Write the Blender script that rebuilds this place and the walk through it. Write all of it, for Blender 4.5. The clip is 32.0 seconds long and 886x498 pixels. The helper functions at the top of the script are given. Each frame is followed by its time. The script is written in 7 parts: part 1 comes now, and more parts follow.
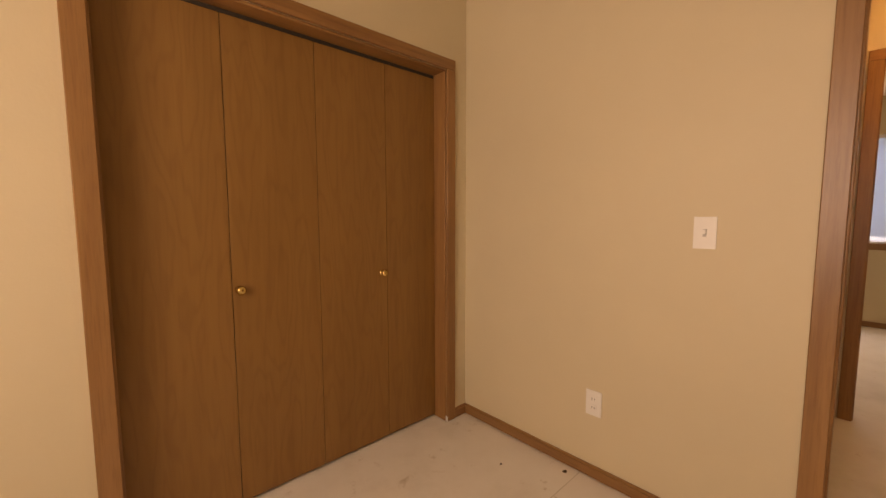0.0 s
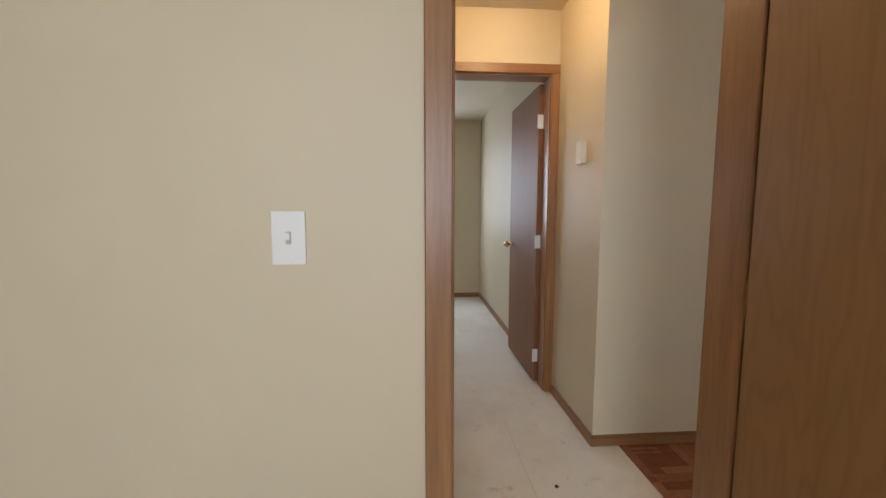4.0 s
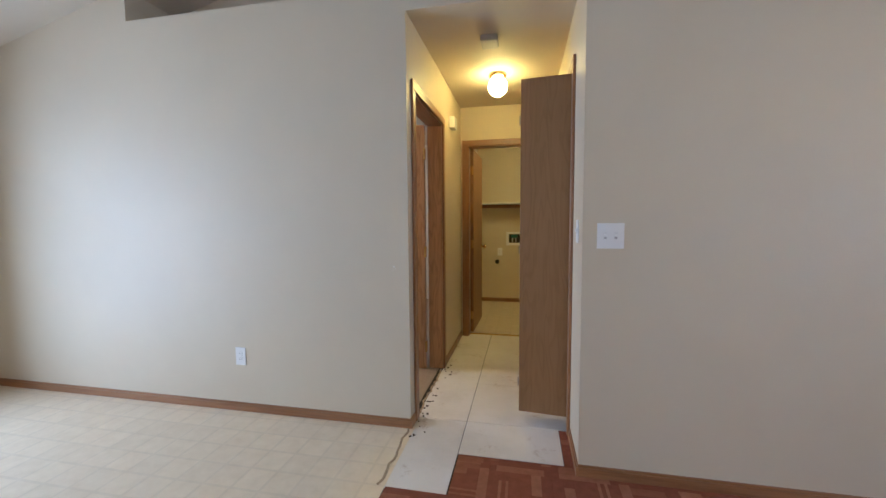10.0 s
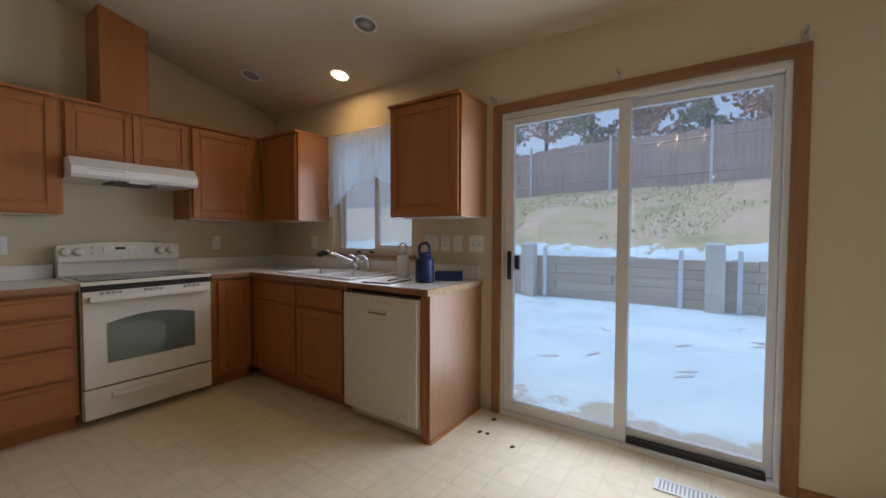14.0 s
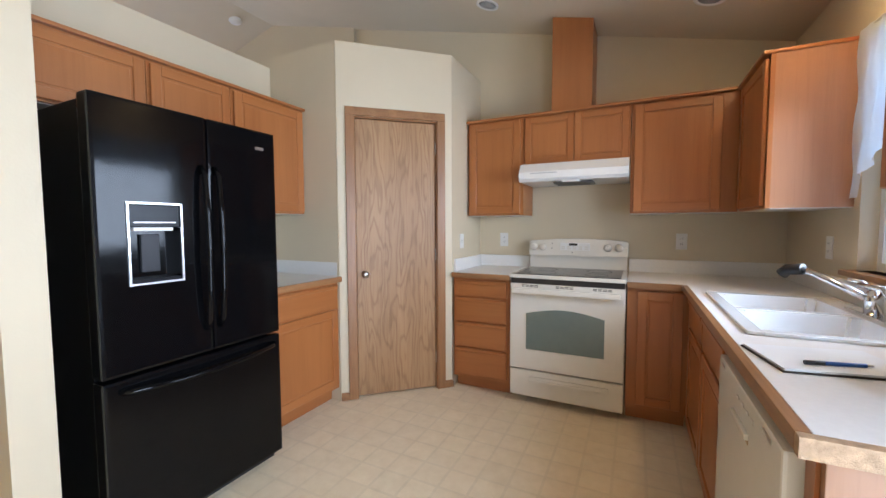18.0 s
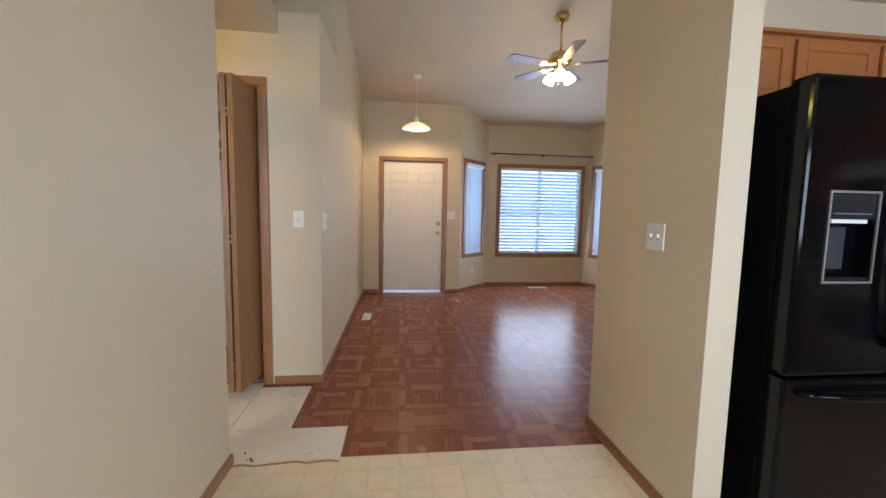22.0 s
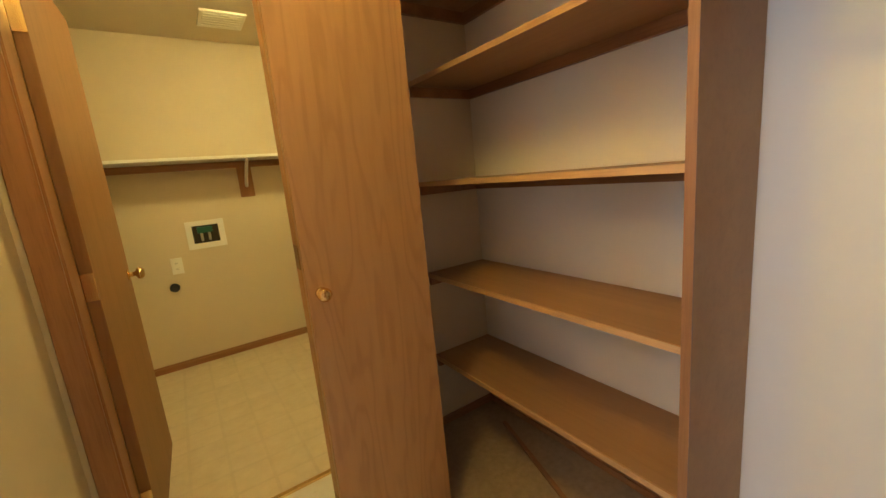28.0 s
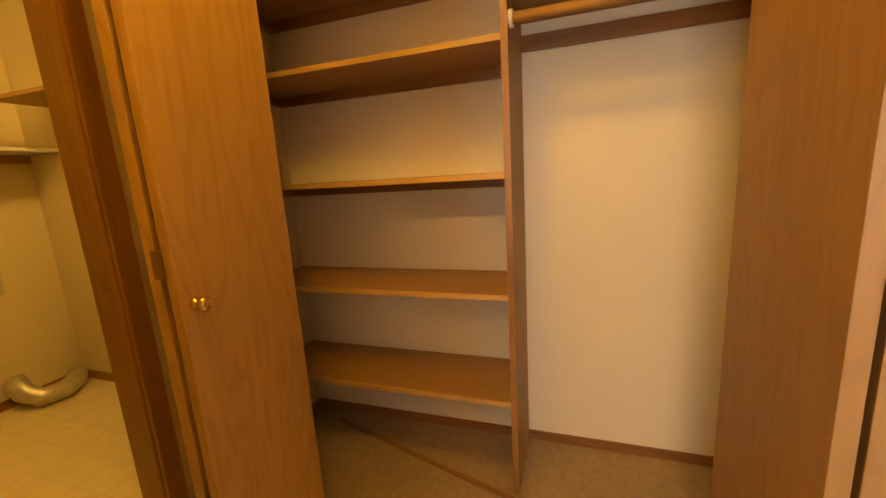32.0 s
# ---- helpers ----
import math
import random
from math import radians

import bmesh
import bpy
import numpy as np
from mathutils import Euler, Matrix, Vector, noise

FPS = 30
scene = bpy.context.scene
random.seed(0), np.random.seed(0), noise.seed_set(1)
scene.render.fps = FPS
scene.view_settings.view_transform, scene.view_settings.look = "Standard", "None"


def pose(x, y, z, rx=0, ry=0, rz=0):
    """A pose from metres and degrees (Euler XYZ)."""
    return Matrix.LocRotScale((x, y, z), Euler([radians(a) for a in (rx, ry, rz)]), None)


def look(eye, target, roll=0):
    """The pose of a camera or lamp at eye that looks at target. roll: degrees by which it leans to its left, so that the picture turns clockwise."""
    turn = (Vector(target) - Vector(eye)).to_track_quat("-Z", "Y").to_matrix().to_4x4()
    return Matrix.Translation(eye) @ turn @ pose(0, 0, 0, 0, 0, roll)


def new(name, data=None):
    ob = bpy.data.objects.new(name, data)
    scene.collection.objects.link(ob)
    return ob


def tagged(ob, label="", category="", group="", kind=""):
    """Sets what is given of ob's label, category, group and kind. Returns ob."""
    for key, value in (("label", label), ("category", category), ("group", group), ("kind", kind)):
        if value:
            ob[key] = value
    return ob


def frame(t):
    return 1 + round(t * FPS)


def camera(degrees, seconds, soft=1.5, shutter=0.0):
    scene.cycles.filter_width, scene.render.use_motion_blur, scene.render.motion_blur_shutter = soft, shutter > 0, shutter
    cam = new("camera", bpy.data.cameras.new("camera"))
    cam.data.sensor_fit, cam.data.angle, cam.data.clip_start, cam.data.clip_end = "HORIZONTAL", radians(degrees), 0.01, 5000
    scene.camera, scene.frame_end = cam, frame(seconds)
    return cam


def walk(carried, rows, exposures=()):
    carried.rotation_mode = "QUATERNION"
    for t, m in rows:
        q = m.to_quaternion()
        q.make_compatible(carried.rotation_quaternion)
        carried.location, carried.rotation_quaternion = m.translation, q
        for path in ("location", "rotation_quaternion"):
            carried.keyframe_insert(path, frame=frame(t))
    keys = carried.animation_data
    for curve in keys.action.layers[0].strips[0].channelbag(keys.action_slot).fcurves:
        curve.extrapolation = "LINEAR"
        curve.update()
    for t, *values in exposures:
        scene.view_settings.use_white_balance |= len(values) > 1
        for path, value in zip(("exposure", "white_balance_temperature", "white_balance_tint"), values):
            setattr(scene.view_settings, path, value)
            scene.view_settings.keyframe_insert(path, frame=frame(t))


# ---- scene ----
cam = camera(97.3, 32.0)
PATH = [
    (0, (2.338, 0.543, 1.217), (0.987, -0.921, 1.043), -0.1),
    (0.5, (2.455, 0.629, 1.229), (0.877, -0.587, 1.054), 0.2),
    (1, (2.599, 0.697, 1.227), (0.885, -0.318, 1.044), 0.8),
    (1.5, (2.695, 0.718, 1.219), (0.935, -0.22, 1.063), 0.9),
    (2, (2.573, 0.651, 1.207), (0.845, -0.343, 1.051), 0.7),
    (2.5, (2.338, 0.485, 1.204), (0.733, -0.698, 1.053), 0.0),
    (3, (2.148, 0.288, 1.207), (0.446, -0.753, 1.071), -1.5),
    (3.5, (1.875, 0.326, 1.207), (-0.075, -0.08, 1.033), -1.4),
    (5.5, (0.533, 0.958, 1.222), (-1.013, 2.22, 1.086), 0.3),
    (6, (0.305, 1.187, 1.217), (-0.634, 2.945, 1.051), -0.8),
    (6.5, (0.243, 1.427, 1.212), (-0.093, 3.389, 1.025), -1.1),
    (7, (0.191, 1.76, 1.213), (0.115, 3.752, 1.043), -1.0),
    (7.5, (0.117, 2.159, 1.244), (0.152, 4.152, 1.084), -1.5),
    (8, (0.119, 2.54, 1.245), (0.135, 4.534, 1.093), -1.2),
    (8.5, (0.138, 2.942, 1.229), (0.091, 4.937, 1.101), -0.9),
    (9, (0.12, 3.361, 1.254), (0.039, 5.354, 1.112), -0.7),
    (9.5, (0.159, 3.77, 1.256), (-0.062, 5.752, 1.116), -0.7),
    (10, (0.14, 4.104, 1.255), (-0.266, 6.057, 1.111), -0.4),
    (10.5, (0.043, 4.393, 1.275), (-0.67, 6.256, 1.127), -0.3),
    (11, (-0.06, 4.66, 1.253), (-1.185, 6.308, 1.123), 0.1),
    (11.5, (-0.197, 4.913, 1.239), (-1.73, 6.19, 1.116), 0.2),
    (12, (-0.419, 5.12, 1.261), (-2.259, 5.895, 1.134), 0.4),
    (12.5, (-0.655, 5.272, 1.235), (-2.638, 5.501, 1.117), 0.2),
    (13, (-0.906, 5.35, 1.232), (-2.883, 5.069, 1.123), 0.1),
    (13.5, (-1.197, 5.336, 1.224), (-3.059, 4.611, 1.151), 0.1),
    (14, (-1.465, 5.291, 1.222), (-3.112, 4.158, 1.153), 0.2),
    (14.5, (-1.689, 5.202, 1.227), (-3.061, 3.748, 1.153), 0.3),
    (15, (-1.897, 5.049, 1.256), (-2.929, 3.339, 1.163), 0.3),
    (15.5, (-2.113, 4.935, 1.253), (-2.746, 3.042, 1.132), 0.4),
    (17.5, (-2.824, 4.729, 1.271), (-2.03, 2.899, 1.137), 0.4),
    (18, (-2.967, 4.817, 1.27), (-2.081, 3.028, 1.151), -0.2),
    (18.5, (-3.099, 4.996, 1.271), (-2.218, 3.207, 1.12), -1.5),
    (19, (-3.238, 5.139, 1.293), (-2.306, 3.375, 1.15), -2.5),
    (19.5, (-3.33, 5.3, 1.297), (-2.263, 3.614, 1.159), -2.4),
    (20, (-3.288, 5.446, 1.287), (-1.963, 3.953, 1.151), -1.9),
    (20.5, (-3.135, 5.529, 1.309), (-1.482, 4.415, 1.142), -1.5),
    (21, (-2.893, 5.519, 1.302), (-1.018, 4.844, 1.129), -1.0),
    (21.5, (-2.646, 5.514, 1.248), (-0.692, 5.115, 1.088), 0.8),
    (22, (-2.444, 5.485, 1.265), (-0.465, 5.26, 1.078), 1.1),
    (22.5, (-2.214, 5.525, 1.249), (-0.23, 5.418, 1.022), 1.5),
    (23, (-1.922, 5.476, 1.264), (0.066, 5.526, 1.051), 0.2),
    (23.5, (-1.627, 5.486, 1.241), (0.35, 5.696, 1.025), -0.5),
    (24, (-1.315, 5.547, 1.251), (0.64, 5.918, 1.049), -1.3),
    (24.5, (-1.025, 5.578, 1.228), (0.844, 6.252, 1.002), -1.6),
    (25, (-0.782, 5.663, 1.228), (0.854, 6.796, 1.026), -1.5),
    (25.5, (-0.578, 5.85, 1.282), (0.653, 7.4, 0.992), -1.1),
    (27.5, (-0.19, 6.553, 1.243), (0.711, 8.297, 0.863), -5.2),
    (28, (-0.148, 6.74, 1.249), (0.936, 8.379, 0.875), -5.4),
    (28.5, (-0.123, 6.877, 1.254), (1.263, 8.274, 0.897), -6.1),
    (29, (-0.203, 6.995, 1.278), (1.508, 7.991, 0.993), -6.6),
    (29.5, (-0.336, 6.996, 1.3), (1.507, 7.707, 0.989), -3.2),
    (30, (-0.538, 6.938, 1.273), (1.36, 7.436, 0.884), -2.3),
    (30.5, (-0.67, 6.954, 1.244), (1.269, 7.25, 0.85), -1.7),
    (30.8, (-0.754, 6.952, 1.233), (1.188, 7.207, 0.828), -1.8),
    (31, (-0.783, 6.972, 1.237), (1.164, 7.172, 0.824), -2.1),
    (31.4, (-0.752, 6.961, 1.242), (1.189, 7.216, 0.832), -2.3),
    (31.5, (-0.725, 6.974, 1.243), (1.215, 7.236, 0.831), -2.6),
    (32, (-0.534, 6.926, 1.236), (1.321, 7.567, 0.853), -3.5),
]
EXPOSURES = [(0, 0.0, 15000, 45), (0.3, 0.05, 10200, 34), (1, 0.1, 7300, 27), (2, 0.32, 6850, 22), (3, 0.05, 6700, 18), (5.5, 1.0, 5750, 19), (7, 1.15, 5150, 18), (8.5, 1.15, 5150, 18), (10, 1.05, 4950, 18),
             (11, 0.65, 5800, 24), (12, 0.27, 6150, 21), (13, 0.1, 5850, 17), (14, 0.15, 6200, 19), (15, 0.15, 7600, 25), (17.5, 1.4, 5900, 18), (19, 1.22, 5700, 17), (20, 1.1, 5750, 19), (21, 0.9, 5650, 17), (22, 0.97, 5850, 18), (23, 0.92, 5550, 17),
             (24, 0.9, 5400, 17), (25, 1.0, 5600, 18), (28, 1.85, 5700, 17), (29, 2.05, 4800, 21), (30, 2.1, 4750, 21), (31, 1.88, 5400, 20), (31.5, 1.8, 7000, 21), (32, 1.7, 12000, 29)]
walk(cam, [(t, look(eye, target, roll)) for t, eye, target, roll in PATH], EXPOSURES)

# ---- world, sun, large lights ----
def ceil_z(x):
    """Height of the vaulted ceiling over the great room, ridge along y."""
    return 2.455 + 0.24 * (x + 3.87) if x < RIDGE else 2.90 - 0.25 * (x - 3.62)


RIDGE = 0.8596

world = bpy.data.worlds.new("overcast_sky")
scene.world = world
world.use_nodes = True
wn = world.node_tree.nodes
sky = wn.new("ShaderNodeTexSky")
sky.sky_type = "NISHITA"
sky.sun_disc = False
sky.sun_elevation = radians(71)
sky.sun_rotation = radians(186)
sky.air_density, sky.dust_density = 1.2, 3.0
world.node_tree.links.new(sky.outputs[0], wn["Background"].inputs[0])
wn["Background"].inputs[1].default_value = 0.15

sun = new("sun", bpy.data.lights.new("sun", "SUN"))
sun.data.energy, sun.data.angle, sun.data.color = 1.5, radians(14), (0.78, 0.93, 1.0)
sun.matrix_world = look((-0.3, -3, 9), (0, 0, 0))


def window_light(name, eye, target, w, h, watts, colour=(0.79, 0.92, 1.0), spread=180):
    lamp = new(name, bpy.data.lights.new(name, "AREA"))
    lamp.data.shape, lamp.data.size, lamp.data.size_y = "RECTANGLE", w, h
    lamp.data.energy, lamp.data.color = watts, colour
    lamp.data.spread = radians(spread)
    lamp.matrix_world = look(eye, target)
    return lamp


window_light("daylight_patio_door", (-3.855, 4.84, 1.08), (0, 4.84, 1.08), 1.25, 1.75, 25, spread=165)
window_light("daylight_kitchen_window", (-3.825, 2.87, 1.45), (0, 2.87, 1.3), 0.8, 0.75, 6.5, spread=120)
# each blind is lit from behind, and passes some light on into its room
window_light("daylight_bay_outside", (4.55, 3.03, 1.32), (0, 3.03, 1.2), 1.7, 1.7, 21, (0.56, 0.80, 1.0))
window_light("daylight_bay_window", (4.13, 3.03, 1.32), (0, 3.03, 1.0), 1.35, 1.4, 18)
for wx, wy, tx, ty in ((4.10, 4.47, 3.40, 3.74), (4.03, 1.64, 3.63, 2.24)):
    window_light("daylight_bay_side", (wx, wy, 1.33), (tx, ty, 1.3), 0.5, 1.4, 4.2)
window_light("daylight_bedroom_window", (3.80, 0.2, 1.5), (0, 0.2, 1.2), 1.3, 1.1, 38)
window_light("daylight_second_bedroom", (-4.12, 0.17, 1.48), (0, 0.17, 1.3), 1.25, 1.1, 21, (0.42, 0.70, 1.0))
window_light("daylight_second_bedroom_room", (-3.87, 0.17, 1.48), (0, 0.17, 1.1), 1.2, 1.1, 19)
window_light("daylight_far_bedroom", (-3.83, 7.35, 1.45), (0, 7.0, 0.9), 1.3, 1.1, 17)


# ---- materials ----
def nodes_of(name):
    m = bpy.data.materials.new(name)
    m.use_nodes = True
    return m, m.node_tree.nodes, m.node_tree.links, m.node_tree.nodes["Principled BSDF"]


def ramp(n, stops):
    r = n.new("ShaderNodeValToRGB")
    els = r.color_ramp.elements
    while len(els) < len(stops):
        els.new(0.5)
    for e, (p, c) in zip(els, stops):
        e.position, e.color = p, (*c, 1)
    return r


def coords(n, l, scale=(1, 1, 1), rot=(0, 0, 0), space="Object"):
    tc, mp = n.new("ShaderNodeTexCoord"), n.new("ShaderNodeMapping")
    mp.inputs["Scale"].default_value, mp.inputs["Rotation"].default_value = scale, rot
    l.new(tc.outputs[space], mp.inputs["Vector"])
    return mp


def noise_tex(n, l, vec, scale, detail=4.0, rough=0.55, distort=0.0):
    t = n.new("ShaderNodeTexNoise")
    t.inputs["Scale"].default_value, t.inputs["Detail"].default_value = scale, detail
    t.inputs["Roughness"].default_value, t.inputs["Distortion"].default_value = rough, distort
    l.new(vec.outputs[0], t.inputs["Vector"])
    return t


def bump(n, l, b, src, strength, dist=0.01):
    u = n.new("ShaderNodeBump")
    u.inputs["Strength"].default_value, u.inputs["Distance"].default_value = strength, dist
    l.new(src, u.inputs["Height"])
    l.new(u.outputs[0], b.inputs["Normal"])
    return u


def shade(c, k):
    return tuple(min(1.0, v * k) for v in c)


def plain(name, colour, rough=0.5, metal=0.0, var=0.06, scale=18.0, bumps=0.0, coat=0.0, spec=0.5, bscale=None):
    """A surface of one colour with slight mottling at two scales."""
    m, n, l, b = nodes_of(name)
    v = coords(n, l)
    t = noise_tex(n, l, v, scale, 6.0)
    r = ramp(n, ((0.25, shade(colour, 1 - var)), (0.75, shade(colour, 1 + var))))
    l.new(t.outputs[0], r.inputs[0])
    l.new(r.outputs[0], b.inputs["Base Color"])
    b.inputs["Roughness"].default_value, b.inputs["Metallic"].default_value = rough, metal
    b.inputs["Coat Weight"].default_value = coat
    b.inputs["Specular IOR Level"].default_value = spec
    if bumps:
        t2 = noise_tex(n, l, v, bscale or scale * 6, 3.0)
        bump(n, l, b, t2.outputs[0], bumps, 0.004)
    return m


def painted_wall(name, colour, rough=0.52):
    """Rolled paint on orange-peel plaster."""
    m, n, l, b = nodes_of(name)
    v = coords(n, l)
    t = noise_tex(n, l, v, 0.9, 5.0, 0.6)
    r = ramp(n, ((0.3, shade(colour, 0.95)), (0.7, shade(colour, 1.04))))
    l.new(t.outputs[0], r.inputs[0])
    l.new(r.outputs[0], b.inputs["Base Color"])
    b.inputs["Roughness"].default_value = rough
    b.inputs["Specular IOR Level"].default_value = 0.45
    peel = noise_tex(n, l, v, 95.0, 3.0, 0.5)
    wide = noise_tex(n, l, v, 28.0, 2.0, 0.5)
    mix = n.new("ShaderNodeMath")
    mix.operation = "ADD"
    l.new(peel.outputs[0], mix.inputs[0])
    l.new(wide.outputs[0], mix.inputs[1])
    bump(n, l, b, mix.outputs[0], 0.075, 0.005)
    return m


def wood(name, dark, light, axis="z", rough=0.38, grain=1.0, coat=0.15, cathedral=0.35, pores=0.6, contour=0.0):
    """Veneer with long grain along one axis, pores and broad figure."""
    m, n, l, b = nodes_of(name)
    sc = {"z": (22, 22, 1.1), "x": (1.1, 22, 22), "y": (22, 1.1, 22)}[axis]
    sc = tuple(s * grain for s in sc)
    info = n.new("ShaderNodeObjectInfo")
    v = coords(n, l, sc)
    shift = n.new("ShaderNodeVectorMath")
    shift.operation = "MULTIPLY_ADD"
    shift.inputs[1].default_value = (1, 1, 1)
    comb = n.new("ShaderNodeMath")
    comb.operation = "MULTIPLY"
    comb.inputs[1].default_value = 37.0
    l.new(info.outputs["Random"], comb.inputs[0])
    l.new(v.outputs[0], shift.inputs[0])
    l.new(comb.outputs[0], shift.inputs[2])
    fig = noise_tex(n, l, shift, 0.55, 6.0, 0.62, cathedral)
    pore = noise_tex(n, l, shift, 5.0, 4.0, 0.7)
    r = ramp(n, ((0.28, dark), (0.5, tuple((a + c) / 2 for a, c in zip(dark, light))), (0.72, light)))
    l.new(fig.outputs[0], r.inputs[0])
    p = ramp(n, ((0.34, (0.72, 0.66, 0.6)), (0.52, (1, 1, 1))))
    l.new(pore.outputs[0], p.inputs[0])
    mx = n.new("ShaderNodeMix")
    mx.data_type, mx.blend_type = "RGBA", "MULTIPLY"
    mx.inputs["Factor"].default_value = pores
    l.new(r.outputs[0], mx.inputs[6])
    l.new(p.outputs[0], mx.inputs[7])
    if contour:
        # cathedral figure: contour lines of a long, slow noise
        v3 = coords(n, l, {"z": (5.5, 5.5, 0.8), "x": (0.8, 5.5, 5.5), "y": (5.5, 0.8, 5.5)}[axis])
        sh3 = n.new("ShaderNodeVectorMath")
        sh3.operation = "ADD"
        l.new(v3.outputs[0], sh3.inputs[0])
        l.new(comb.outputs[0], sh3.inputs[1])
        slow = noise_tex(n, l, sh3, 1.0, 3.0, 0.5, 0.15)
        mul, sn_ = n.new("ShaderNodeMath"), n.new("ShaderNodeMath")
        mul.operation, sn_.operation = "MULTIPLY", "SINE"
        mul.inputs[1].default_value = 95.0
        l.new(slow.outputs[0], mul.inputs[0])
        l.new(mul.outputs[0], sn_.inputs[0])
        cr = ramp(n, ((0.0, (0.62, 0.55, 0.48)), (0.35, (0.95, 0.94, 0.92)), (1.0, (1, 1, 1))))
        half = n.new("ShaderNodeMapRange")
        half.inputs["From Min"].default_value = -1.0
        l.new(sn_.outputs[0], half.inputs["Value"])
        l.new(half.outputs[0], cr.inputs[0])
        m3 = n.new("ShaderNodeMix")
        m3.data_type, m3.blend_type = "RGBA", "MULTIPLY"
        m3.inputs["Factor"].default_value = contour
        l.new(mx.outputs[2], m3.inputs[6])
        l.new(cr.outputs[0], m3.inputs[7])
        mx = m3
    l.new(mx.outputs[2], b.inputs["Base Color"])
    b.inputs["Roughness"].default_value, b.inputs["Coat Weight"].default_value = rough, coat
    b.inputs["Coat Roughness"].default_value = 0.3
    bump(n, l, b, pore.outputs[0], 0.08, 0.002)
    return m


def glow(name, colour, strength):
    m, n, l, b = nodes_of(name)
    b.inputs["Base Color"].default_value = (*colour, 1)
    b.inputs["Emission Color"].default_value = (*colour, 1)
    b.inputs["Emission Strength"].default_value = strength
    b.inputs["Roughness"].default_value = 0.4
    return m


def glass(name, colour=(0.95, 0.98, 1.0), hazy=0.09):
    """Thin clear pane: mostly straight through, with a mirror sheen."""
    m, n, l, b = nodes_of(name)
    out = n["Material Output"]
    tr, gl, mx = n.new("ShaderNodeBsdfTransparent"), n.new("ShaderNodeBsdfGlossy"), n.new("ShaderNodeMixShader")
    lw, fr = n.new("ShaderNodeLayerWeight"), n.new("ShaderNodeMapRange")
    lw.inputs["Blend"].default_value = 0.25
    fr.inputs["To Min"].default_value, fr.inputs["To Max"].default_value = 0.035, 0.6
    l.new(lw.outputs["Facing"], fr.inputs["Value"])
    tr.inputs[0].default_value = (*colour, 1)
    gl.inputs["Roughness"].default_value = 0.02
    l.new(fr.outputs[0], mx.inputs[0])
    l.new(tr.outputs[0], mx.inputs[1])
    l.new(gl.outputs[0], mx.inputs[2])
    # a translucent share stands in for bright haze over the pane
    haze, m2 = n.new("ShaderNodeBsdfTranslucent"), n.new("ShaderNodeMixShader")
    m2.inputs[0].default_value = hazy
    l.new(mx.outputs[0], m2.inputs[1])
    l.new(haze.outputs[0], m2.inputs[2])
    l.new(m2.outputs[0], out.inputs["Surface"])
    return m


def sheer(name, colour, through_part=0.35, holes=0.0):
    """Thin white cloth or vinyl slat that passes some light."""
    m, n, l, b = nodes_of(name)
    out = n["Material Output"]
    tl, mx = n.new("ShaderNodeBsdfTranslucent"), n.new("ShaderNodeMixShader")
    tl.inputs[0].default_value = (*colour, 1)
    b.inputs["Base Color"].default_value = (*colour, 1)
    b.inputs["Roughness"].default_value = 0.6
    mx.inputs[0].default_value = through_part
    l.new(b.outputs[0], mx.inputs[1])
    l.new(tl.outputs[0], mx.inputs[2])
    if holes:
        tr, m2 = n.new("ShaderNodeBsdfTransparent"), n.new("ShaderNodeMixShader")
        m2.inputs[0].default_value = holes
        l.new(mx.outputs[0], m2.inputs[1])
        l.new(tr.outputs[0], m2.inputs[2])
        mx = m2
    l.new(mx.outputs[0], out.inputs["Surface"])
    return m


WALL = painted_wall("beige_wall_paint", (0.628, 0.538, 0.384))
# beige paint lightened to stand in for light inside the hall closet
CLOSETLIFTED = painted_wall("closet_lightened_paint", (0.78, 0.735, 0.65))
CEIL = painted_wall("ceiling_paint", (0.625, 0.545, 0.42), 0.7)
TRIM = wood("oak_trim", (0.215, 0.095, 0.037), (0.38, 0.19, 0.078), "z")
TRIMX = wood("oak_trim_along_x", (0.215, 0.095, 0.037), (0.38, 0.19, 0.078), "x")
TRIMY = wood("oak_trim_along_y", (0.215, 0.095, 0.037), (0.38, 0.19, 0.078), "y")
DOORWOOD = wood("golden_oak_veneer", (0.238, 0.112, 0.034), (0.292, 0.142, 0.046), "z", 0.5, 0.5, 0.03, pores=0.25, contour=0.22)
GLOSSDOOR = wood("satin_dark_oak_veneer", (0.21, 0.085, 0.032), (0.27, 0.118, 0.046), "z", 0.55, 0.6, 0.0, pores=0.3)
OAKDOOR = wood("red_oak_slab", (0.335, 0.182, 0.080), (0.435, 0.252, 0.12), "z", 0.45, 0.55, 0.05, 0.6, contour=0.6)
JAMBOAK = wood("oak_jamb_lining", (0.42, 0.23, 0.10), (0.54, 0.32, 0.15), "z", 0.45, 0.4, 0.05, 0.6, contour=0.5)
# hall closet veneer twice, with shade and light put into the colour
SHADEDOAK = wood("shaded_oak_veneer", (0.268, 0.142, 0.054), (0.335, 0.186, 0.076), "z", 0.45, 0.6, pores=0.25, contour=0.25)
LITOAK = wood("lit_oak_veneer", (0.46, 0.262, 0.110), (0.53, 0.312, 0.140), "z", 0.42, 0.6, pores=0.2, contour=0.3)
CAB = wood("cabinet_maple", (0.34, 0.117, 0.030), (0.42, 0.157, 0.045), "z", 0.36, 0.45, pores=0.25)
CABX = wood("cabinet_maple_along_x", (0.34, 0.117, 0.030), (0.42, 0.157, 0.045), "x", 0.36, 0.45, pores=0.25)
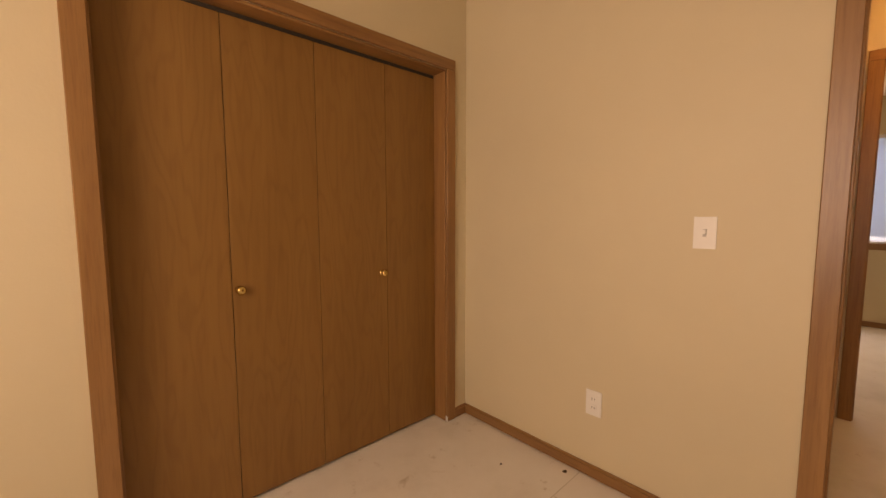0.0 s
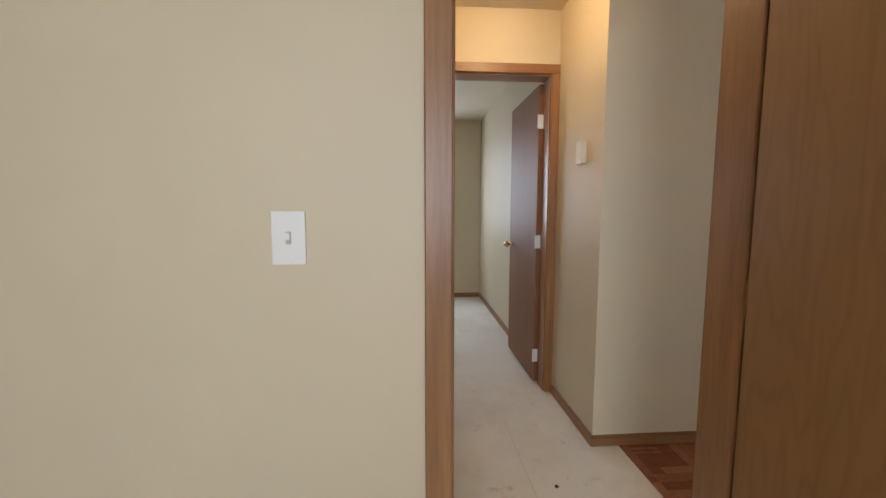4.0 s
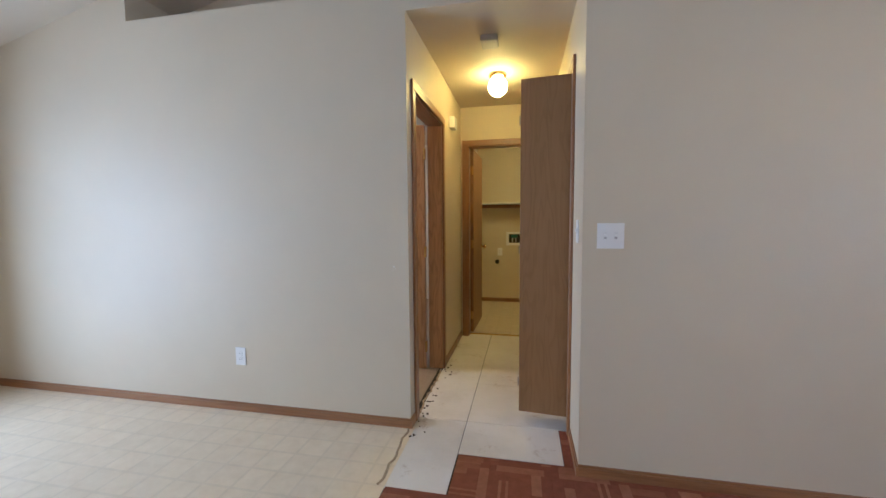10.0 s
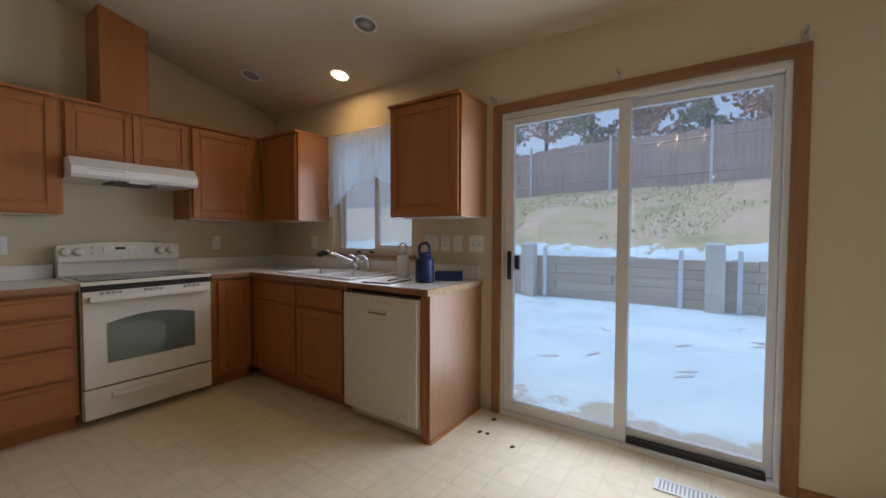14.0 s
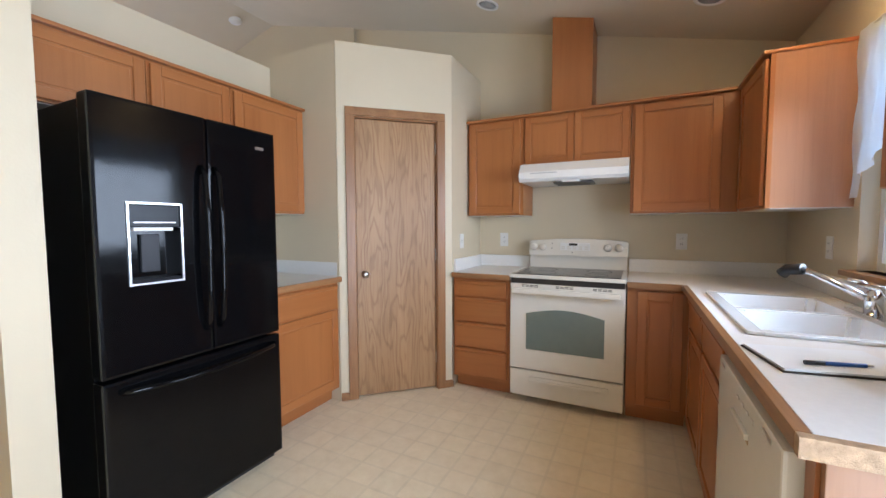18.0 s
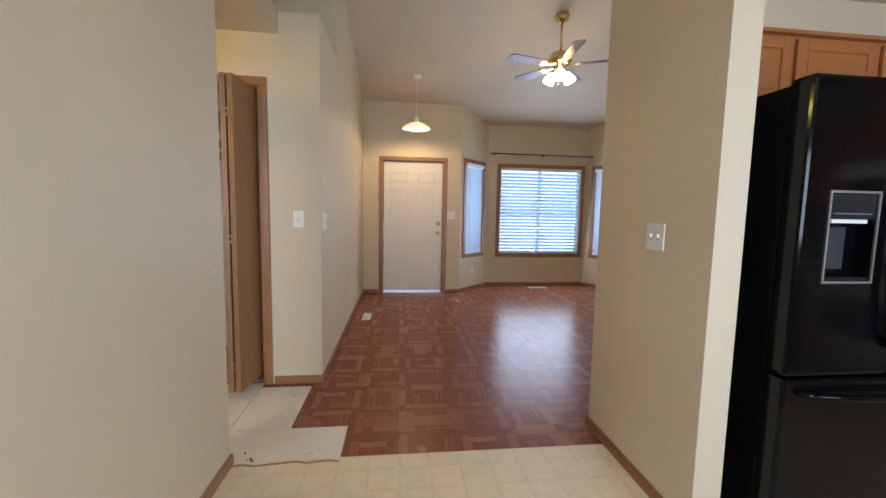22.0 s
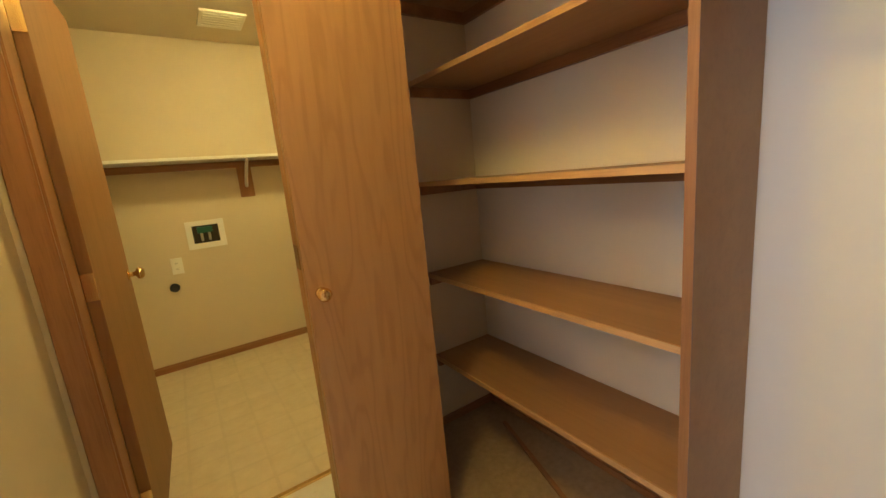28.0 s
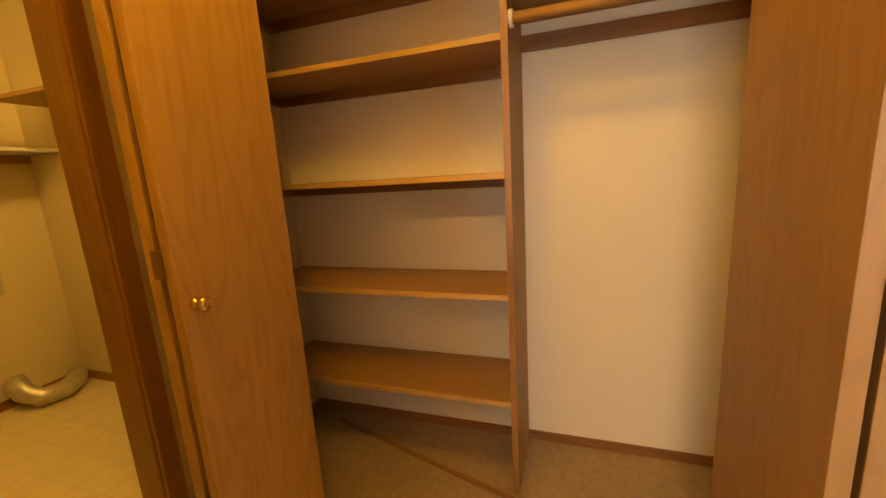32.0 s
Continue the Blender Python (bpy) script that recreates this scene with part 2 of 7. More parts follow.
CABY = wood("cabinet_maple_along_y", (0.34, 0.117, 0.030), (0.42, 0.157, 0.045), "y", 0.36, 0.45, pores=0.25)
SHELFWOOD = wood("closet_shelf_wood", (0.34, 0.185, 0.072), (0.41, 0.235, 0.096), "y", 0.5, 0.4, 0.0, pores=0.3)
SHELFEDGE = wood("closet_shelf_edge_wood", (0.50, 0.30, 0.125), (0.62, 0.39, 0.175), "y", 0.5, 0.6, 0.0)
PALEWOOD = wood("end_panel_veneer", (0.30, 0.150, 0.076), (0.355, 0.186, 0.098), "z", 0.42, 0.5, pores=0.35, contour=0.15)
SIDEVENEER = wood("cabinet_side_veneer", (0.36, 0.165, 0.080), (0.43, 0.205, 0.105), "z", 0.4, 0.5, pores=0.25)
RAWEDGE = plain("raw_particle_board", (0.44, 0.29, 0.17), 0.85, var=0.3, scale=60.0, bumps=0.8)
SLOTGREY = plain("grey_register_slot", (0.36, 0.36, 0.36), 0.7)
MELAMINE = plain("pale_melamine", (0.66, 0.62, 0.55), 0.5, var=0.03)
WHITE = plain("white_plastic", (0.78, 0.77, 0.74), 0.35, var=0.02)
VINYL = plain("white_vinyl_frame", (0.78, 0.79, 0.80), 0.4, var=0.02)
APPL = plain("bisque_enamel", (0.74, 0.70, 0.62), 0.25, var=0.02, coat=0.3)
LAMINATE = plain("white_laminate", (0.76, 0.75, 0.73), 0.4, var=0.03, scale=60)
STEELDOOR = plain("white_door_enamel", (0.80, 0.76, 0.70), 0.45, var=0.02)
BLACK = plain("black_gloss_enamel", (0.003, 0.003, 0.0035), 0.10, var=0.1, scale=3.0, bumps=0.10, bscale=9.0, spec=0.21)
FRIDGESIDE = plain("black_textured_steel", (0.004, 0.004, 0.004), 0.38, spec=0.2, bumps=0.1, bscale=300)
BLACKM = plain("black_plastic", (0.012, 0.012, 0.012), 0.4)
CHROME = plain("chrome", (0.75, 0.75, 0.75), 0.12, 1.0, 0.02)
NICKEL = plain("satin_nickel", (0.55, 0.52, 0.48), 0.3, 1.0, 0.04)
DULLBRASS = plain("tarnished_brass", (0.30, 0.20, 0.09), 0.45, 0.8, 0.1)
BRASS = plain("polished_brass", (0.78, 0.56, 0.24), 0.2, 1.0, 0.05)
GLASS = glass("window_glass")
DOORGLASS = glass("patio_door_glass", hazy=0.13)
# more translucency here, to put the kitchen window's haze into the pane
HAZYGLASS = glass("hazy_kitchen_glass", hazy=0.30)
OVENGLASS = plain("oven_window_glass", (0.12, 0.155, 0.14), 0.06, var=0.05, coat=0.5)
COOKTOP = plain("black_ceramic_cooktop", (0.02, 0.02, 0.021), 0.14, spec=0.3)
OPAL = sheer("opal_lamp_glass", (0.86, 0.80, 0.66), 0.35)
BLIND = sheer("white_blind_slat", (0.68, 0.78, 0.88), 0.38)
CURTAIN = sheer("white_sheer_curtain", (0.92, 0.95, 0.98), 0.90, 0.06)
NAVY = plain("navy_powder_coat", (0.012, 0.03, 0.12), 0.35, var=0.1)
DARK = plain("dark_gap", (0.03, 0.022, 0.016), 0.8)
SNOW = plain("snow", (0.65, 0.79, 0.88), 0.7, var=0.05, scale=2.0, bumps=0.4, bscale=9)
PALETIMBER = wood("pale_weathered_post", (0.46, 0.42, 0.36), (0.62, 0.58, 0.52), "z", 0.85, 0.6, 0.0)
TIMBER = wood("weathered_timber", (0.33, 0.25, 0.175), (0.53, 0.43, 0.315), "y", 0.85, 0.6, 0.0)
FENCEWOOD = wood("weathered_cedar_fence", (0.32, 0.23, 0.19), (0.50, 0.39, 0.33), "z", 0.9, 0.5, 0.0)
STEEL = plain("galvanised_steel", (0.62, 0.65, 0.70), 0.55, 0.3)
GRASSM = plain("dry_grass_blades", (0.43, 0.41, 0.20), 0.9, var=0.4, scale=2.0)
LEAF = plain("evergreen_leaf", (0.24, 0.25, 0.13), 0.8, var=0.4, scale=3.0)
RUST = plain("autumn_leaf", (0.50, 0.25, 0.13), 0.85, var=0.4, scale=3.0)
BARK = plain("bark", (0.12, 0.09, 0.07), 0.95, var=0.3, scale=12.0, bumps=0.6)
CONCRETE = plain("patio_concrete", (0.34, 0.34, 0.34), 0.9, var=0.15, scale=8.0, bumps=0.3)
PAPER = plain("white_paper", (0.8, 0.82, 0.84), 0.7, var=0.02)
DEBRIS = plain("dry_leaf_debris", (0.07, 0.045, 0.03), 0.9, var=0.3)
LAMPWARM = glow("warm_lamp_glass", (1.0, 0.74, 0.40), 31.0)
HALLGLOW = glow("hall_globe_glass", (1.0, 0.72, 0.17), 29.0)
BULB = glow("warm_bulb", (1.0, 0.70, 0.34), 38.0)
DOWNLIT = glow("lit_downlight", (1.0, 0.68, 0.30), 70.0)
CARPET = plain("beige_carpet", (0.36, 0.27, 0.17), 0.95, var=0.15, scale=40.0, bumps=0.6)


def subfloor_mat():
    """Primed plywood with scuffs, stains and glue marks."""
    m, n, l, b = nodes_of("primed_subfloor")
    v = coords(n, l)
    a = noise_tex(n, l, v, 1.6, 6.0, 0.65)
    r = ramp(n, ((0.25, (0.60, 0.55, 0.48)), (0.5, (0.74, 0.70, 0.64)), (0.75, (0.80, 0.77, 0.72))))
    l.new(a.outputs[0], r.inputs[0])
    s = noise_tex(n, l, v, 7.0, 8.0, 0.75, 0.4)
    k = ramp(n, ((0.30, (0.62, 0.52, 0.42)), (0.40, (1, 1, 1))))
    l.new(s.outputs[0], k.inputs[0])
    mx = n.new("ShaderNodeMix")
    mx.data_type, mx.blend_type = "RGBA", "MULTIPLY"
    mx.inputs["Factor"].default_value = 0.8
    l.new(r.outputs[0], mx.inputs[6])
    l.new(k.outputs[0], mx.inputs[7])
    l.new(mx.outputs[2], b.inputs["Base Color"])
    b.inputs["Roughness"].default_value = 0.75
    f = noise_tex(n, l, v, 60.0, 4.0)
    bump(n, l, b, f.outputs[0], 0.25, 0.003)
    return m


def sheet_vinyl_mat(name, tile=0.152, colour=(0.80, 0.685, 0.50), joint=0.955):
    """Cream sheet vinyl printed with small square tiles and soft joints."""
    m, n, l, b = nodes_of(name)
    v = coords(n, l)
    br = n.new("ShaderNodeTexBrick")
    br.offset, br.squash = 0.0, 1.0
    br.inputs["Scale"].default_value = 1.0
    br.inputs["Brick Width"].default_value = tile
    br.inputs["Row Height"].default_value = tile
    br.inputs["Mortar Size"].default_value = 0.009
    br.inputs["Mortar Smooth"].default_value = 0.4
    br.inputs["Color1"].default_value = (*colour, 1)
    br.inputs["Color2"].default_value = (*shade(colour, 1.05), 1)
    br.inputs["Mortar"].default_value = (*shade(colour, joint), 1)
    l.new(v.outputs[0], br.inputs["Vector"])
    a = noise_tex(n, l, v, 14.0, 6.0, 0.6)
    r = ramp(n, ((0.3, (0.90, 0.88, 0.84)), (0.7, (1.0, 1.0, 1.0))))
    l.new(a.outputs[0], r.inputs[0])
    mx = n.new("ShaderNodeMix")
    mx.data_type, mx.blend_type = "RGBA", "MULTIPLY"
    mx.inputs["Factor"].default_value = 1.0
    l.new(br.outputs["Color"], mx.inputs[6])
    l.new(r.outputs[0], mx.inputs[7])
    l.new(mx.outputs[2], b.inputs["Base Color"])
    b.inputs["Roughness"].default_value = 0.55
    b.inputs["Specular IOR Level"].default_value = 0.35
    bump(n, l, b, br.outputs["Fac"], -0.1, 0.001)
    return m


def parquet_mat(name, dark, light):
    """Varnished strips of parquet-look flooring, each its own tone."""
    m, n, l, b = nodes_of(name)
    info, geo = n.new("ShaderNodeObjectInfo"), n.new("ShaderNodeNewGeometry")
    add = n.new("ShaderNodeMath")
    add.operation = "ADD"
    l.new(info.outputs["Random"], add.inputs[0])
    l.new(geo.outputs["Random Per Island"], add.inputs[1])
    fr = n.new("ShaderNodeMath")
    fr.operation = "FRACT"
    l.new(add.outputs[0], fr.inputs[0])
    r = ramp(n, ((0.0, dark), (1.0, light)))
    l.new(fr.outputs[0], r.inputs[0])
    v = coords(n, l)
    a = noise_tex(n, l, v, 26.0, 5.0, 0.6)
    k = ramp(n, ((0.3, (0.84, 0.82, 0.80)), (0.7, (1.06, 1.04, 1.02))))
    l.new(a.outputs[0], k.inputs[0])
    mx = n.new("ShaderNodeMix")
    mx.data_type, mx.blend_type = "RGBA", "MULTIPLY"
    mx.inputs["Factor"].default_value = 1.0
    l.new(r.outputs[0], mx.inputs[6])
    l.new(k.outputs[0], mx.inputs[7])
    l.new(mx.outputs[2], b.inputs["Base Color"])
    b.inputs["Roughness"].default_value = 0.27
    b.inputs["Specular IOR Level"].default_value = 0.11
    bump(n, l, b, a.outputs[0], 0.06, 0.002)
    return m


SUBFLOOR = subfloor_mat()
KVINYL = sheet_vinyl_mat("cream_sheet_vinyl")
LVINYL = sheet_vinyl_mat("laundry_sheet_vinyl", 0.16, (0.62, 0.53, 0.38), 0.97)
PARQUET = (parquet_mat("parquet_red_strip", (0.228, 0.081, 0.050), (0.256, 0.093, 0.057)), parquet_mat("parquet_pale_strip", (0.280, 0.114, 0.066), (0.365, 0.166, 0.095)))


# ---- mesh helpers ----
def box(bm, x0, x1, y0, y1, z0, z1, top=None):
    """A box; top: a function of x for its upper face."""
    x0, x1, y0, y1 = min(x0, x1), max(x0, x1), min(y0, y1), max(y0, y1)
    hi = top if top else (lambda x: z1)
    v = [bm.verts.new(p) for p in ((x0, y0, z0), (x1, y0, z0), (x1, y1, z0), (x0, y1, z0),
                                   (x0, y0, hi(x0)), (x1, y0, hi(x1)), (x1, y1, hi(x1)), (x0, y1, hi(x0)))]
    for f in ((3, 2, 1, 0), (4, 5, 6, 7), (0, 1, 5, 4), (1, 2, 6, 5), (2, 3, 7, 6), (3, 0, 4, 7)):
        bm.faces.new([v[i] for i in f])
    return v


def prism(bm, pts, z0, z1):
    """An upright prism over a floor outline; z1 may be a function of x."""
    hi = z1 if callable(z1) else (lambda x: z1)
    a = sum(p[0] * q[1] - q[0] * p[1] for p, q in zip(pts, pts[1:] + pts[:1]))
    if a < 0:
        pts = pts[::-1]
    lo = [bm.verts.new((x, y, z0)) for x, y in pts]
    up = [bm.verts.new((x, y, hi(x))) for x, y in pts]
    bm.faces.new(lo[::-1])
    bm.faces.new(up)
    for i in range(len(pts)):
        j = (i + 1) % len(pts)
        bm.faces.new((lo[i], lo[j], up[j], up[i]))


def lathe(bm, profile, centre, seg=24, axis="z", caps=True):
    """Turn a profile of (radius, height) round an upright axis, or one along x or y."""
    rings = []
    for r, h in profile:
        ring = []
        for i in range(seg):
            a = 2 * math.pi * i / seg
            p = (r * math.cos(a), r * math.sin(a), h)
            p = {"z": p, "x": (p[2], p[0], p[1]), "y": (p[0], p[2], p[1])}[axis]
            ring.append(bm.verts.new(Vector(p) + Vector(centre)))
        rings.append(ring)
    for a, b in zip(rings, rings[1:]):
        for i in range(seg):
            j = (i + 1) % seg
            bm.faces.new((a[i], a[j], b[j], b[i]))
    for ring, r in ((rings[0], profile[0][0]), (rings[-1], profile[-1][0])):
        if caps and r > 1e-4:
            bm.faces.new(ring)
    bmesh.ops.recalc_face_normals(bm, faces=bm.faces)
    for f in bm.faces:
        f.smooth = True


def tube(bm, pts, r, seg=10):
    """A round bar through points."""
    pts = [Vector(p) for p in pts]
    rings = []
    for i, p in enumerate(pts):
        d = (pts[min(i + 1, len(pts) - 1)] - pts[max(i - 1, 0)]).normalized()
        u = d.orthogonal().normalized() if i == 0 else (rings_u - d * rings_u.dot(d)).normalized()
        rings_u = u
        w = d.cross(u)
        rings.append([bm.verts.new(p + r * (math.cos(2 * math.pi * k / seg) * u + math.sin(2 * math.pi * k / seg) * w)) for k in range(seg)])
    for a, b in zip(rings, rings[1:]):
        for i in range(seg):
            j = (i + 1) % seg
            bm.faces.new((a[i], a[j], b[j], b[i])).smooth = True
    bm.faces.new(rings[0][::-1])
    bm.faces.new(rings[-1])


def soft_edges(bm, r=0.004, seg=2):
    bmesh.ops.bevel(bm, geom=[e for e in bm.edges], offset=r, segments=seg, affect="EDGES", profile=0.7)


def finish(name, bm, material):
    me = bpy.data.meshes.new(name)
    bm.to_mesh(me)
    bm.free()
    me.materials.append(material)
    return new(name, me)


def part(name, bm, material, parent, label=""):
    ob = finish(name, bm, material)
    ob.parent = parent
    ob.matrix_parent_inverse = Matrix.Translation(parent.location).inverted() if parent.type == "EMPTY" else Matrix()
    return tagged(ob, label)


def thing(name, place, label, category, group="", kind=""):
    ob = new(name)
    ob.location = place
    ob.empty_display_size = 0.1
    return tagged(ob, label, category, group, kind)


def solid(name, bm, material, label, category, group="", kind=""):
    return tagged(finish(name, bm, material), label, category, group, kind)


def struct(name, bm, material, label, category="wall"):
    return tagged(finish(name, bm, material), label, category, kind="structure")


def boxes(*dims, bevel=0.0):
    bm = bmesh.new()
    for d in dims:
        box(bm, *d)
    if bevel:
        soft_edges(bm, bevel)
    return bm


def wall_x(name, y0, y1, x0, x1, z1, holes=(), label="beige painted wall", mat=None, z0=0.0):
    """A wall along x between y0 and y1; z1 a number or None for up to the vault; holes (x0, x1, z0, z1)."""
    bm = bmesh.new()
    top = ceil_z if z1 is None else (lambda x: z1)
    cuts = sorted({x0, x1, *[h[0] for h in holes], *[h[1] for h in holes]} | ({RIDGE} if z1 is None and x0 < RIDGE < x1 else set()))
    for a, b in zip(cuts, cuts[1:]):
        hole = [h for h in holes if h[0] < (a + b) / 2 < h[1]]
        if hole:
            if hole[0][2] > z0:
                box(bm, a, b, y0, y1, z0, hole[0][2])
            box(bm, a, b, y0, y1, hole[0][3], 0, top)
        else:
            box(bm, a, b, y0, y1, z0, 0, top)
    bmesh.ops.remove_doubles(bm, verts=bm.verts, dist=1e-5)
    return struct(name, bm, mat or WALL, label)


def wall_y(name, x0, x1, y0, y1, z1, holes=(), label="beige painted wall", z0=0.0, paint=WALL):
    """A wall along y between x0 and x1; holes (y0, y1, z0, z1)."""
    bm = bmesh.new()
    top = ceil_z if z1 is None else (lambda x: z1)
    cuts = sorted({y0, y1, *[h[0] for h in holes], *[h[1] for h in holes]})
    for a, b in zip(cuts, cuts[1:]):
        hole = [h for h in holes if h[0] < (a + b) / 2 < h[1]]
        if hole:
            if hole[0][2] > z0:
                box(bm, x0, x1, a, b, z0, hole[0][2])
            box(bm, x0, x1, a, b, hole[0][3], 0, top)
        else:
            box(bm, x0, x1, a, b, z0, 0, top)
    bmesh.ops.remove_doubles(bm, verts=bm.verts, dist=1e-5)
    return struct(name, bm, paint, label)


def slant_wall(name, p, q, thick, z1, hole=None, label="beige painted angled wall"):
    """A wall from p to q, its room face on the line, thickness to the right of p to q; hole (s0, s1, z0, z1) along it."""
    d = (Vector(q) - Vector(p))
    length, d = d.length, d.normalized()
    nrm = Vector((d.y, -d.x)) * thick
    bm = bmesh.new()

    def seg(a, b, lo, hi):
        u, w = Vector(p) + d * a, Vector(p) + d * b
        prism(bm, [tuple(u), tuple(w), tuple(w + nrm), tuple(u + nrm)], lo, hi)
    if hole:
        seg(0, hole[0], 0, z1)
        seg(hole[1], length, 0, z1)
        if hole[2] > 0:
            seg(hole[0], hole[1], 0, hole[2])
        seg(hole[0], hole[1], hole[3], z1)
    else:
        seg(0, length, 0, z1)
    bmesh.ops.remove_doubles(bm, verts=bm.verts, dist=1e-5)
    return struct(name, bm, WALL, label)


# ---- the large structure ----
X_BACK, X_W1 = -3.87, -0.31

# floors, each a sheet of its own material
struct("floor_slab", boxes((-4.0, 4.35, -1.9, 10.4, -0.12, -0.02)), CONCRETE, "grey concrete slab under the house", "floor")
struct("floor_living_underlay", boxes((X_W1, 4.2, 1.40, 5.78, -0.02, -0.006), (-0.20, 0.34, 5.78, 6.10, -0.02, -0.006), (0.34, 3.7, 5.78, 6.10, -0.02, -0.006), (-0.50, X_W1, 4.34, 5.78, -0.02, -0.006)), DARK, "dark gaps under the parquet strips", "floor")
struct("floor_kitchen", boxes((X_BACK, X_W1, 1.467, 4.34, -0.02, 0.0), (X_BACK, -0.50, 4.34, 6.31, -0.02, 0.0)), KVINYL, "cream sheet vinyl printed with small square tiles", "floor")
struct("floor_bedroom", boxes((-0.93, 3.66, -1.9, 1.47, -0.02, -0.004)), SUBFLOOR, "scuffed white primed plywood subfloor", "floor")
struct("floor_second_bedroom", boxes((X_BACK, -0.93, -1.9, 1.47, -0.02, -0.004)), SUBFLOOR, "white primed plywood subfloor", "floor")
struct("floor_laundry", boxes((-0.56, 1.02, 8.34, 10.15, -0.02, 0.002)), LVINYL, "yellowish sheet vinyl laundry floor", "floor")
struct("floor_closet", boxes((0.44, 1.09, 6.1, 8.26, -0.02, 0.018)), CARPET, "worn beige carpet in the hall closet", "floor")
struct("floor_master", boxes((-3.87, -0.56, 6.31, 10.2, -0.02, 0.002)), CARPET, "beige carpet in the far bedroom", "floor")

# walls of the bedroom
wall_x("wall_bedroom_closet", -1.195, -1.075, 0.54, 3.65, 2.44, ((0.817, 2.297, 0, 2.013),))
wall_y("wall_bedroom_door", 0.54, 0.66, -1.195, 1.467, 2.44, ((0.500, 1.235, 0, 2.055),))
wall_y("wall_bedroom_front", 3.65, 3.77, -1.9, 1.6, 2.44, ((-0.45, 0.85, 0.95, 2.05),))
wall_x("wall_bedroom_closet_back", -1.9, -1.78, 0.54, 3.65, 2.44)
wall_y("wall_bedroom_closet_side", 0.54, 0.66, -1.78, -1.195, 2.44)

# hall between the bedrooms
wall_x("wall_hall_south", 0.32, 0.44, -0.93, 0.54, 2.44)
wall_y("wall_second_bedroom_door", -1.05, -0.93, 0.44, 1.328, 2.44, ((0.55, 1.283, 0, 2.06),))
wall_x("wall_second_bedroom_south", -1.9, -1.78, -3.87, -1.05, 2.44)
wall_y("wall_second_bedroom_side", -1.05, -0.93, -1.78, 0.44, 2.44)

# long wall between bedrooms and great room
wall_x("wall_kitchen_stove", 1.328, 1.467, -3.87, -0.31, None)
wall_x("wall_hall_header", 1.333, 1.51, -0.31, 0.54, None, z0=2.44)
wall_x("wall_living_south", 1.467, 1.51, 0.54, 3.62, None)

# outer back wall with kitchen window, patio door and bedroom windows
bm = bmesh.new()
for a, b, lo, hi in ((-1.9, -0.45, 0, 2.47), (-0.45, 0.79, 0, 0.905), (-0.45, 0.79, 2.055, 2.47), (0.79, 2.40, 0, 2.47),
                     (2.40, 3.34, 0, 1.06), (2.40, 3.34, 2.09, 2.47), (3.34, 4.112, 0, 2.47), (4.112, 5.59, 2.04, 2.47),
                     (5.59, 6.65, 0, 2.47), (6.65, 8.05, 0, 0.9), (6.65, 8.05, 2.05, 2.47), (8.05, 10.4, 0, 2.47)):
    box(bm, X_BACK - 0.15, X_BACK, a, b, lo, hi)
bmesh.ops.remove_doubles(bm, verts=bm.verts, dist=1e-5)
struct("wall_back", bm, WALL, "beige painted outer wall with window openings")

# divider between kitchen and living room, low enough to see over
wall_y("wall_divider", -0.43, X_W1, 1.467, 4.22, 2.475)
wall_x("wall_fridge_wing", 4.22, 4.34, -1.14, X_W1, 2.475)

# pantry in the kitchen corner
PA, PB = Vector((-1.075, 2.665)), Vector((-1.69, 2.085))
pd = (PB - PA).normalized()
pn = Vector((pd.y, -pd.x)) * 0.1
if pn.dot(Vector((-0.43, 1.467)) - PA) < 0:
    pn = -pn
PLEN = (PB - PA).length
P0, P1 = PLEN / 2 - 0.31, PLEN / 2 + 0.31


def pantry_seg(name, a, b, lo, hi):
    u, w = PA + pd * a, PA + pd * b
    bm = bmesh.new()
    prism(bm, [tuple(u), tuple(w), tuple(w + pn), tuple(u + pn)], lo, hi)
    struct(name, bm, WALL, "beige painted angled pantry wall")


pantry_seg("wall_pantry_east", 0, P0, 0, 2.55)
pantry_seg("wall_pantry_west", P1, PLEN, 0, 2.55)
pantry_seg("wall_pantry_head", P0, P1, 2.052, 2.55)
struct("wall_pantry_counter_side", boxes((-1.07, -0.43, 2.565, 2.665, 0, 2.55)), WALL, "beige painted pantry side wall")
struct("wall_pantry_stove_side", boxes((-1.69, -1.59, 1.467, 2.085, 0, 2.55)), WALL, "beige painted pantry side wall")
bm = bmesh.new()
prism(bm, [(-1.59, 1.47), (-0.31, 1.47), (-0.31, 2.565), (-1.09, 2.565), (-1.59, 2.07)], 2.50, 2.549)
struct("ceiling_pantry", bm, CEIL, "flat pantry top with a plant ledge", "ceiling")

# dining wall, plant ledge, hall and closet block
wall_x("wall_dining", 6.303, 6.42, -3.87, -2.45, None)
wall_x("wall_dining_low", 6.303, 6.42, -2.45, -0.525, 2.585)
wall_x("wall_hall_lintel", 6.303, 6.42, -0.525, 0.41, 2.585, z0=2.44)
wall_x("wall_ledge_back", 6.70, 6.82, -2.45, 1.14, None, z0=2.5)
wall_y("wall_ledge_side", -2.57, -2.45, 6.42, 6.82, None, z0=2.5)
wall_y("wall_ledge_end", 1.14, 1.26, 6.155, 6.82, None, z0=2.5)
struct("plant_ledge", boxes((-2.45, 1.14, 6.42, 6.70, 2.50, 2.583), (0.53, 1.14, 6.155, 6.42, 2.50, 2.583)), WALL, "beige painted plant ledge above the hall", "ledge")
wall_x("wall_living_north_low", 6.035, 6.155, 0.41, 1.14, 2.585)
wall_x("wall_living_north", 6.035, 6.155, 1.14, 3.62, None)
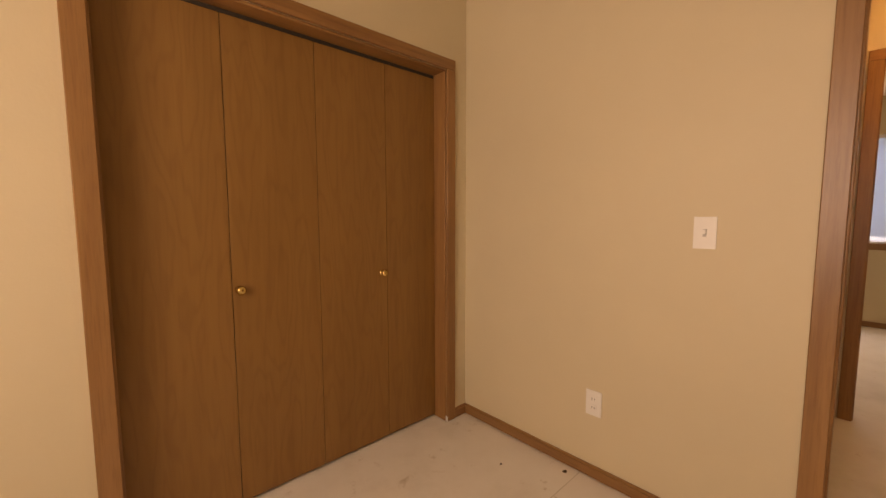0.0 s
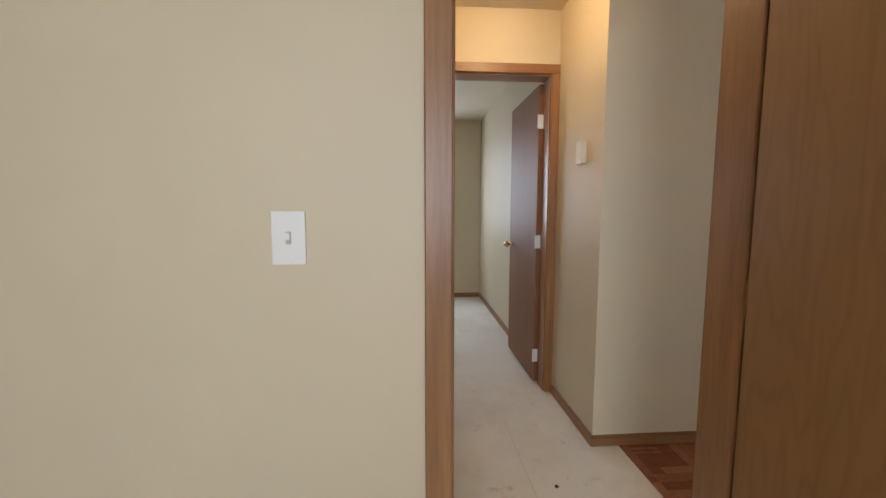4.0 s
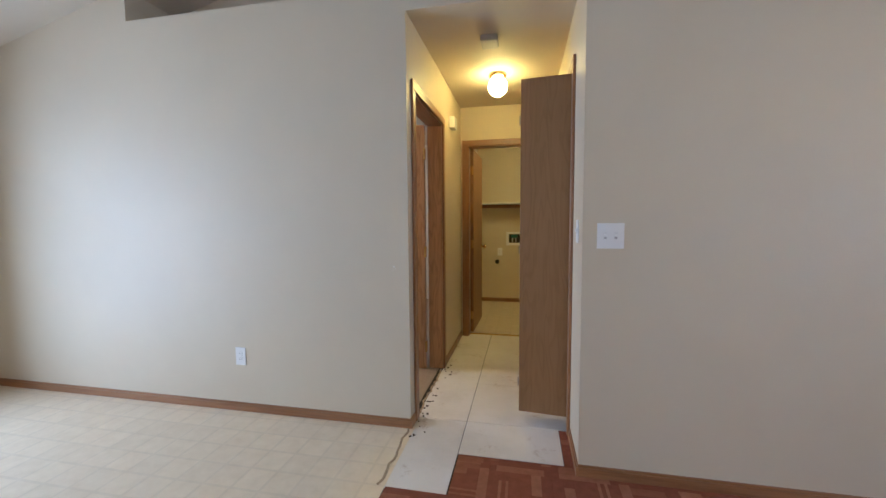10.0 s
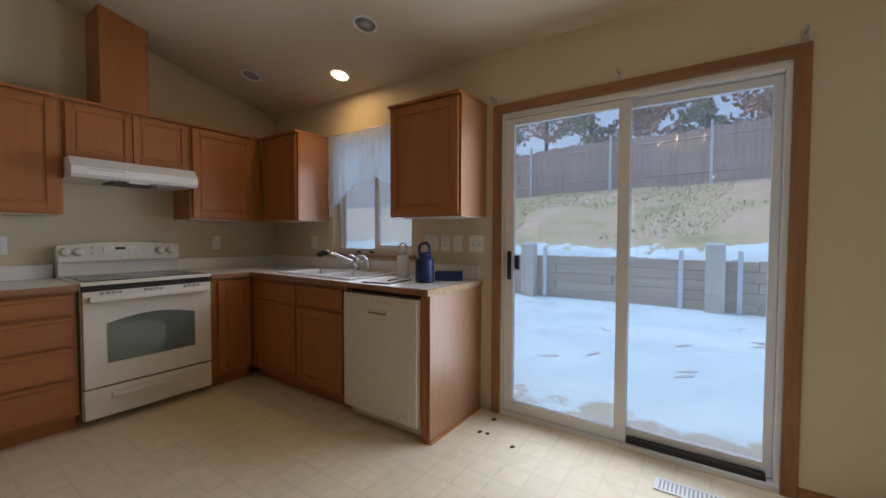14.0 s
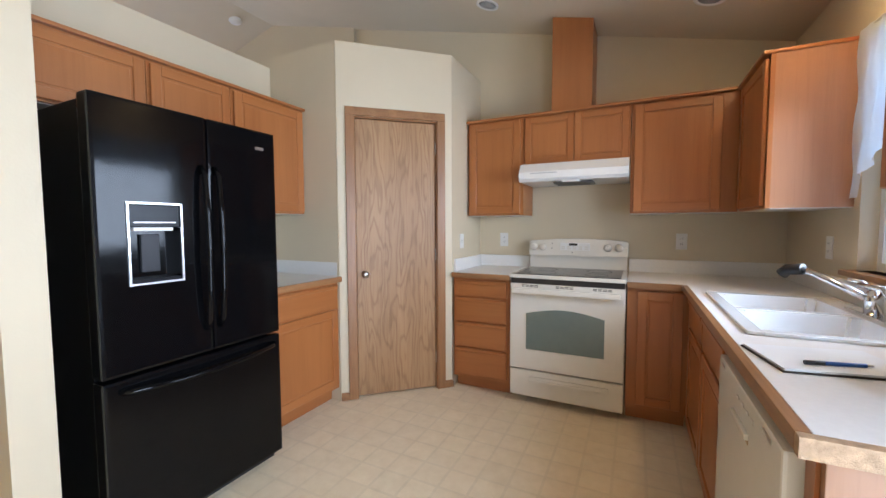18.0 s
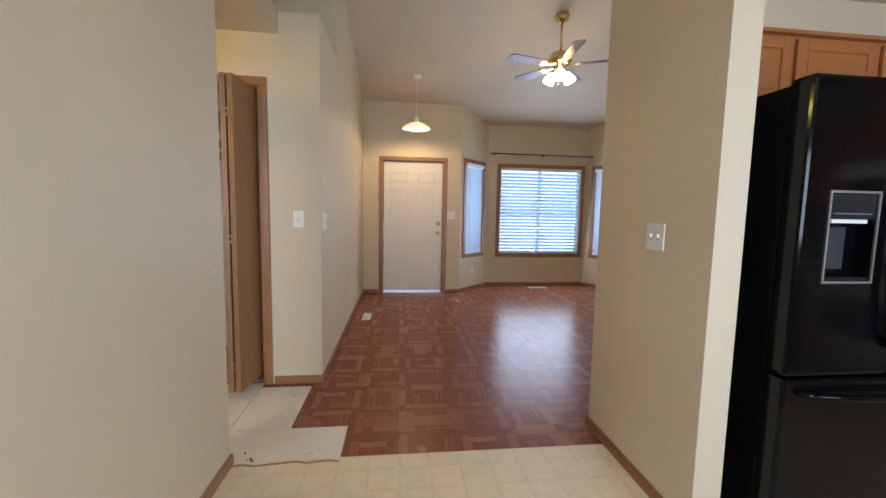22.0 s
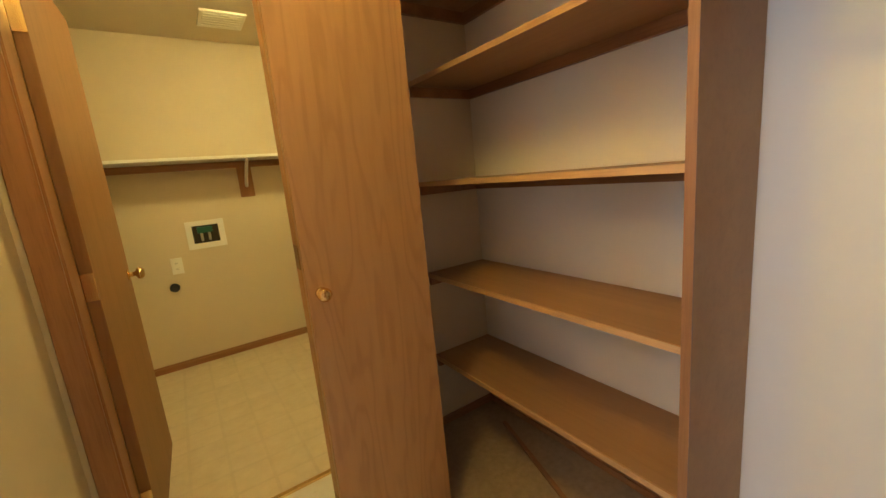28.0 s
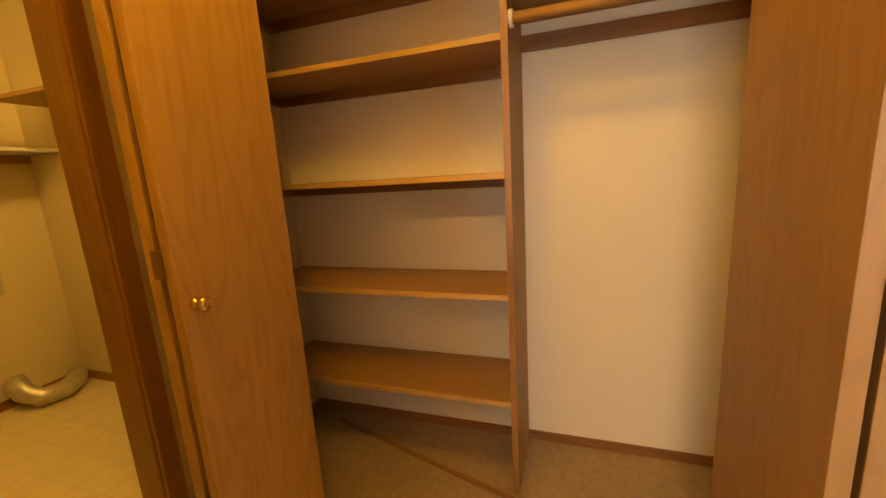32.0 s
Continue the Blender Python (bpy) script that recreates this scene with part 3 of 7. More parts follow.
wall_y("wall_closet_front", 0.41, 0.53, 6.155, 8.26, 2.585, ((6.44, 7.96, 0, 2.095),))
wall_y("wall_closet_back", 1.09, 1.21, 6.155, 8.26, 2.5, label="beige painted closet wall, colour lightened in place of light", paint=CLOSETLIFTED)
wall_y("wall_laundry_east", 1.02, 1.14, 8.37, 10.15, 2.5)
wall_x("wall_laundry_door", 8.26, 8.37, -0.645, 1.14, 2.5, ((-0.45, 0.25, 0, 2.04),))
wall_y("wall_hall_west", -0.645, -0.525, 6.42, 8.26, 2.5, ((6.445, 7.285, 0, 2.04),))
wall_y("wall_laundry_west", -0.645, -0.56, 8.37, 10.15, 2.5)
wall_x("wall_laundry_back", 10.15, 10.27, -3.87, 1.14, 2.5)

# front wall with door and bay
wall_y("wall_front_door", 3.62, 3.76, 4.535, 6.155, None, ((4.805, 5.735, 0, 2.04),))
BAY = [(3.62, 4.535), (4.20, 3.98), (4.20, 2.20), (3.41, 1.664)]
slant_wall("wall_bay_north", BAY[1], BAY[0], 0.14, ceil_z, (0.16, 0.67, 0.60, 2.06))
wall_y("wall_bay_front", 4.20, 4.34, 2.10, 4.08, None, ((2.30, 3.76, 0.57, 2.06),))
slant_wall("wall_bay_south", BAY[3], BAY[2], 0.14, ceil_z, (0.20, 0.795, 0.57, 2.06))
wall_x("wall_bay_return", 1.5105, 1.664, 3.21, 3.409, None)

# ceilings
bm = bmesh.new()
prism(bm, [(-4.02, 1.32), (RIDGE, 1.32), (RIDGE, 6.9), (-4.02, 6.9)], 0, 1)
for v in bm.verts:
    v.co.z = ceil_z(min(v.co.x, RIDGE)) + (0.09 if v.co.z > 0.5 else 0.0)
struct("ceiling_vault_back", bm, CEIL, "vaulted ceiling slope over the kitchen", "ceiling")
bm = bmesh.new()
prism(bm, [(RIDGE, 1.32), (4.42, 1.32), (4.42, 6.9), (RIDGE, 6.9)], 0, 1)
for v in bm.verts:
    v.co.z = ceil_z(max(v.co.x, RIDGE + 1e-6)) + (0.09 if v.co.z > 0.5 else 0.0)
struct("ceiling_vault_front", bm, CEIL, "vaulted ceiling slope over the living room", "ceiling")
struct("ceiling_bedrooms", boxes((-3.87, 3.7, -1.9, 1.328, 2.44, 2.50), (-0.31, 0.54, 1.3282, 1.3328, 2.44, 2.50), (0.66, 3.65, 1.3285, 1.467, 2.442, 2.50)), CEIL, "flat bedroom and hall ceiling", "ceiling")
struct("ceiling_hall", boxes((-0.645, 1.09, 6.42, 8.26, 2.44, 2.498), (0.531, 1.09, 6.155, 6.42, 2.442, 2.498)), CEIL, "low hall ceiling", "ceiling")
struct("ceiling_laundry", boxes((-0.56, 1.02, 8.37, 10.15, 2.345, 2.498)), CEIL, "low laundry ceiling", "ceiling")
struct("ceiling_master", boxes((-3.87, -0.645, 6.42, 10.15, 2.44, 2.498)), CEIL, "far bedroom ceiling", "ceiling")


# baseboards: (x0, y0, x1, y1) on the room side of a wall, with its inward normal
def baseboard(x0, y0, x1, y1, nx, ny, h=0.057, t=0.012):
    d = Vector((x1 - x0, y1 - y0))
    n2 = Vector((nx, ny)).normalized() * t
    bm = bmesh.new()
    a, b = Vector((x0, y0)), Vector((x1, y1))
    prism(bm, [tuple(a), tuple(b), tuple(b + n2), tuple(a + n2)], 0.001, h - 0.012)
    prism(bm, [tuple(a), tuple(b), tuple(b + n2 * 0.55), tuple(a + n2 * 0.55)], h - 0.012, h)
    struct("baseboard", bm, TRIMX if abs(d.x) > abs(d.y) else TRIMY, "brown oak baseboard", "baseboard")


for row in ((0.66, -1.063, 0.66, 0.442, 1, 0), (0.66, -1.075, 0.76, -1.075, 0, 1), (2.356, -1.075, 3.65, -1.075, 0, 1),
            (-0.93, 0.44, 0.54, 0.44, 0, 1), (-0.92, 1.328, -0.31, 1.328, 0, -1), (X_W1, 1.316, X_W1, 4.34, 1, 0),
            (-1.14, 4.34, X_W1 + 0.012, 4.34, 0, 1), (-1.14, 4.22, -1.14, 4.352, -1, 0),
            (-3.87, 6.303, -0.525, 6.303, 0, -1), (X_BACK, 5.65, X_BACK, 6.303, 1, 0), (-0.525, 6.291, -0.525, 6.385, 1, 0),
            (-0.525, 7.345, -0.525, 8.26, 1, 0), (0.41, 6.023, 0.41, 6.37, -1, 0), (0.41, 6.035, 3.62, 6.035, 0, -1),
            (3.62, 5.80, 3.62, 6.035, -1, 0), (3.62, 4.535, 3.62, 4.74, -1, 0), (3.62, 4.535, 4.20, 3.98, -0.69, -0.72),
            (4.20, 3.98, 4.20, 2.20, -1, 0), (4.20, 2.20, 3.41, 1.664, -0.557, 0.83), (0.54, 1.51, 3.198, 1.51, 0, 1), (3.21, 1.664, 3.41, 1.664, 0, 1), (3.21, 1.51, 3.21, 1.676, -1, 0),
            (1.09, 6.155, 1.09, 8.26, -1, 0), (0.53, 8.26, 1.09, 8.26, 0, -1), (0.53, 6.155, 1.09, 6.155, 0, 1),
            (-0.56, 10.15, 1.02, 10.15, 0, -1), (1.02, 8.37, 1.02, 10.15, -1, 0), (-0.56, 8.37, -0.56, 10.15, 1, 0),
            (X_BACK, -1.78, X_BACK, 1.328, 1, 0), (X_BACK, 1.328, -1.05, 1.328, 0, -1),
            (-1.69, 2.075, -1.69, 2.085, -1, 0)):
    baseboard(*row)
for a, b in ((0.0, P0 - 0.057), (P1 + 0.057, PLEN)):
    u, w = PA + pd * a, PA + pd * b
    baseboard(u.x, u.y, w.x, w.y, -pn.x, -pn.y)


def casing(name, p, q, n, z1, z0=0.0, sill=False, depth=0.12, wide=0.057, proud=0.016, jamb=True, label="brown oak door casing", lining=None):
    """Casing round an opening in an upright wall from p to q (floor points on the room face), n the room side. depth: the jamb lining's reach into the wall."""
    p, q, n = Vector(p), Vector(q), Vector(n).normalized()
    d = (q - p).normalized()
    t = thing(name, (p.x, p.y, z0), label, "casing", kind="structure")

    def board(part_name, a, b, lo, hi, back, front, m):
        bm = bmesh.new()
        u, w = p + d * a, p + d * b
        prism(bm, [tuple(u + n * back), tuple(w + n * back), tuple(w + n * front), tuple(u + n * front)], lo, hi)
        soft_edges(bm, 0.003, 1)
        part(part_name, bm, m, t)
    length = (q - p).length
    across = TRIMX if abs(d.x) > abs(d.y) else TRIMY
    r = 0.012
    board("side_casing", -wide, r - 0.006, z0, z1 - 0.002, 0.0005, proud, TRIM)
    board("side_casing", length - r + 0.006, length + wide, z0, z1 - 0.002, 0.0005, proud, TRIM)
    board("head_casing", -wide, length + wide, z1 - 0.002, z1 + wide, 0.0005, proud, across)
    if sill:
        board("sill_casing", -wide, length + wide, z0 - wide, z0, 0.0005, proud + 0.004, across)
    if jamb:
        board("jamb", 0.0, r, z0, z1 - 0.001, -depth, -0.0005, lining or TRIM)
        board("jamb", length - r, length, z0, z1 - 0.001, -depth, -0.0005, lining or TRIM)
        board("head_jamb", r, length - r, z1 - 0.014, z1 - 0.001, -depth, -0.0005, across)
        if sill:
            board("sill_board", r, length - r, z0 + 0.001, z0 + 0.014, -depth, -0.0005, across)
    return t


casing("door_trim_bedroom_closet", (0.817, -1.075), (2.297, -1.075), (0, 1), 2.013, label="brown oak casing round the bedroom closet")
casing("door_trim_bedroom", (0.66, 0.500), (0.66, 1.235), (1, 0), 2.055, label="brown oak casing round the bedroom doorway", wide=0.057)
casing("door_trim_bedroom_hall_side", (0.54, 0.500), (0.54, 1.235), (-1, 0), 2.055, jamb=False, wide=0.045)
casing("door_trim_second_bedroom", (-0.93, 0.55), (-0.93, 1.283), (1, 0), 2.06, label="brown oak casing round the second bedroom doorway", wide=0.055)
casing("door_trim_hall_west", (-0.525, 6.445), (-0.525, 7.285), (1, 0), 2.04, label="brown oak casing round the hall side doorway", lining=JAMBOAK)
casing("door_trim_laundry", (-0.45, 8.26), (0.25, 8.26), (0, -1), 2.04, label="brown oak casing round the laundry doorway")
struct("laundry_strike_plate", boxes((0.2365, 0.2378, 8.305, 8.33, 0.935, 0.985)), DULLBRASS, "small brass strike plate in the laundry jamb", "strike plate")
casing("door_trim_hall_closet", (0.41, 6.44), (0.41, 7.96), (-1, 0), 2.095, label="brown oak casing round the hall closet")
casing("door_trim_front", (3.62, 4.805), (3.62, 5.735), (-1, 0), 2.04, label="brown oak casing round the front door", depth=0.14)
casing("door_trim_patio", (X_BACK, 4.112), (X_BACK, 5.59), (1, 0), 2.04, label="brown oak casing round the sliding patio door", depth=0.02, jamb=False)
pu, pw = PA + pd * P0, PA + pd * P1
casing("door_trim_pantry", tuple(pu), tuple(pw), tuple(-pn), 2.052, label="brown oak casing round the pantry door", depth=0.1)
casing("window_trim_bay", (4.20, 2.30), (4.20, 3.76), (-1, 0), 2.06, 0.57, sill=True, label="brown oak casing round the bay window", depth=0.05)
bd = (Vector(BAY[0]) - Vector(BAY[1])).normalized()
bn = Vector((-bd.y, bd.x))
casing("window_trim_bay_north", tuple(Vector(BAY[1]) + bd * 0.16), tuple(Vector(BAY[1]) + bd * 0.67), tuple(bn), 2.06, 0.60, sill=True, label="brown oak casing round the angled bay window", depth=0.05)
sd = (Vector(BAY[2]) - Vector(BAY[3])).normalized()
sn = Vector((-sd.y, sd.x))
casing("window_trim_bay_south", tuple(Vector(BAY[3]) + sd * 0.20), tuple(Vector(BAY[3]) + sd * 0.795), tuple(sn), 2.06, 0.57, sill=True, label="brown oak casing round the angled bay window", depth=0.05)
struct("window_sill_second_bedroom", boxes((-3.95, -3.845, -0.50, 0.84, 0.875, 0.905), (-3.87, -3.855, -0.50, 0.84, 0.835, 0.875), bevel=0.004), TRIMY, "brown oak window sill", "window sill")


# ---- ground outside, to the horizon ----
bm = bmesh.new()
grid = {}
XS = [-300, -120, -60, -40, -30, -24, -20, -17, -15, -13.5, -12.4, -11.6, -10.9, -10.4, -10.2, -9.0, -8.0, -7, -6, -5, -4.1]
YS = [-300, -120, -60, -30, -20, -12, -8, -5, -2, 0, 2, 3, 4, 5, 6, 7, 8, 10, 13, 18, 25, 40, 80, 300]


def hill_z(x, y):
    if x > -10.3:
        return -0.16 + 0.01 * math.sin(2.1 * x + y)
    far = -10.3 - x
    return 0.72 + min(far, 10.0) * 0.34 + 0.012 * max(-6.0, min(y, 12.0)) * min(far, 6.0) / 3.0 + 0.12 * noise.noise(Vector((x * 0.5, y * 0.5, 0))) + max(0, min(far - 10, 20)) * 0.1


for i, x in enumerate(XS):
    for j, y in enumerate(YS):
        grid[i, j] = bm.verts.new((x, y, hill_z(x, y)))
for i in range(len(XS) - 1):
    for j in range(len(YS) - 1):
        bm.faces.new((grid[i, j], grid[i + 1, j], grid[i + 1, j + 1], grid[i, j + 1])).smooth = True
box(bm, -4.1, 300, -300, 300, -0.3, -0.17)
ground_mat, gn, gl, gb = nodes_of("snowy_yard_and_slope")
gv = coords(gn, gl)
gs = gn.new("ShaderNodeSeparateXYZ")
gl.new(gv.outputs[0], gs.inputs[0])
gr = ramp(gn, ((0.34, (0.20, 0.21, 0.09)), (0.46, (0.38, 0.36, 0.17)), (0.54, (0.46, 0.36, 0.24)), (0.70, (0.58, 0.47, 0.36))))
gt = noise_tex(gn, gl, gv, 0.6, 10.0, 0.74)
gl.new(gt.outputs[0], gr.inputs[0])
# snow lies on the flat yard, and in patches at the foot of the slope
gm = gn.new("ShaderNodeMapRange")
gm.inputs["From Min"].default_value, gm.inputs["From Max"].default_value = -11.5, -10.2
gl.new(gs.outputs[0], gm.inputs["Value"])
g2 = noise_tex(gn, gl, gv, 2.2, 6.0, 0.65)
ga = gn.new("ShaderNodeMath")
ga.operation = "MULTIPLY_ADD"
ga.inputs[1].default_value = 0.62
gl.new(gm.outputs[0], ga.inputs[0])
gl.new(g2.outputs[0], ga.inputs[2])
# the snow has melted off near the house
gw = gn.new("ShaderNodeMapRange")
gw.inputs["From Min"].default_value, gw.inputs["From Max"].default_value = -5.4, -4.3
gw.inputs["To Min"].default_value, gw.inputs["To Max"].default_value = 0.0, 0.62
gl.new(gs.outputs[0], gw.inputs["Value"])
gz = gn.new("ShaderNodeMath")
gz.operation = "SUBTRACT"
gl.new(ga.outputs[0], gz.inputs[0])
gl.new(gw.outputs[0], gz.inputs[1])
ga = gz
gk = ramp(gn, ((0.66, (0, 0, 0)), (0.74, (1, 1, 1))))
gl.new(ga.outputs[0], gk.inputs[0])
gx = gn.new("ShaderNodeMix")
gx.data_type = "RGBA"
gl.new(gk.outputs[0], gx.inputs["Factor"])
gq = gn.new("ShaderNodeMix")
gq.data_type = "RGBA"
gq.inputs[7].default_value = (0.44, 0.46, 0.48, 1)
gl.new(gw.outputs[0], gq.inputs["Factor"])
gl.new(gr.outputs[0], gq.inputs[6])
gl.new(gq.outputs[2], gx.inputs[6])
# thin and thick snow differ in tone
snow_tone = ramp(gn, ((0.35, (0.50, 0.68, 0.78)), (0.6, (0.62, 0.82, 0.91))))
gl.new(noise_tex(gn, gl, gv, 1.1, 7.0, 0.7).outputs[0], snow_tone.inputs[0])
gl.new(snow_tone.outputs[0], gx.inputs[7])
gl.new(gx.outputs[2], gb.inputs["Base Color"])
gb.inputs["Roughness"].default_value = 0.85
g3 = noise_tex(gn, gl, gv, 7.0, 6.0, 0.7)
bump(gn, gl, gb, g3.outputs[0], 0.7, 0.05)
tagged(finish("ground", bm, ground_mat), "snowy flat yard rising to a dry grassy slope", "ground", kind="structure")
struct("patio", boxes((-4.32, -4.03, 3.4, 6.4, -0.17, -0.10)), CONCRETE, "grey concrete patio strip", "patio")

# footprints trodden into the snow
rng = random.Random(31)
WET = plain("trodden_wet_snow", (0.42, 0.45, 0.50), 0.8, var=0.15)
for k in range(30):
    x, y = rng.uniform(-9.7, -5.6), rng.uniform(1.6, 7.0)
    bm = bmesh.new()
    lathe(bm, ((0.11, 0.0), (0.10, 0.004), (0.001, 0.004)), (0, 0, 0), 10)
    a = rng.gauss(0.5, 0.5)
    for v in bm.verts:
        u, w = v.co.x * 0.32 * (1 + 0.3 * math.sin(v.co.y * 30)), v.co.y * 1.2
        v.co.x, v.co.y = x + u * math.cos(a) - w * math.sin(a), y + u * math.sin(a) + w * math.cos(a)
        v.co.z += hill_z(x, y) + 0.004
    solid("footprint", bm, WET, "shallow grey footprint in the snowy yard", "footprint", "footprints")

# retaining wall of stacked timbers, with square timber posts and steel posts beside them
t = thing("retaining_wall", (-10.25, 5.0, -0.15), "weathered timber retaining wall with steel posts beside the snow", "retaining wall")
for row in range(5):
    for k in range(-5, 8):
        off = 0.0 if row % 2 else 1.2
        part("timber", boxes((-10.38 - 0.015 * row, -10.18 - 0.015 * row, k * 2.4 + off + 0.005, k * 2.4 + off + 2.39, -0.16 + row * 0.187, 0.018 + row * 0.187), bevel=0.008), TIMBER, t)
for k in range(-3, 6):
    y = 1.66 + 3.55 * k
    part("timber_post", boxes((-10.18, -9.95, y, y + 0.30, -0.2, 1.02 + 0.04 * (k % 2)), bevel=0.012), PALETIMBER, t, "pale square timber post")
    part("snow_cap", boxes((-10.17, -9.96, y + 0.01, y + 0.29, 1.021 + 0.04 * (k % 2), 1.06 + 0.04 * (k % 2)), bevel=0.015), SNOW, t, "small cap of snow")
    for dy in (0.48, -0.42):
        part("steel_post", boxes((-10.16, -10.08, y + dy, y + dy + 0.075, -0.2, 0.96)), STEEL, t)
# snow lying along the top of the wall
bm = bmesh.new()
rng = random.Random(17)
for k in range(150):
    y = -12 + k * 0.2 + rng.uniform(-0.08, 0.08)
    r, h = rng.uniform(0.07, 0.20), rng.uniform(0.02, 0.06)
    lathe(bm, ((r, 0.0), (r * 0.85, h * 0.6), (r * 0.4, h), (0.001, h)), (-10.42 - rng.uniform(-0.06, 0.3), y, 0.775), 8)
tagged(finish("snow_ridge", bm, SNOW), "lumpy snow lying along the retaining wall", "snow", kind="stuff")

# fence at the top of the slope
t = thing("fence", (-16.5, 5.0, hill_z(-16.5, 5)), "weathered reddish cedar board fence with steel posts", "fence")
board = None
for k in range(-90, 150):
    y = k * 0.145
    z = hill_z(-16.5, y) - 0.05
    h = 1.75 + 0.03 * math.sin(k * 12.9)
    if board is None:
        board = part("board", boxes((-16.51, -16.49, y, y + 0.138, z, z + h)), FENCEWOOD, t)
        first_y, first_z = y, z
    elif abs(k - 20) < 120:
        o = board.copy()
        scene.collection.objects.link(o)
        o.matrix_basis = Matrix.Translation((0, y - first_y, z - first_z + 0.03 * math.sin(k * 7.7)))
for k in range(-4, 7):
    y = k * 2.98 - 0.76
    part("fence_post", boxes((-16.46, -16.38, y, y + 0.08, hill_z(-16.5, y) - 0.1, hill_z(-16.5, y) + 1.92)), STEEL, t)
for dz in (0.35, 1.45):
    bm = bmesh.new()
    tube(bm, [(-16.45, y, hill_z(-16.5, y) + dz) for y in range(-13, 22, 2)], 0.03, 6)
    part("rail", bm, FENCEWOOD, t)


# trees beyond the fence
def tree(x, y, h, leaf, spread, seed, evergreen):
    rng = random.Random(seed)
    z = hill_z(x, y)
    t = thing("evergreen_tree" if evergreen else "leafless_tree", (x, y, z),
              "dark evergreen tree behind the fence" if evergreen else "bare-branched tree with a few rusty leaves behind the fence", "tree")
    bm = bmesh.new()
    tube(bm, [(x, y, z - 0.2), (x + 0.05, y, z + h * 0.4), (x, y + 0.08, z + h * 0.98)], 0.12 if evergreen else 0.09, 8)
    part("trunk", bm, BARK, t)
    bm = bmesh.new()
    limbs = []
    for i in range(26 if evergreen else 34):
        s = 0.15 + 0.8 * i / 26 if evergreen else 0.3 + 0.68 * rng.random()
        a = rng.random() * 6.283
        reach = spread * ((1.05 - s) if evergreen else (0.5 + 0.5 * rng.random()))
        p = Vector((x, y, z + h * min(s, 0.97)))
        q = p + Vector((math.cos(a) * reach, math.sin(a) * reach, reach * (-0.15 if evergreen else 0.75)))
        mid = (p + q) / 2 + Vector((rng.uniform(-0.1, 0.1), rng.uniform(-0.1, 0.1), rng.uniform(0, 0.2)))
        tube(bm, [p, mid, q], 0.022, 5)
        limbs.append((p, mid, q))
    part("limbs", bm, BARK, t)
    bm = bmesh.new()
    for p, mid, q in limbs:
        for k in range(80 if evergreen else 46):
            s = rng.random()
            c = p.lerp(q, 0.15 + 0.85 * s) + Vector((rng.gauss(0, 0.16), rng.gauss(0, 0.16), rng.gauss(0, 0.12)))
            u = Vector((rng.gauss(0, 1), rng.gauss(0, 1), rng.gauss(0, 1))).normalized() * rng.uniform(0.07, 0.17)
            w = u.orthogonal().normalized() * rng.uniform(0.04, 0.10)
            bm.faces.new([bm.verts.new(c + e) for e in (u, w, -u, -w)])
    tagged(part("crown", bm, leaf, t), kind="stuff")


tree(-18.8, 1.0, 5.2, LEAF, 2.1, 1, True)
tree(-18.4, 3.2, 3.4, RUST, 1.7, 2, False)
tree(-18.8, 5.1, 4.6, LEAF, 2.0, 3, True)
tree(-18.3, 6.9, 3.2, RUST, 1.6, 4, False)
tree(-20.5, 9.0, 5.5, LEAF, 1.9, 5, True)
tree(-19.5, -1.2, 5.0, RUST, 1.8, 6, False)
tree(-21.0, -4.0, 6.5, LEAF, 2.1, 7, True)

# dry grass on the slope
bm = bmesh.new()
rng = random.Random(11)
for i in range(9000):
    x, y = rng.uniform(-16.3, -11.6), rng.uniform(-4, 13)
    if noise.noise(Vector((x * 0.35, y * 0.35, 3))) < -0.1:
        continue
    z = hill_z(x, y)
    a, h = rng.random() * 6.283, rng.uniform(0.03, 0.13)
    u = Vector((math.cos(a), math.sin(a), 0)) * 0.02
    lean = Vector((rng.gauss(0, 0.06), rng.gauss(0, 0.06), h))
    p = Vector((x, y, z - 0.02))
    bm.faces.new([bm.verts.new(p - u), bm.verts.new(p + u), bm.verts.new(p + lean)])
tagged(finish("grass", bm, GRASSM), "dry yellow-green grass tufts on the slope", "grass", kind="stuff")

# street side: snowy ground and a house far off
t = thing("neighbour_house", (34, 6, -0.17), "pale house with a snowy roof across the street", "house")
part("wall", boxes((31, 39, -3, 12, -0.17, 3.2)), plain("pale_siding", (0.5, 0.52, 0.55), 0.8), t)
bm = bmesh.new()
prism(bm, [(30.5, -3.5), (39.5, -3.5), (39.5, 12.5), (30.5, 12.5)], 3.2, lambda x: 3.3)
for v in bm.verts:
    if v.co.z > 3.25:
        v.co.x = 35.0
        v.co.z = 5.4
part("roof", bm, SNOW, t)


# ---- things: helpers ----
def slab(bm, p, u, n, a0, a1, b0, b1, z0, z1):
    """A box at floor point p, from a0 to a1 along u and b0 to b1 along n."""
    p, u, n = Vector(p), Vector(u).normalized(), Vector(n).normalized()
    prism(bm, [tuple(p + u * a + n * b) for a, b in ((a0, b0), (a1, b0), (a1, b1), (a0, b1))], z0, z1)


def slabs(p, u, n, *rows, bevel=0.0, seg=2):
    bm = bmesh.new()
    for r in rows:
        slab(bm, p, u, n, *r)
    if bevel:
        soft_edges(bm, bevel, seg)
    return bm


def along(u, kind="cab"):
    u = Vector(u)
    return (CABX if abs(u.x) > abs(u.y) else CABY) if kind == "cab" else (TRIMX if abs(u.x) > abs(u.y) else TRIMY)


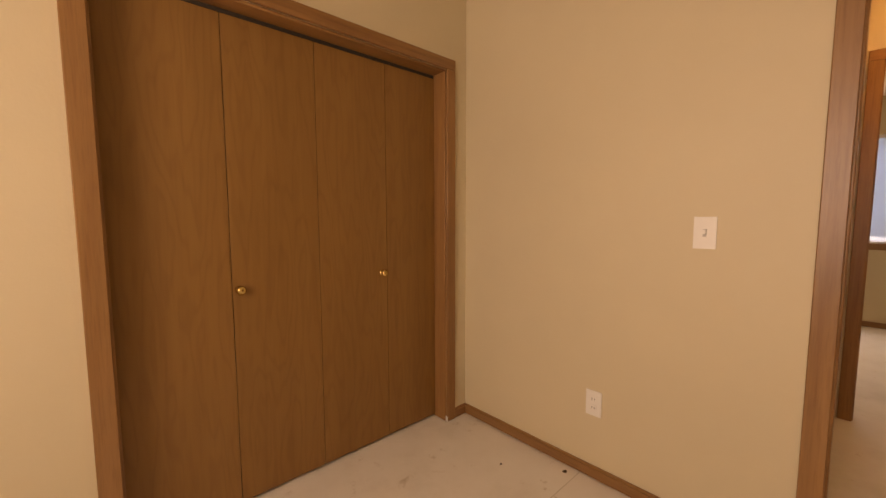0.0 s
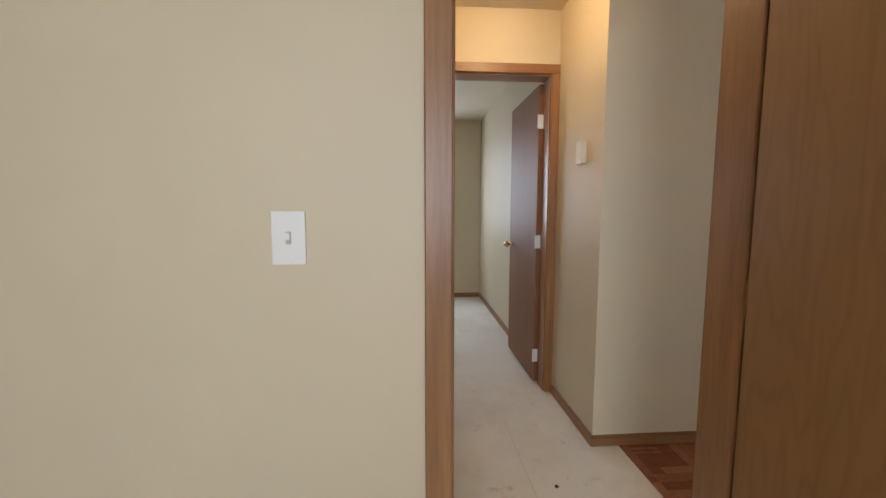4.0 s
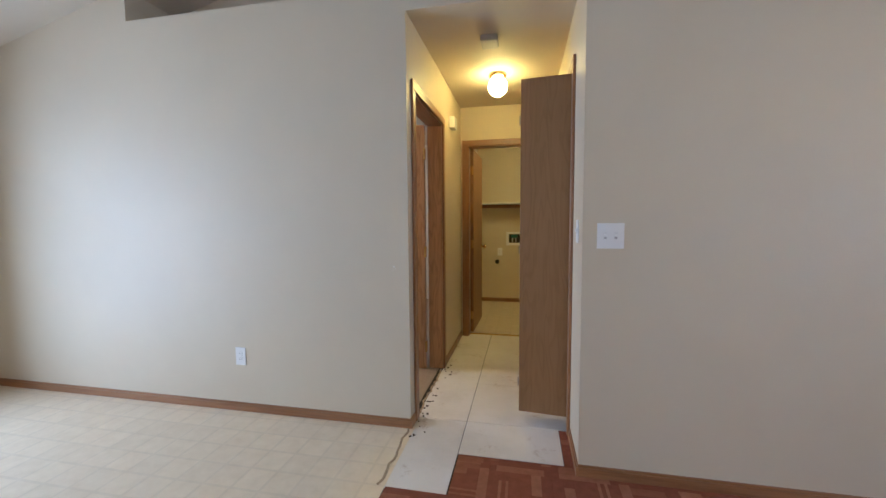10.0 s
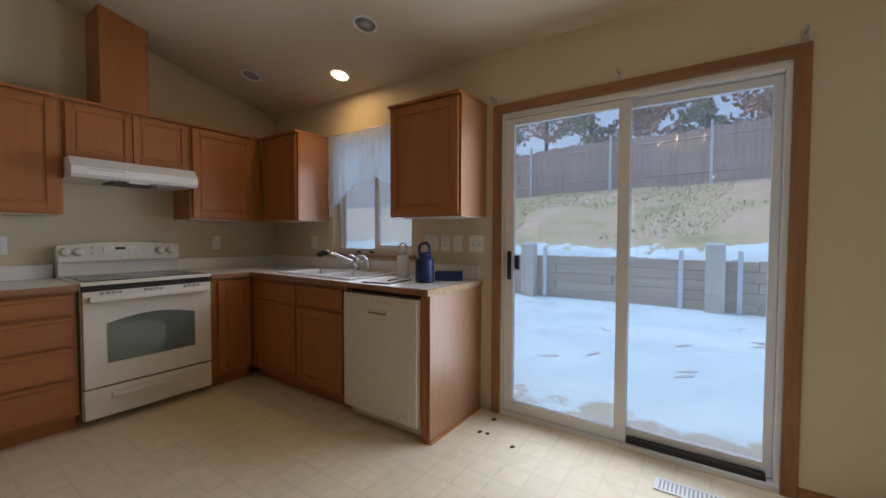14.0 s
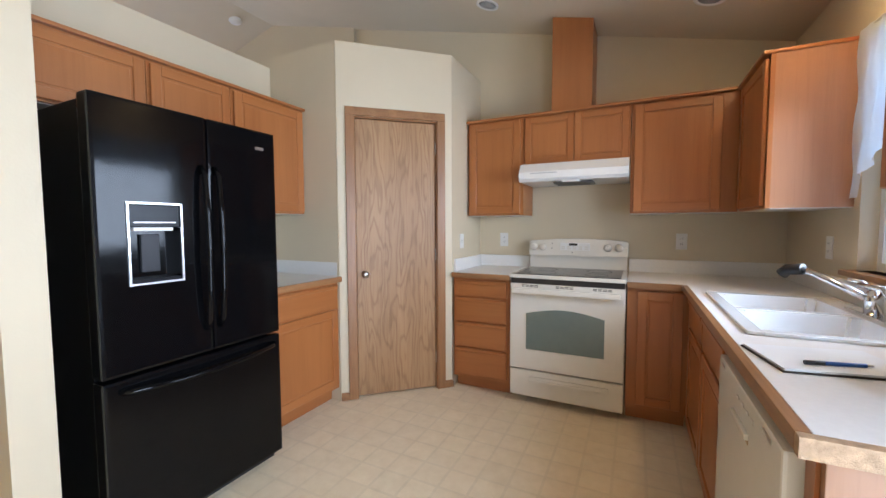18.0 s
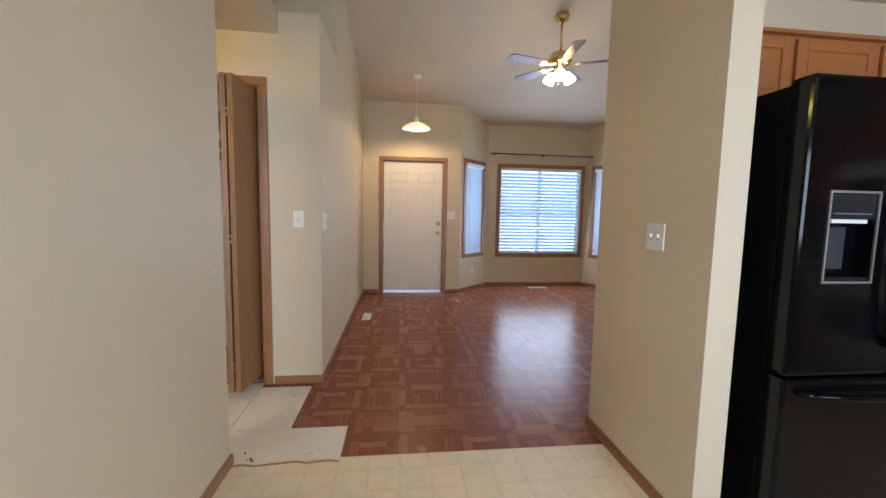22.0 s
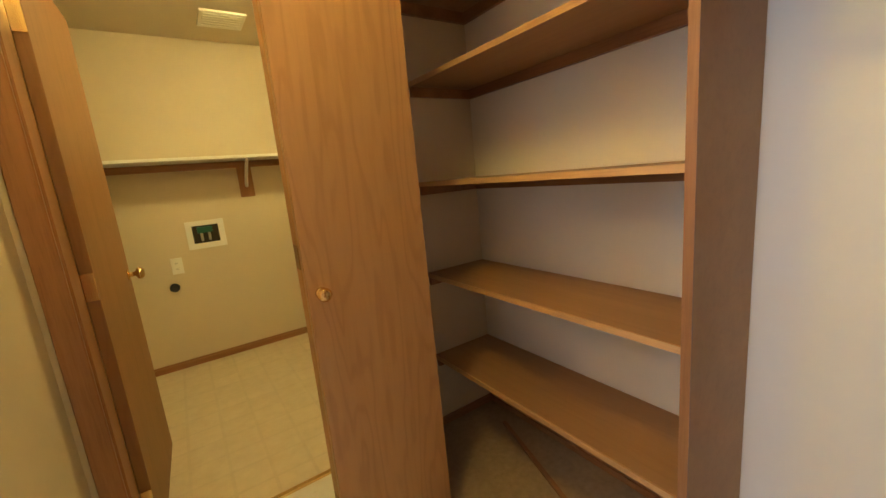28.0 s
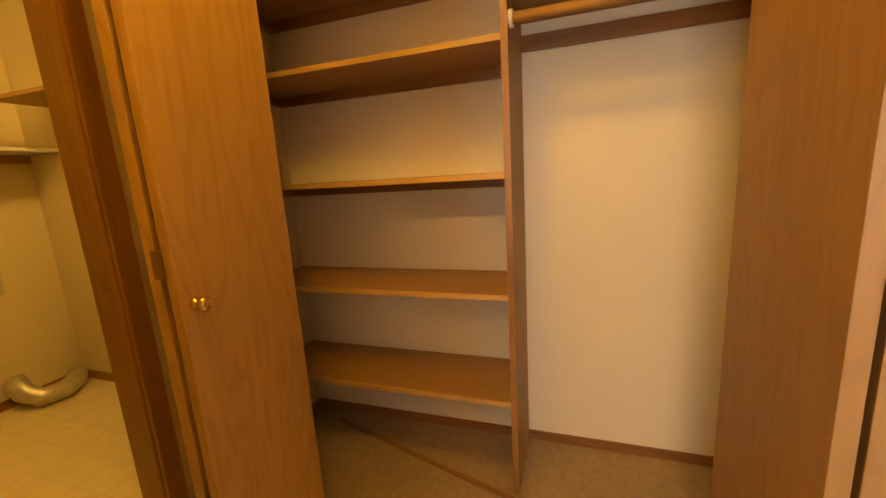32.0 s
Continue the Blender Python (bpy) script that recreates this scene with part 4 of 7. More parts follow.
def panel_door(parent, p, u, n, a0, a1, z0, z1, b0=0.0, rail=0.055):
    """A framed cabinet door with a recessed flat panel."""
    r = rail + 0.012
    d = part("door", slabs(p, u, n, (a0 + rail - 0.004, a1 - rail + 0.004, b0 + 0.002, b0 + 0.010, z0 + rail - 0.004, z1 - rail + 0.004)), CAB, parent)
    part("raised_panel", slabs(p, u, n, (a0 + r, a1 - r, b0 + 0.0102, b0 + 0.014, z0 + r, z1 - r), bevel=0.002, seg=1), CAB, d)
    for s0, s1 in ((a0, a0 + rail), (a1 - rail, a1)):
        part("stile", slabs(p, u, n, (s0, s1, b0, b0 + 0.019, z0, z1), bevel=0.003, seg=1), CAB, d)
    for h0, h1 in ((z0, z0 + rail), (z1 - rail, z1)):
        part("rail", slabs(p, u, n, (a0 + rail, a1 - rail, b0, b0 + 0.0185, h0, h1), bevel=0.003, seg=1), along(u), d)
    return d


def cabinet(name, label, p, u, n, width, depth, z0, z1, doors=(), drawers=(), toe=0.0, group="kitchen cabinets", rail=0.055, crown=False, body_top=None, sides=None):
    t = thing(name, (p[0], p[1], z0), label, "cabinet", group)
    face = 0.0
    part("body", slabs(p, u, n, (0.002, width - 0.002, -depth, face - 0.0195, z0 + toe, body_top or z1)), sides or CAB, t)
    part("face_frame", slabs(p, u, n, (0.001, width - 0.001, -0.019, face, z0 + toe, z1)), CAB, t)
    if toe:
        part("toe_kick", slabs(p, u, n, (0.002, width - 0.002, -depth, -0.07, z0 + 0.001, z0 + toe - 0.001)), CABX if abs(Vector(u).x) > 0.5 else CABY, t, "dark recessed toe board")
    for a0, a1, lo, hi in doors:
        panel_door(t, p, u, n, a0, a1, lo, hi, 0.001, rail)
    for a0, a1, lo, hi in drawers:
        d = part("drawer_front", slabs(p, u, n, (a0, a1, 0.001, 0.020, lo, hi), bevel=0.007), along(u), t)
        part("finger_lip", slabs(p, u, n, (a0 + 0.004, a1 - 0.004, 0.0202, 0.028, hi - 0.026, hi - 0.006), bevel=0.003, seg=1), along(u), d)
    if z0 > 1:
        part("underside", slabs(p, u, n, (0.004, width - 0.004, -depth + 0.004, -0.021, z0 - 0.004, z0 - 0.0005)), MELAMINE, t, "pale melamine underside")
    if crown:
        part("top_moulding", slabs(p, u, n, (-0.004, width + 0.004, -depth, 0.03, z1, z1 + 0.018), bevel=0.004), along(u), t)
    return t


def plate(place, n, label="white light switch plate", kind="switch", gangs=1, w=0.073, h=0.118):
    """A wall plate with toggles, a duplex outlet, or blank."""
    p, n = Vector(place), Vector((*n, 0)).normalized()
    u = Vector((-n.y, n.x, 0))
    wide = w + 0.046 * (gangs - 1)
    t = thing("light_switch" if kind == "switch" else "wall_outlet" if kind == "outlet" else "wall_plate", tuple(p), label, "switch" if kind == "switch" else "outlet" if kind == "outlet" else "wall plate")
    o = (p.x, p.y)
    part("cover_plate", slabs(o, u.xy, n.xy, (-wide / 2, wide / 2, 0.0005, 0.006, p.z - h / 2, p.z + h / 2), bevel=0.002), WHITE, t)
    for g in range(gangs):
        a = (g - (gangs - 1) / 2) * 0.046
        if kind == "switch":
            part("toggle", slabs(o, u.xy, n.xy, (a - 0.005, a + 0.005, 0.006, 0.014, p.z - 0.004, p.z + 0.012), bevel=0.001), WHITE, t)
            part("toggle_slot", slabs(o, u.xy, n.xy, (a - 0.006, a + 0.006, 0.006, 0.0068, p.z - 0.014, p.z + 0.014)), plain("switch_slot_grey", (0.45, 0.44, 0.42)), t)
        elif kind == "outlet":
            for dz in (-0.02, 0.02):
                part("socket", slabs(o, u.xy, n.xy, (a - 0.016, a + 0.016, 0.006, 0.0085, p.z + dz - 0.014, p.z + dz + 0.014), bevel=0.001), WHITE, t)
                part("slot", slabs(o, u.xy, n.xy, (a - 0.007, a - 0.005, 0.0085, 0.009, p.z + dz - 0.004, p.z + dz + 0.006),
                                   (a + 0.005, a + 0.007, 0.0085, 0.009, p.z + dz - 0.004, p.z + dz + 0.006)), BLACKM, t)
    return t


def knob(parent, place, n, m=BRASS, r=0.016, out=0.035):
    """A round turned knob standing out along n."""
    n = Vector((*n, 0)).normalized()
    bm = bmesh.new()
    lathe(bm, ((r * 0.9, 0.0), (r * 0.8, 0.004), (r * 0.42, 0.008), (r * 0.42, out * 0.45), (r, out * 0.6), (r * 1.02, out * 0.8), (r * 0.6, out), (0.0005, out)), (0, 0, 0), 18)
    bmesh.ops.transform(bm, matrix=Matrix.Translation(place) @ Vector((0, 0, 1)).rotation_difference(n).to_matrix().to_4x4(), verts=bm.verts)
    return part("knob", bm, m, parent, "round brass knob" if m is BRASS else "round nickel knob")


def lever_knob(parent, place, n, m=BRASS):
    return knob(parent, place, n, m, 0.027, 0.062)


def floor_vent(x, y, w, d, label="white floor register beside the wall"):
    t = thing("floor_vent", (x, y, 0), label, "floor vent")
    part("frame", boxes((x - w / 2, x + w / 2, y - d / 2, y - d / 2 + 0.012, 0.001, 0.007), (x - w / 2, x + w / 2, y + d / 2 - 0.012, y + d / 2, 0.001, 0.007),
                        (x - w / 2, x - w / 2 + 0.012, y - d / 2 + 0.012, y + d / 2 - 0.012, 0.001, 0.0065), (x + w / 2 - 0.012, x + w / 2, y - d / 2 + 0.012, y + d / 2 - 0.012, 0.001, 0.0065)), WHITE, t)
    part("backing", boxes((x - w / 2 + 0.012, x + w / 2 - 0.012, y - d / 2 + 0.012, y + d / 2 - 0.012, 0.001, 0.003)), SLOTGREY, t)
    long_x = w > d
    n = int((w if long_x else d) / 0.018)
    for i in range(n):
        s = -((w if long_x else d) / 2 - 0.016) + i * ((w if long_x else d) - 0.032) / (n - 1)
        if long_x:
            part("slat", boxes((x + s - 0.005, x + s + 0.005, y - d / 2 + 0.012, y + d / 2 - 0.012, 0.003, 0.0062)), WHITE, t)
        else:
            part("slat", boxes((x - w / 2 + 0.012, x + w / 2 - 0.012, y + s - 0.005, y + s + 0.005, 0.003, 0.0062)), WHITE, t)
    return t


def hinge(parent, place, u, n, m=BRASS):
    p = Vector(place)
    bm = slabs((p.x, p.y), u, n, (-0.016, 0.016, 0.0, 0.003, p.z - 0.045, p.z + 0.045))
    lathe(bm, ((0.006, -0.045), (0.006, 0.045)), (p.x, p.y, p.z), 8)
    part("hinge", bm, m, parent, "small metal hinge")


# ---- first bedroom ----
t = thing("bifold_closet_door", (1.575, -1.10, 0.01), "closed golden oak bifold closet doors with brass knobs", "closet door")
for a, b in ((0.83, 1.164), (1.166, 1.539), (1.541, 1.911), (1.913, 2.284)):
    part("leaf", boxes((a, b, -1.198, -1.165, 0.012, 1.982), bevel=0.003), DOORWOOD, t)
for x in (1.198, 1.886):
    knob(t, (x, -1.165, 0.916), (0, 1), BRASS, 0.018, 0.038)
part("floor_guide", boxes((0.80, 0.825, -1.10, -1.06, 0.0, 0.03)), VINYL, t)
part("top_track", boxes((0.832, 2.282, -1.20, -1.166, 1.983, 1.998)), DARK, t, "dark track over the leaves")
plate((0.66, 0.144, 1.15), (1, 0), "white single light switch on the bedroom wall")
plate((0.66, -0.254, 0.355), (1, 0), "white duplex outlet low on the bedroom wall", "outlet")


def slab_door(name, label, pivot, angle, width, height, m, knob_side=1, hinges=(0.2, 1.0, 1.8), km=BRASS, hm=BRASS, knob_z=0.93):
    """A flush door from a pivot; angle: degrees from +x of its width."""
    u = Vector((math.cos(radians(angle)), math.sin(radians(angle))))
    n = Vector((-u.y, u.x))
    t = thing(name, (pivot[0], pivot[1], 0.01), label, "door")
    part("door_leaf", slabs(pivot, u, n, (0.0, width, -0.0175, 0.0175, 0.012, height), bevel=0.002, seg=1), m, t)
    q = Vector(pivot) + u * (width - 0.06)
    for s in (1, -1):
        w = q + n * 0.0175 * s
        lever_knob(t, (w.x, w.y, knob_z), tuple(n * s), km)
    part("latch_plate", slabs(pivot, u, n, (width, width + 0.002, -0.012, 0.012, knob_z - 0.03, knob_z + 0.03)), km, t)
    for z in hinges:
        part("hinge", slabs(pivot, u, n, (-0.004, 0.0, -0.017, 0.017, z - 0.045, z + 0.045), (-0.010, 0.002, 0.0178, 0.026, z - 0.045, z + 0.045)), hm, t)
    return t


slab_door("bedroom_door", "open dark oak bedroom door with brass knobs", (0.695, 1.217), -3, 0.70, 2.03, DOORWOOD, knob_z=0.915)
slab_door("second_bedroom_door", "dark oak door standing open into the second bedroom", (-1.062, 1.262), 180.5, 0.71, 2.04, GLOSSDOOR, hm=VINYL)

# debris lying on the subfloor
rng = random.Random(5)
for x, y, r in ((0.61, 0.66, 0.016), (0.645, 0.70, 0.019), (0.665, 0.68, 0.010), (0.51, 0.51, 0.008), (0.72, -0.36, 0.010), (0.74, -0.08, 0.011), (0.76, 0.38, 0.008), (-0.03, 1.04, 0.008), (0.44, 0.78, 0.009), (0.52, 0.92, 0.005), (0.9, -0.6, 0.005), (1.5, -0.75, 0.006)):
    bm = bmesh.new()
    lathe(bm, ((r, 0.0), (r * 0.9, 0.004), (r * 0.3, 0.007)), (x, y, -0.004), 6)
    for v in bm.verts:
        v.co.x += rng.uniform(-r, r) * 0.5
        v.co.y += rng.uniform(-r, r) * 0.5
    solid("dry_leaf_crumb", bm, DEBRIS, "small brown leaf crumb on the subfloor", "debris", "leaf crumbs")
# joints in the subfloor sheets
bm = bmesh.new()
for x0, x1, y0, y1 in ((0.66, 3.6, -0.31, -0.306), (1.88, 1.884, -1.07, -0.31), (0.9, 0.904, -0.31, 1.4), (-0.6, 0.5, 0.93, 0.933)):
    box(bm, x0, x1, y0, y1, -0.0038, -0.0028)
solid("subfloor_joint", bm, plain("joint_grey", (0.60, 0.55, 0.48), 0.9), "thin joints between the subfloor sheets", "floor joint", kind="structure")

# hall between the bedrooms
t = thing("hall_ceiling_light", (-0.33, 0.89, 2.44), "lit white glass dome ceiling light with a brass ring", "ceiling light")
bm = bmesh.new()
lathe(bm, ((0.075, 0.0), (0.08, -0.012), (0.07, -0.025)), (-0.33, 0.89, 2.44), 24)
part("base", bm, BRASS, t)
bm = bmesh.new()
lathe(bm, ((0.068, -0.02), (0.088, -0.06), (0.086, -0.10), (0.06, -0.135), (0.001, -0.15)), (-0.33, 0.89, 2.44), 24)
part("globe", bm, LAMPWARM, t, "glowing white glass globe")
t = thing("door_chime", (-0.528, 1.328, 1.50), "beige door chime on the hall wall", "door chime")
part("case", boxes((-0.565, -0.495, 1.298, 1.3275, 1.46, 1.58), bevel=0.006), plain("beige_plastic", (0.74, 0.70, 0.62), 0.45), t)
bm = bmesh.new()
tube(bm, [(-0.317, 1.34, 1.555), (-0.300, 1.34, 1.555), (-0.297, 1.34, 1.568)], 0.003, 6)
solid("wall_hook", bm, NICKEL, "small metal hook on the wall corner", "hook")

# second bedroom blind
t = thing("window_blind_second_bedroom", (-3.93, 0.17, 0.93), "closed white mini blind glowing with daylight", "window blind", "window blinds")
part("headrail", boxes((-3.935, -3.90, -0.43, 0.78, 2.02, 2.05), bevel=0.003), VINYL, t)
first = None
for k in range(54):
    z = 0.93 + k * 0.0202
    if first is None:
        bm = bmesh.new()
        slab(bm, (-3.918, -0.43), (0, 1), (1, 0), 0.0, 1.21, -0.001, 0.0, z, z + 0.0215)
        for v in bm.verts:
            if v.co.z > z + 0.01:
                v.co.x -= 0.005
        first = part("slat", bm, BLIND, t)
    else:
        o = first.copy()
        scene.collection.objects.link(o)
        o.matrix_basis = Matrix.Translation((0, 0, k * 0.0202))
part("bottom_rail", boxes((-3.93, -3.905, -0.43, 0.78, 0.906, 0.925), bevel=0.003), VINYL, t)
t = thing("window_1", (-3.98, 0.17, 0.905), "white vinyl bedroom window behind a blind", "window", kind="structure")
part("window_frame", boxes((-4.0, -3.95, -0.45, -0.40, 0.905, 2.055), (-4.0, -3.95, 0.74, 0.79, 0.905, 2.055), (-4.0, -3.95, -0.40, 0.74, 0.905, 0.955), (-4.0, -3.95, -0.40, 0.74, 2.005, 2.055), (-3.99, -3.96, 0.15, 0.19, 0.955, 2.005)), VINYL, t)
p = part("pane", boxes((-3.98, -3.976, -0.40, 0.74, 0.955, 2.005)), GLASS, t)
p.visible_shadow = False

# divider wall outlets
plate((X_W1, 2.143, 0.395), (1, 0), "white duplex outlet low on the divider wall", "outlet")
plate((X_W1, 3.764, 0.39), (1, 0), "white duplex outlet low on the divider wall", "outlet")
bm = bmesh.new()
tube(bm, [(-0.285, 3.15, 0.012), (-0.27, 3.4, 0.006), (-0.255, 3.62, 0.006), (-0.28, 3.8, 0.006), (-0.262, 3.95, 0.05), (-0.29, 4.05, 0.08)], 0.004, 6)
solid("loose_cable", bm, BLACKM, "thin dark cable lying along the baseboard", "cable")

# ---- living room ----
t = thing("front_door", (3.66, 5.27, 0.03), "white six-panel front door with daylight under it", "door")
part("door_leaf", boxes((3.655, 3.70, 4.82, 5.72, 0.035, 2.025), bevel=0.003), STEELDOOR, t)
for y0, y1 in ((4.93, 5.20), (5.34, 5.61)):
    for z0, z1 in ((0.22, 0.85), (0.98, 1.60), (1.72, 1.88)):
        bm = bmesh.new()
        for a, b, c, d in ((y0, y1, z0, z0 + 0.022), (y0, y1, z1 - 0.022, z1), (y0, y0 + 0.022, z0 + 0.022, z1 - 0.022), (y1 - 0.022, y1, z0 + 0.022, z1 - 0.022)):
            box(bm, 3.648, 3.6552, a, b, c, d)
        soft_edges(bm, 0.003, 1)
        box(bm, 3.650, 3.6552, y0 + 0.06, y1 - 0.06, z0 + 0.05, z1 - 0.05)
        part("raised_panel", bm, STEELDOOR, t)
knob(t, (3.655, 4.885, 0.94), (-1, 0), NICKEL, 0.028, 0.065)
bm = bmesh.new()
lathe(bm, ((0.03, 0.0), (0.03, -0.014), (0.012, -0.02), (0.001, -0.02)), (3.655, 4.885, 1.09), 20, "x")
part("deadbolt", bm, BRASS, t, "round brass deadbolt")
for z in (0.22, 1.05, 1.85):
    part("hinge", boxes((3.62, 3.654, 5.722, 5.733, z - 0.05, z + 0.05)), BRASS, t)
part("threshold", boxes((3.60, 3.76, 4.818, 5.722, 0.0, 0.012), bevel=0.002), NICKEL, t)


def blind(name, label, p, u, n, a0, a1, z0, z1, pitch, tilt, depth):
    """A horizontal blind on a wall opening; tilt 0 flat to 1 closed."""
    t = thing(name, (p[0], p[1], z0), label, "window blind", "window blinds")
    part("headrail", slabs(p, u, n, (a0, a1, -0.02, 0.035, z1 - 0.05, z1), bevel=0.003), VINYL, t)
    k = int((z1 - 0.05 - z0 - 0.02) / pitch)
    first = None
    for i in range(k):
        z = z0 + 0.03 + i * pitch
        if first is None:
            bm = bmesh.new()
            uu, nn = Vector(u).normalized(), Vector(n).normalized()
            c, s = math.cos(tilt * math.pi / 2), math.sin(tilt * math.pi / 2)
            pts = [(-0.5, 0.0), (0.0, 0.06), (0.5, 0.0)]
            top, low = [], []
            for f, h in pts:
                b = f * depth * c - h * depth * s
                zz = z + f * depth * s + h * depth * c
                for a, row in ((a0 + 0.004, top), (a1 - 0.004, low)):
                    q = Vector(p) + uu * a + nn * b
                    row.append(((q.x, q.y, zz), (q.x, q.y, zz - 0.003)))
            for thick in (0, 1):
                va = [bm.verts.new(r[thick]) for r in top]
                vb = [bm.verts.new(r[thick]) for r in low]
                for j in range(2):
                    bm.faces.new((va[j], va[j + 1], vb[j + 1], vb[j]))
            first = part("slat", bm, BLIND, t)
        else:
            o = first.copy()
            scene.collection.objects.link(o)
            o.matrix_basis = Matrix.Translation((0, 0, i * pitch))
    part("bottom_rail", slabs(p, u, n, (a0, a1, -0.015, 0.015, z0 + 0.004, z0 + 0.02), bevel=0.003), VINYL, t)
    for f in (0.18, 0.82):
        a = a0 + (a1 - a0) * f
        part("ladder_cord", slabs(p, u, n, (a - 0.002, a + 0.002, 0.024, 0.026, z0 + 0.01, z1 - 0.05)), VINYL, t)
    return t


def vinyl_window(name, label, p, u, n, a0, a1, z0, z1, back=0.09, mullion=None):
    t = thing(name, (p[0], p[1], z0), label, "window", kind="structure")
    f = 0.045
    part("window_frame", slabs(p, u, n, (a0, a0 + f, -back - 0.04, -back, z0, z1), (a1 - f, a1, -back - 0.04, -back, z0, z1),
                               (a0 + f, a1 - f, -back - 0.04, -back, z0, z0 + f), (a0 + f, a1 - f, -back - 0.04, -back, z1 - f, z1)), VINYL, t)
    if mullion:
        part("mullion", slabs(p, u, n, (mullion - 0.03, mullion + 0.03, -back - 0.035, -back - 0.002, z0 + f, z1 - f)), VINYL, t)
    g = part("pane", slabs(p, u, n, (a0 + f, a1 - f, -back - 0.022, -back - 0.018, z0 + f, z1 - f)), GLASS, t)
    g.visible_shadow = False
    return t


blind("window_blind_bay", "white horizontal blind with open slats in the bay window", (4.20, 2.30), (0, 1), (-1, 0), 0.02, 1.44, 0.575, 2.05, 0.056, 0.42, 0.05)
vinyl_window("window_2", "white vinyl bay window behind a blind", (4.20, 2.30), (0, 1), (-1, 0), 0.0, 1.46, 0.57, 2.06, 0.08, 0.73)
pb = Vector(BAY[1]) + bd * 0.16
blind("window_blind_bay_north", "closed white mini blind in the angled bay window", tuple(pb), tuple(bd), tuple(bn), 0.012, 0.498, 0.60, 2.05, 0.0215, 0.9, 0.025)
vinyl_window("window_3", "white vinyl angled bay window", tuple(pb), tuple(bd), tuple(bn), 0.0, 0.51, 0.60, 2.06, 0.08)
ps = Vector(BAY[3]) + sd * 0.20
blind("window_blind_bay_south", "closed white mini blind in the angled bay window", tuple(ps), tuple(sd), tuple(sn), 0.012, 0.583, 0.57, 2.05, 0.0215, 0.9, 0.025)
vinyl_window("window_4", "white vinyl angled bay window", tuple(ps), tuple(sd), tuple(sn), 0.0, 0.595, 0.57, 2.06, 0.08)

t = thing("curtain_rod", (4.15, 3.02, 2.27), "dark metal curtain rod on brackets above the bay window", "curtain rod")
bm = bmesh.new()
tube(bm, [(4.12, 2.12, 2.27), (4.12, 3.92, 2.275)], 0.009, 8)
part("rod", bm, BLACKM, t)
for y in (2.16, 3.02, 3.88):
    part("bracket", boxes((4.11, 4.199, y - 0.008, y + 0.008, 2.255, 2.285)), BLACKM, t)
for y in (2.10, 3.94):
    bm = bmesh.new()
    lathe(bm, ((0.001, -0.018), (0.016, -0.008), (0.016, 0.008), (0.001, 0.018)), (4.12, y, 2.272), 10)
    part("finial", bm, BLACKM, t)

# pendant by the front door
PX, PY = 2.95, 5.265
t = thing("pendant_lamp", (PX, PY, ceil_z(PX)), "white shallow metal shade pendant lamp, lit, near the front door", "pendant lamp")
bm = bmesh.new()
lathe(bm, ((0.06, 0.0), (0.058, -0.018), (0.012, -0.035)), (PX, PY, ceil_z(PX)), 20)
part("canopy", bm, WHITE, t)
bm = bmesh.new()
tube(bm, [(PX, PY, ceil_z(PX) - 0.03), (PX, PY, 2.50)], 0.004, 8)
part("cord", bm, WHITE, t)
bm = bmesh.new()
lathe(bm, ((0.018, 2.53), (0.026, 2.52), (0.028, 2.47), (0.05, 2.455)), (PX, PY, 0), 20)
part("socket_cap", bm, WHITE, t)
bm = bmesh.new()
lathe(bm, ((0.03, 2.462), (0.10, 2.445), (0.17, 2.405), (0.19, 2.375), (0.187, 2.374), (0.165, 2.40), (0.10, 2.438), (0.03, 2.455)), (PX, PY, 0), 32)
part("shade", bm, OPAL, t, "shallow white glass shade, glowing")
bm = bmesh.new()
lathe(bm, ((0.001, 2.372), (0.045, 2.385), (0.06, 2.41), (0.05, 2.435), (0.02, 2.45)), (PX, PY, 0), 20)
part("bulb", bm, glow("pendant_bulb", (1.0, 0.72, 0.36), 110.0), t, "glowing round bulb")

# ceiling fan
FX, FY = 1.75, 3.78
FZ = ceil_z(FX)
t = thing("ceiling_fan", (FX, FY, FZ), "brass ceiling fan with brown blades and lit glass shades", "ceiling fan")
bm = bmesh.new()
lathe(bm, ((0.075, 0.02), (0.07, -0.04), (0.02, -0.07)), (FX, FY, FZ), 20)
part("canopy", bm, BRASS, t)
bm = bmesh.new()
tube(bm, [(FX, FY, FZ - 0.05), (FX, FY, 2.980)], 0.012, 8)
part("downrod", bm, BRASS, t)
bm = bmesh.new()
lathe(bm, ((0.03, 3.000), (0.10, 2.980), (0.125, 2.930), (0.12, 2.890), (0.09, 2.865), (0.05, 2.855), (0.05, 2.810), (0.03, 2.800)), (FX, FY, 0), 28)
part("motor_housing", bm, BRASS, t)
BLADE = wood("fan_blade_walnut", (0.07, 0.035, 0.022), (0.15, 0.08, 0.05), "x", 0.4)
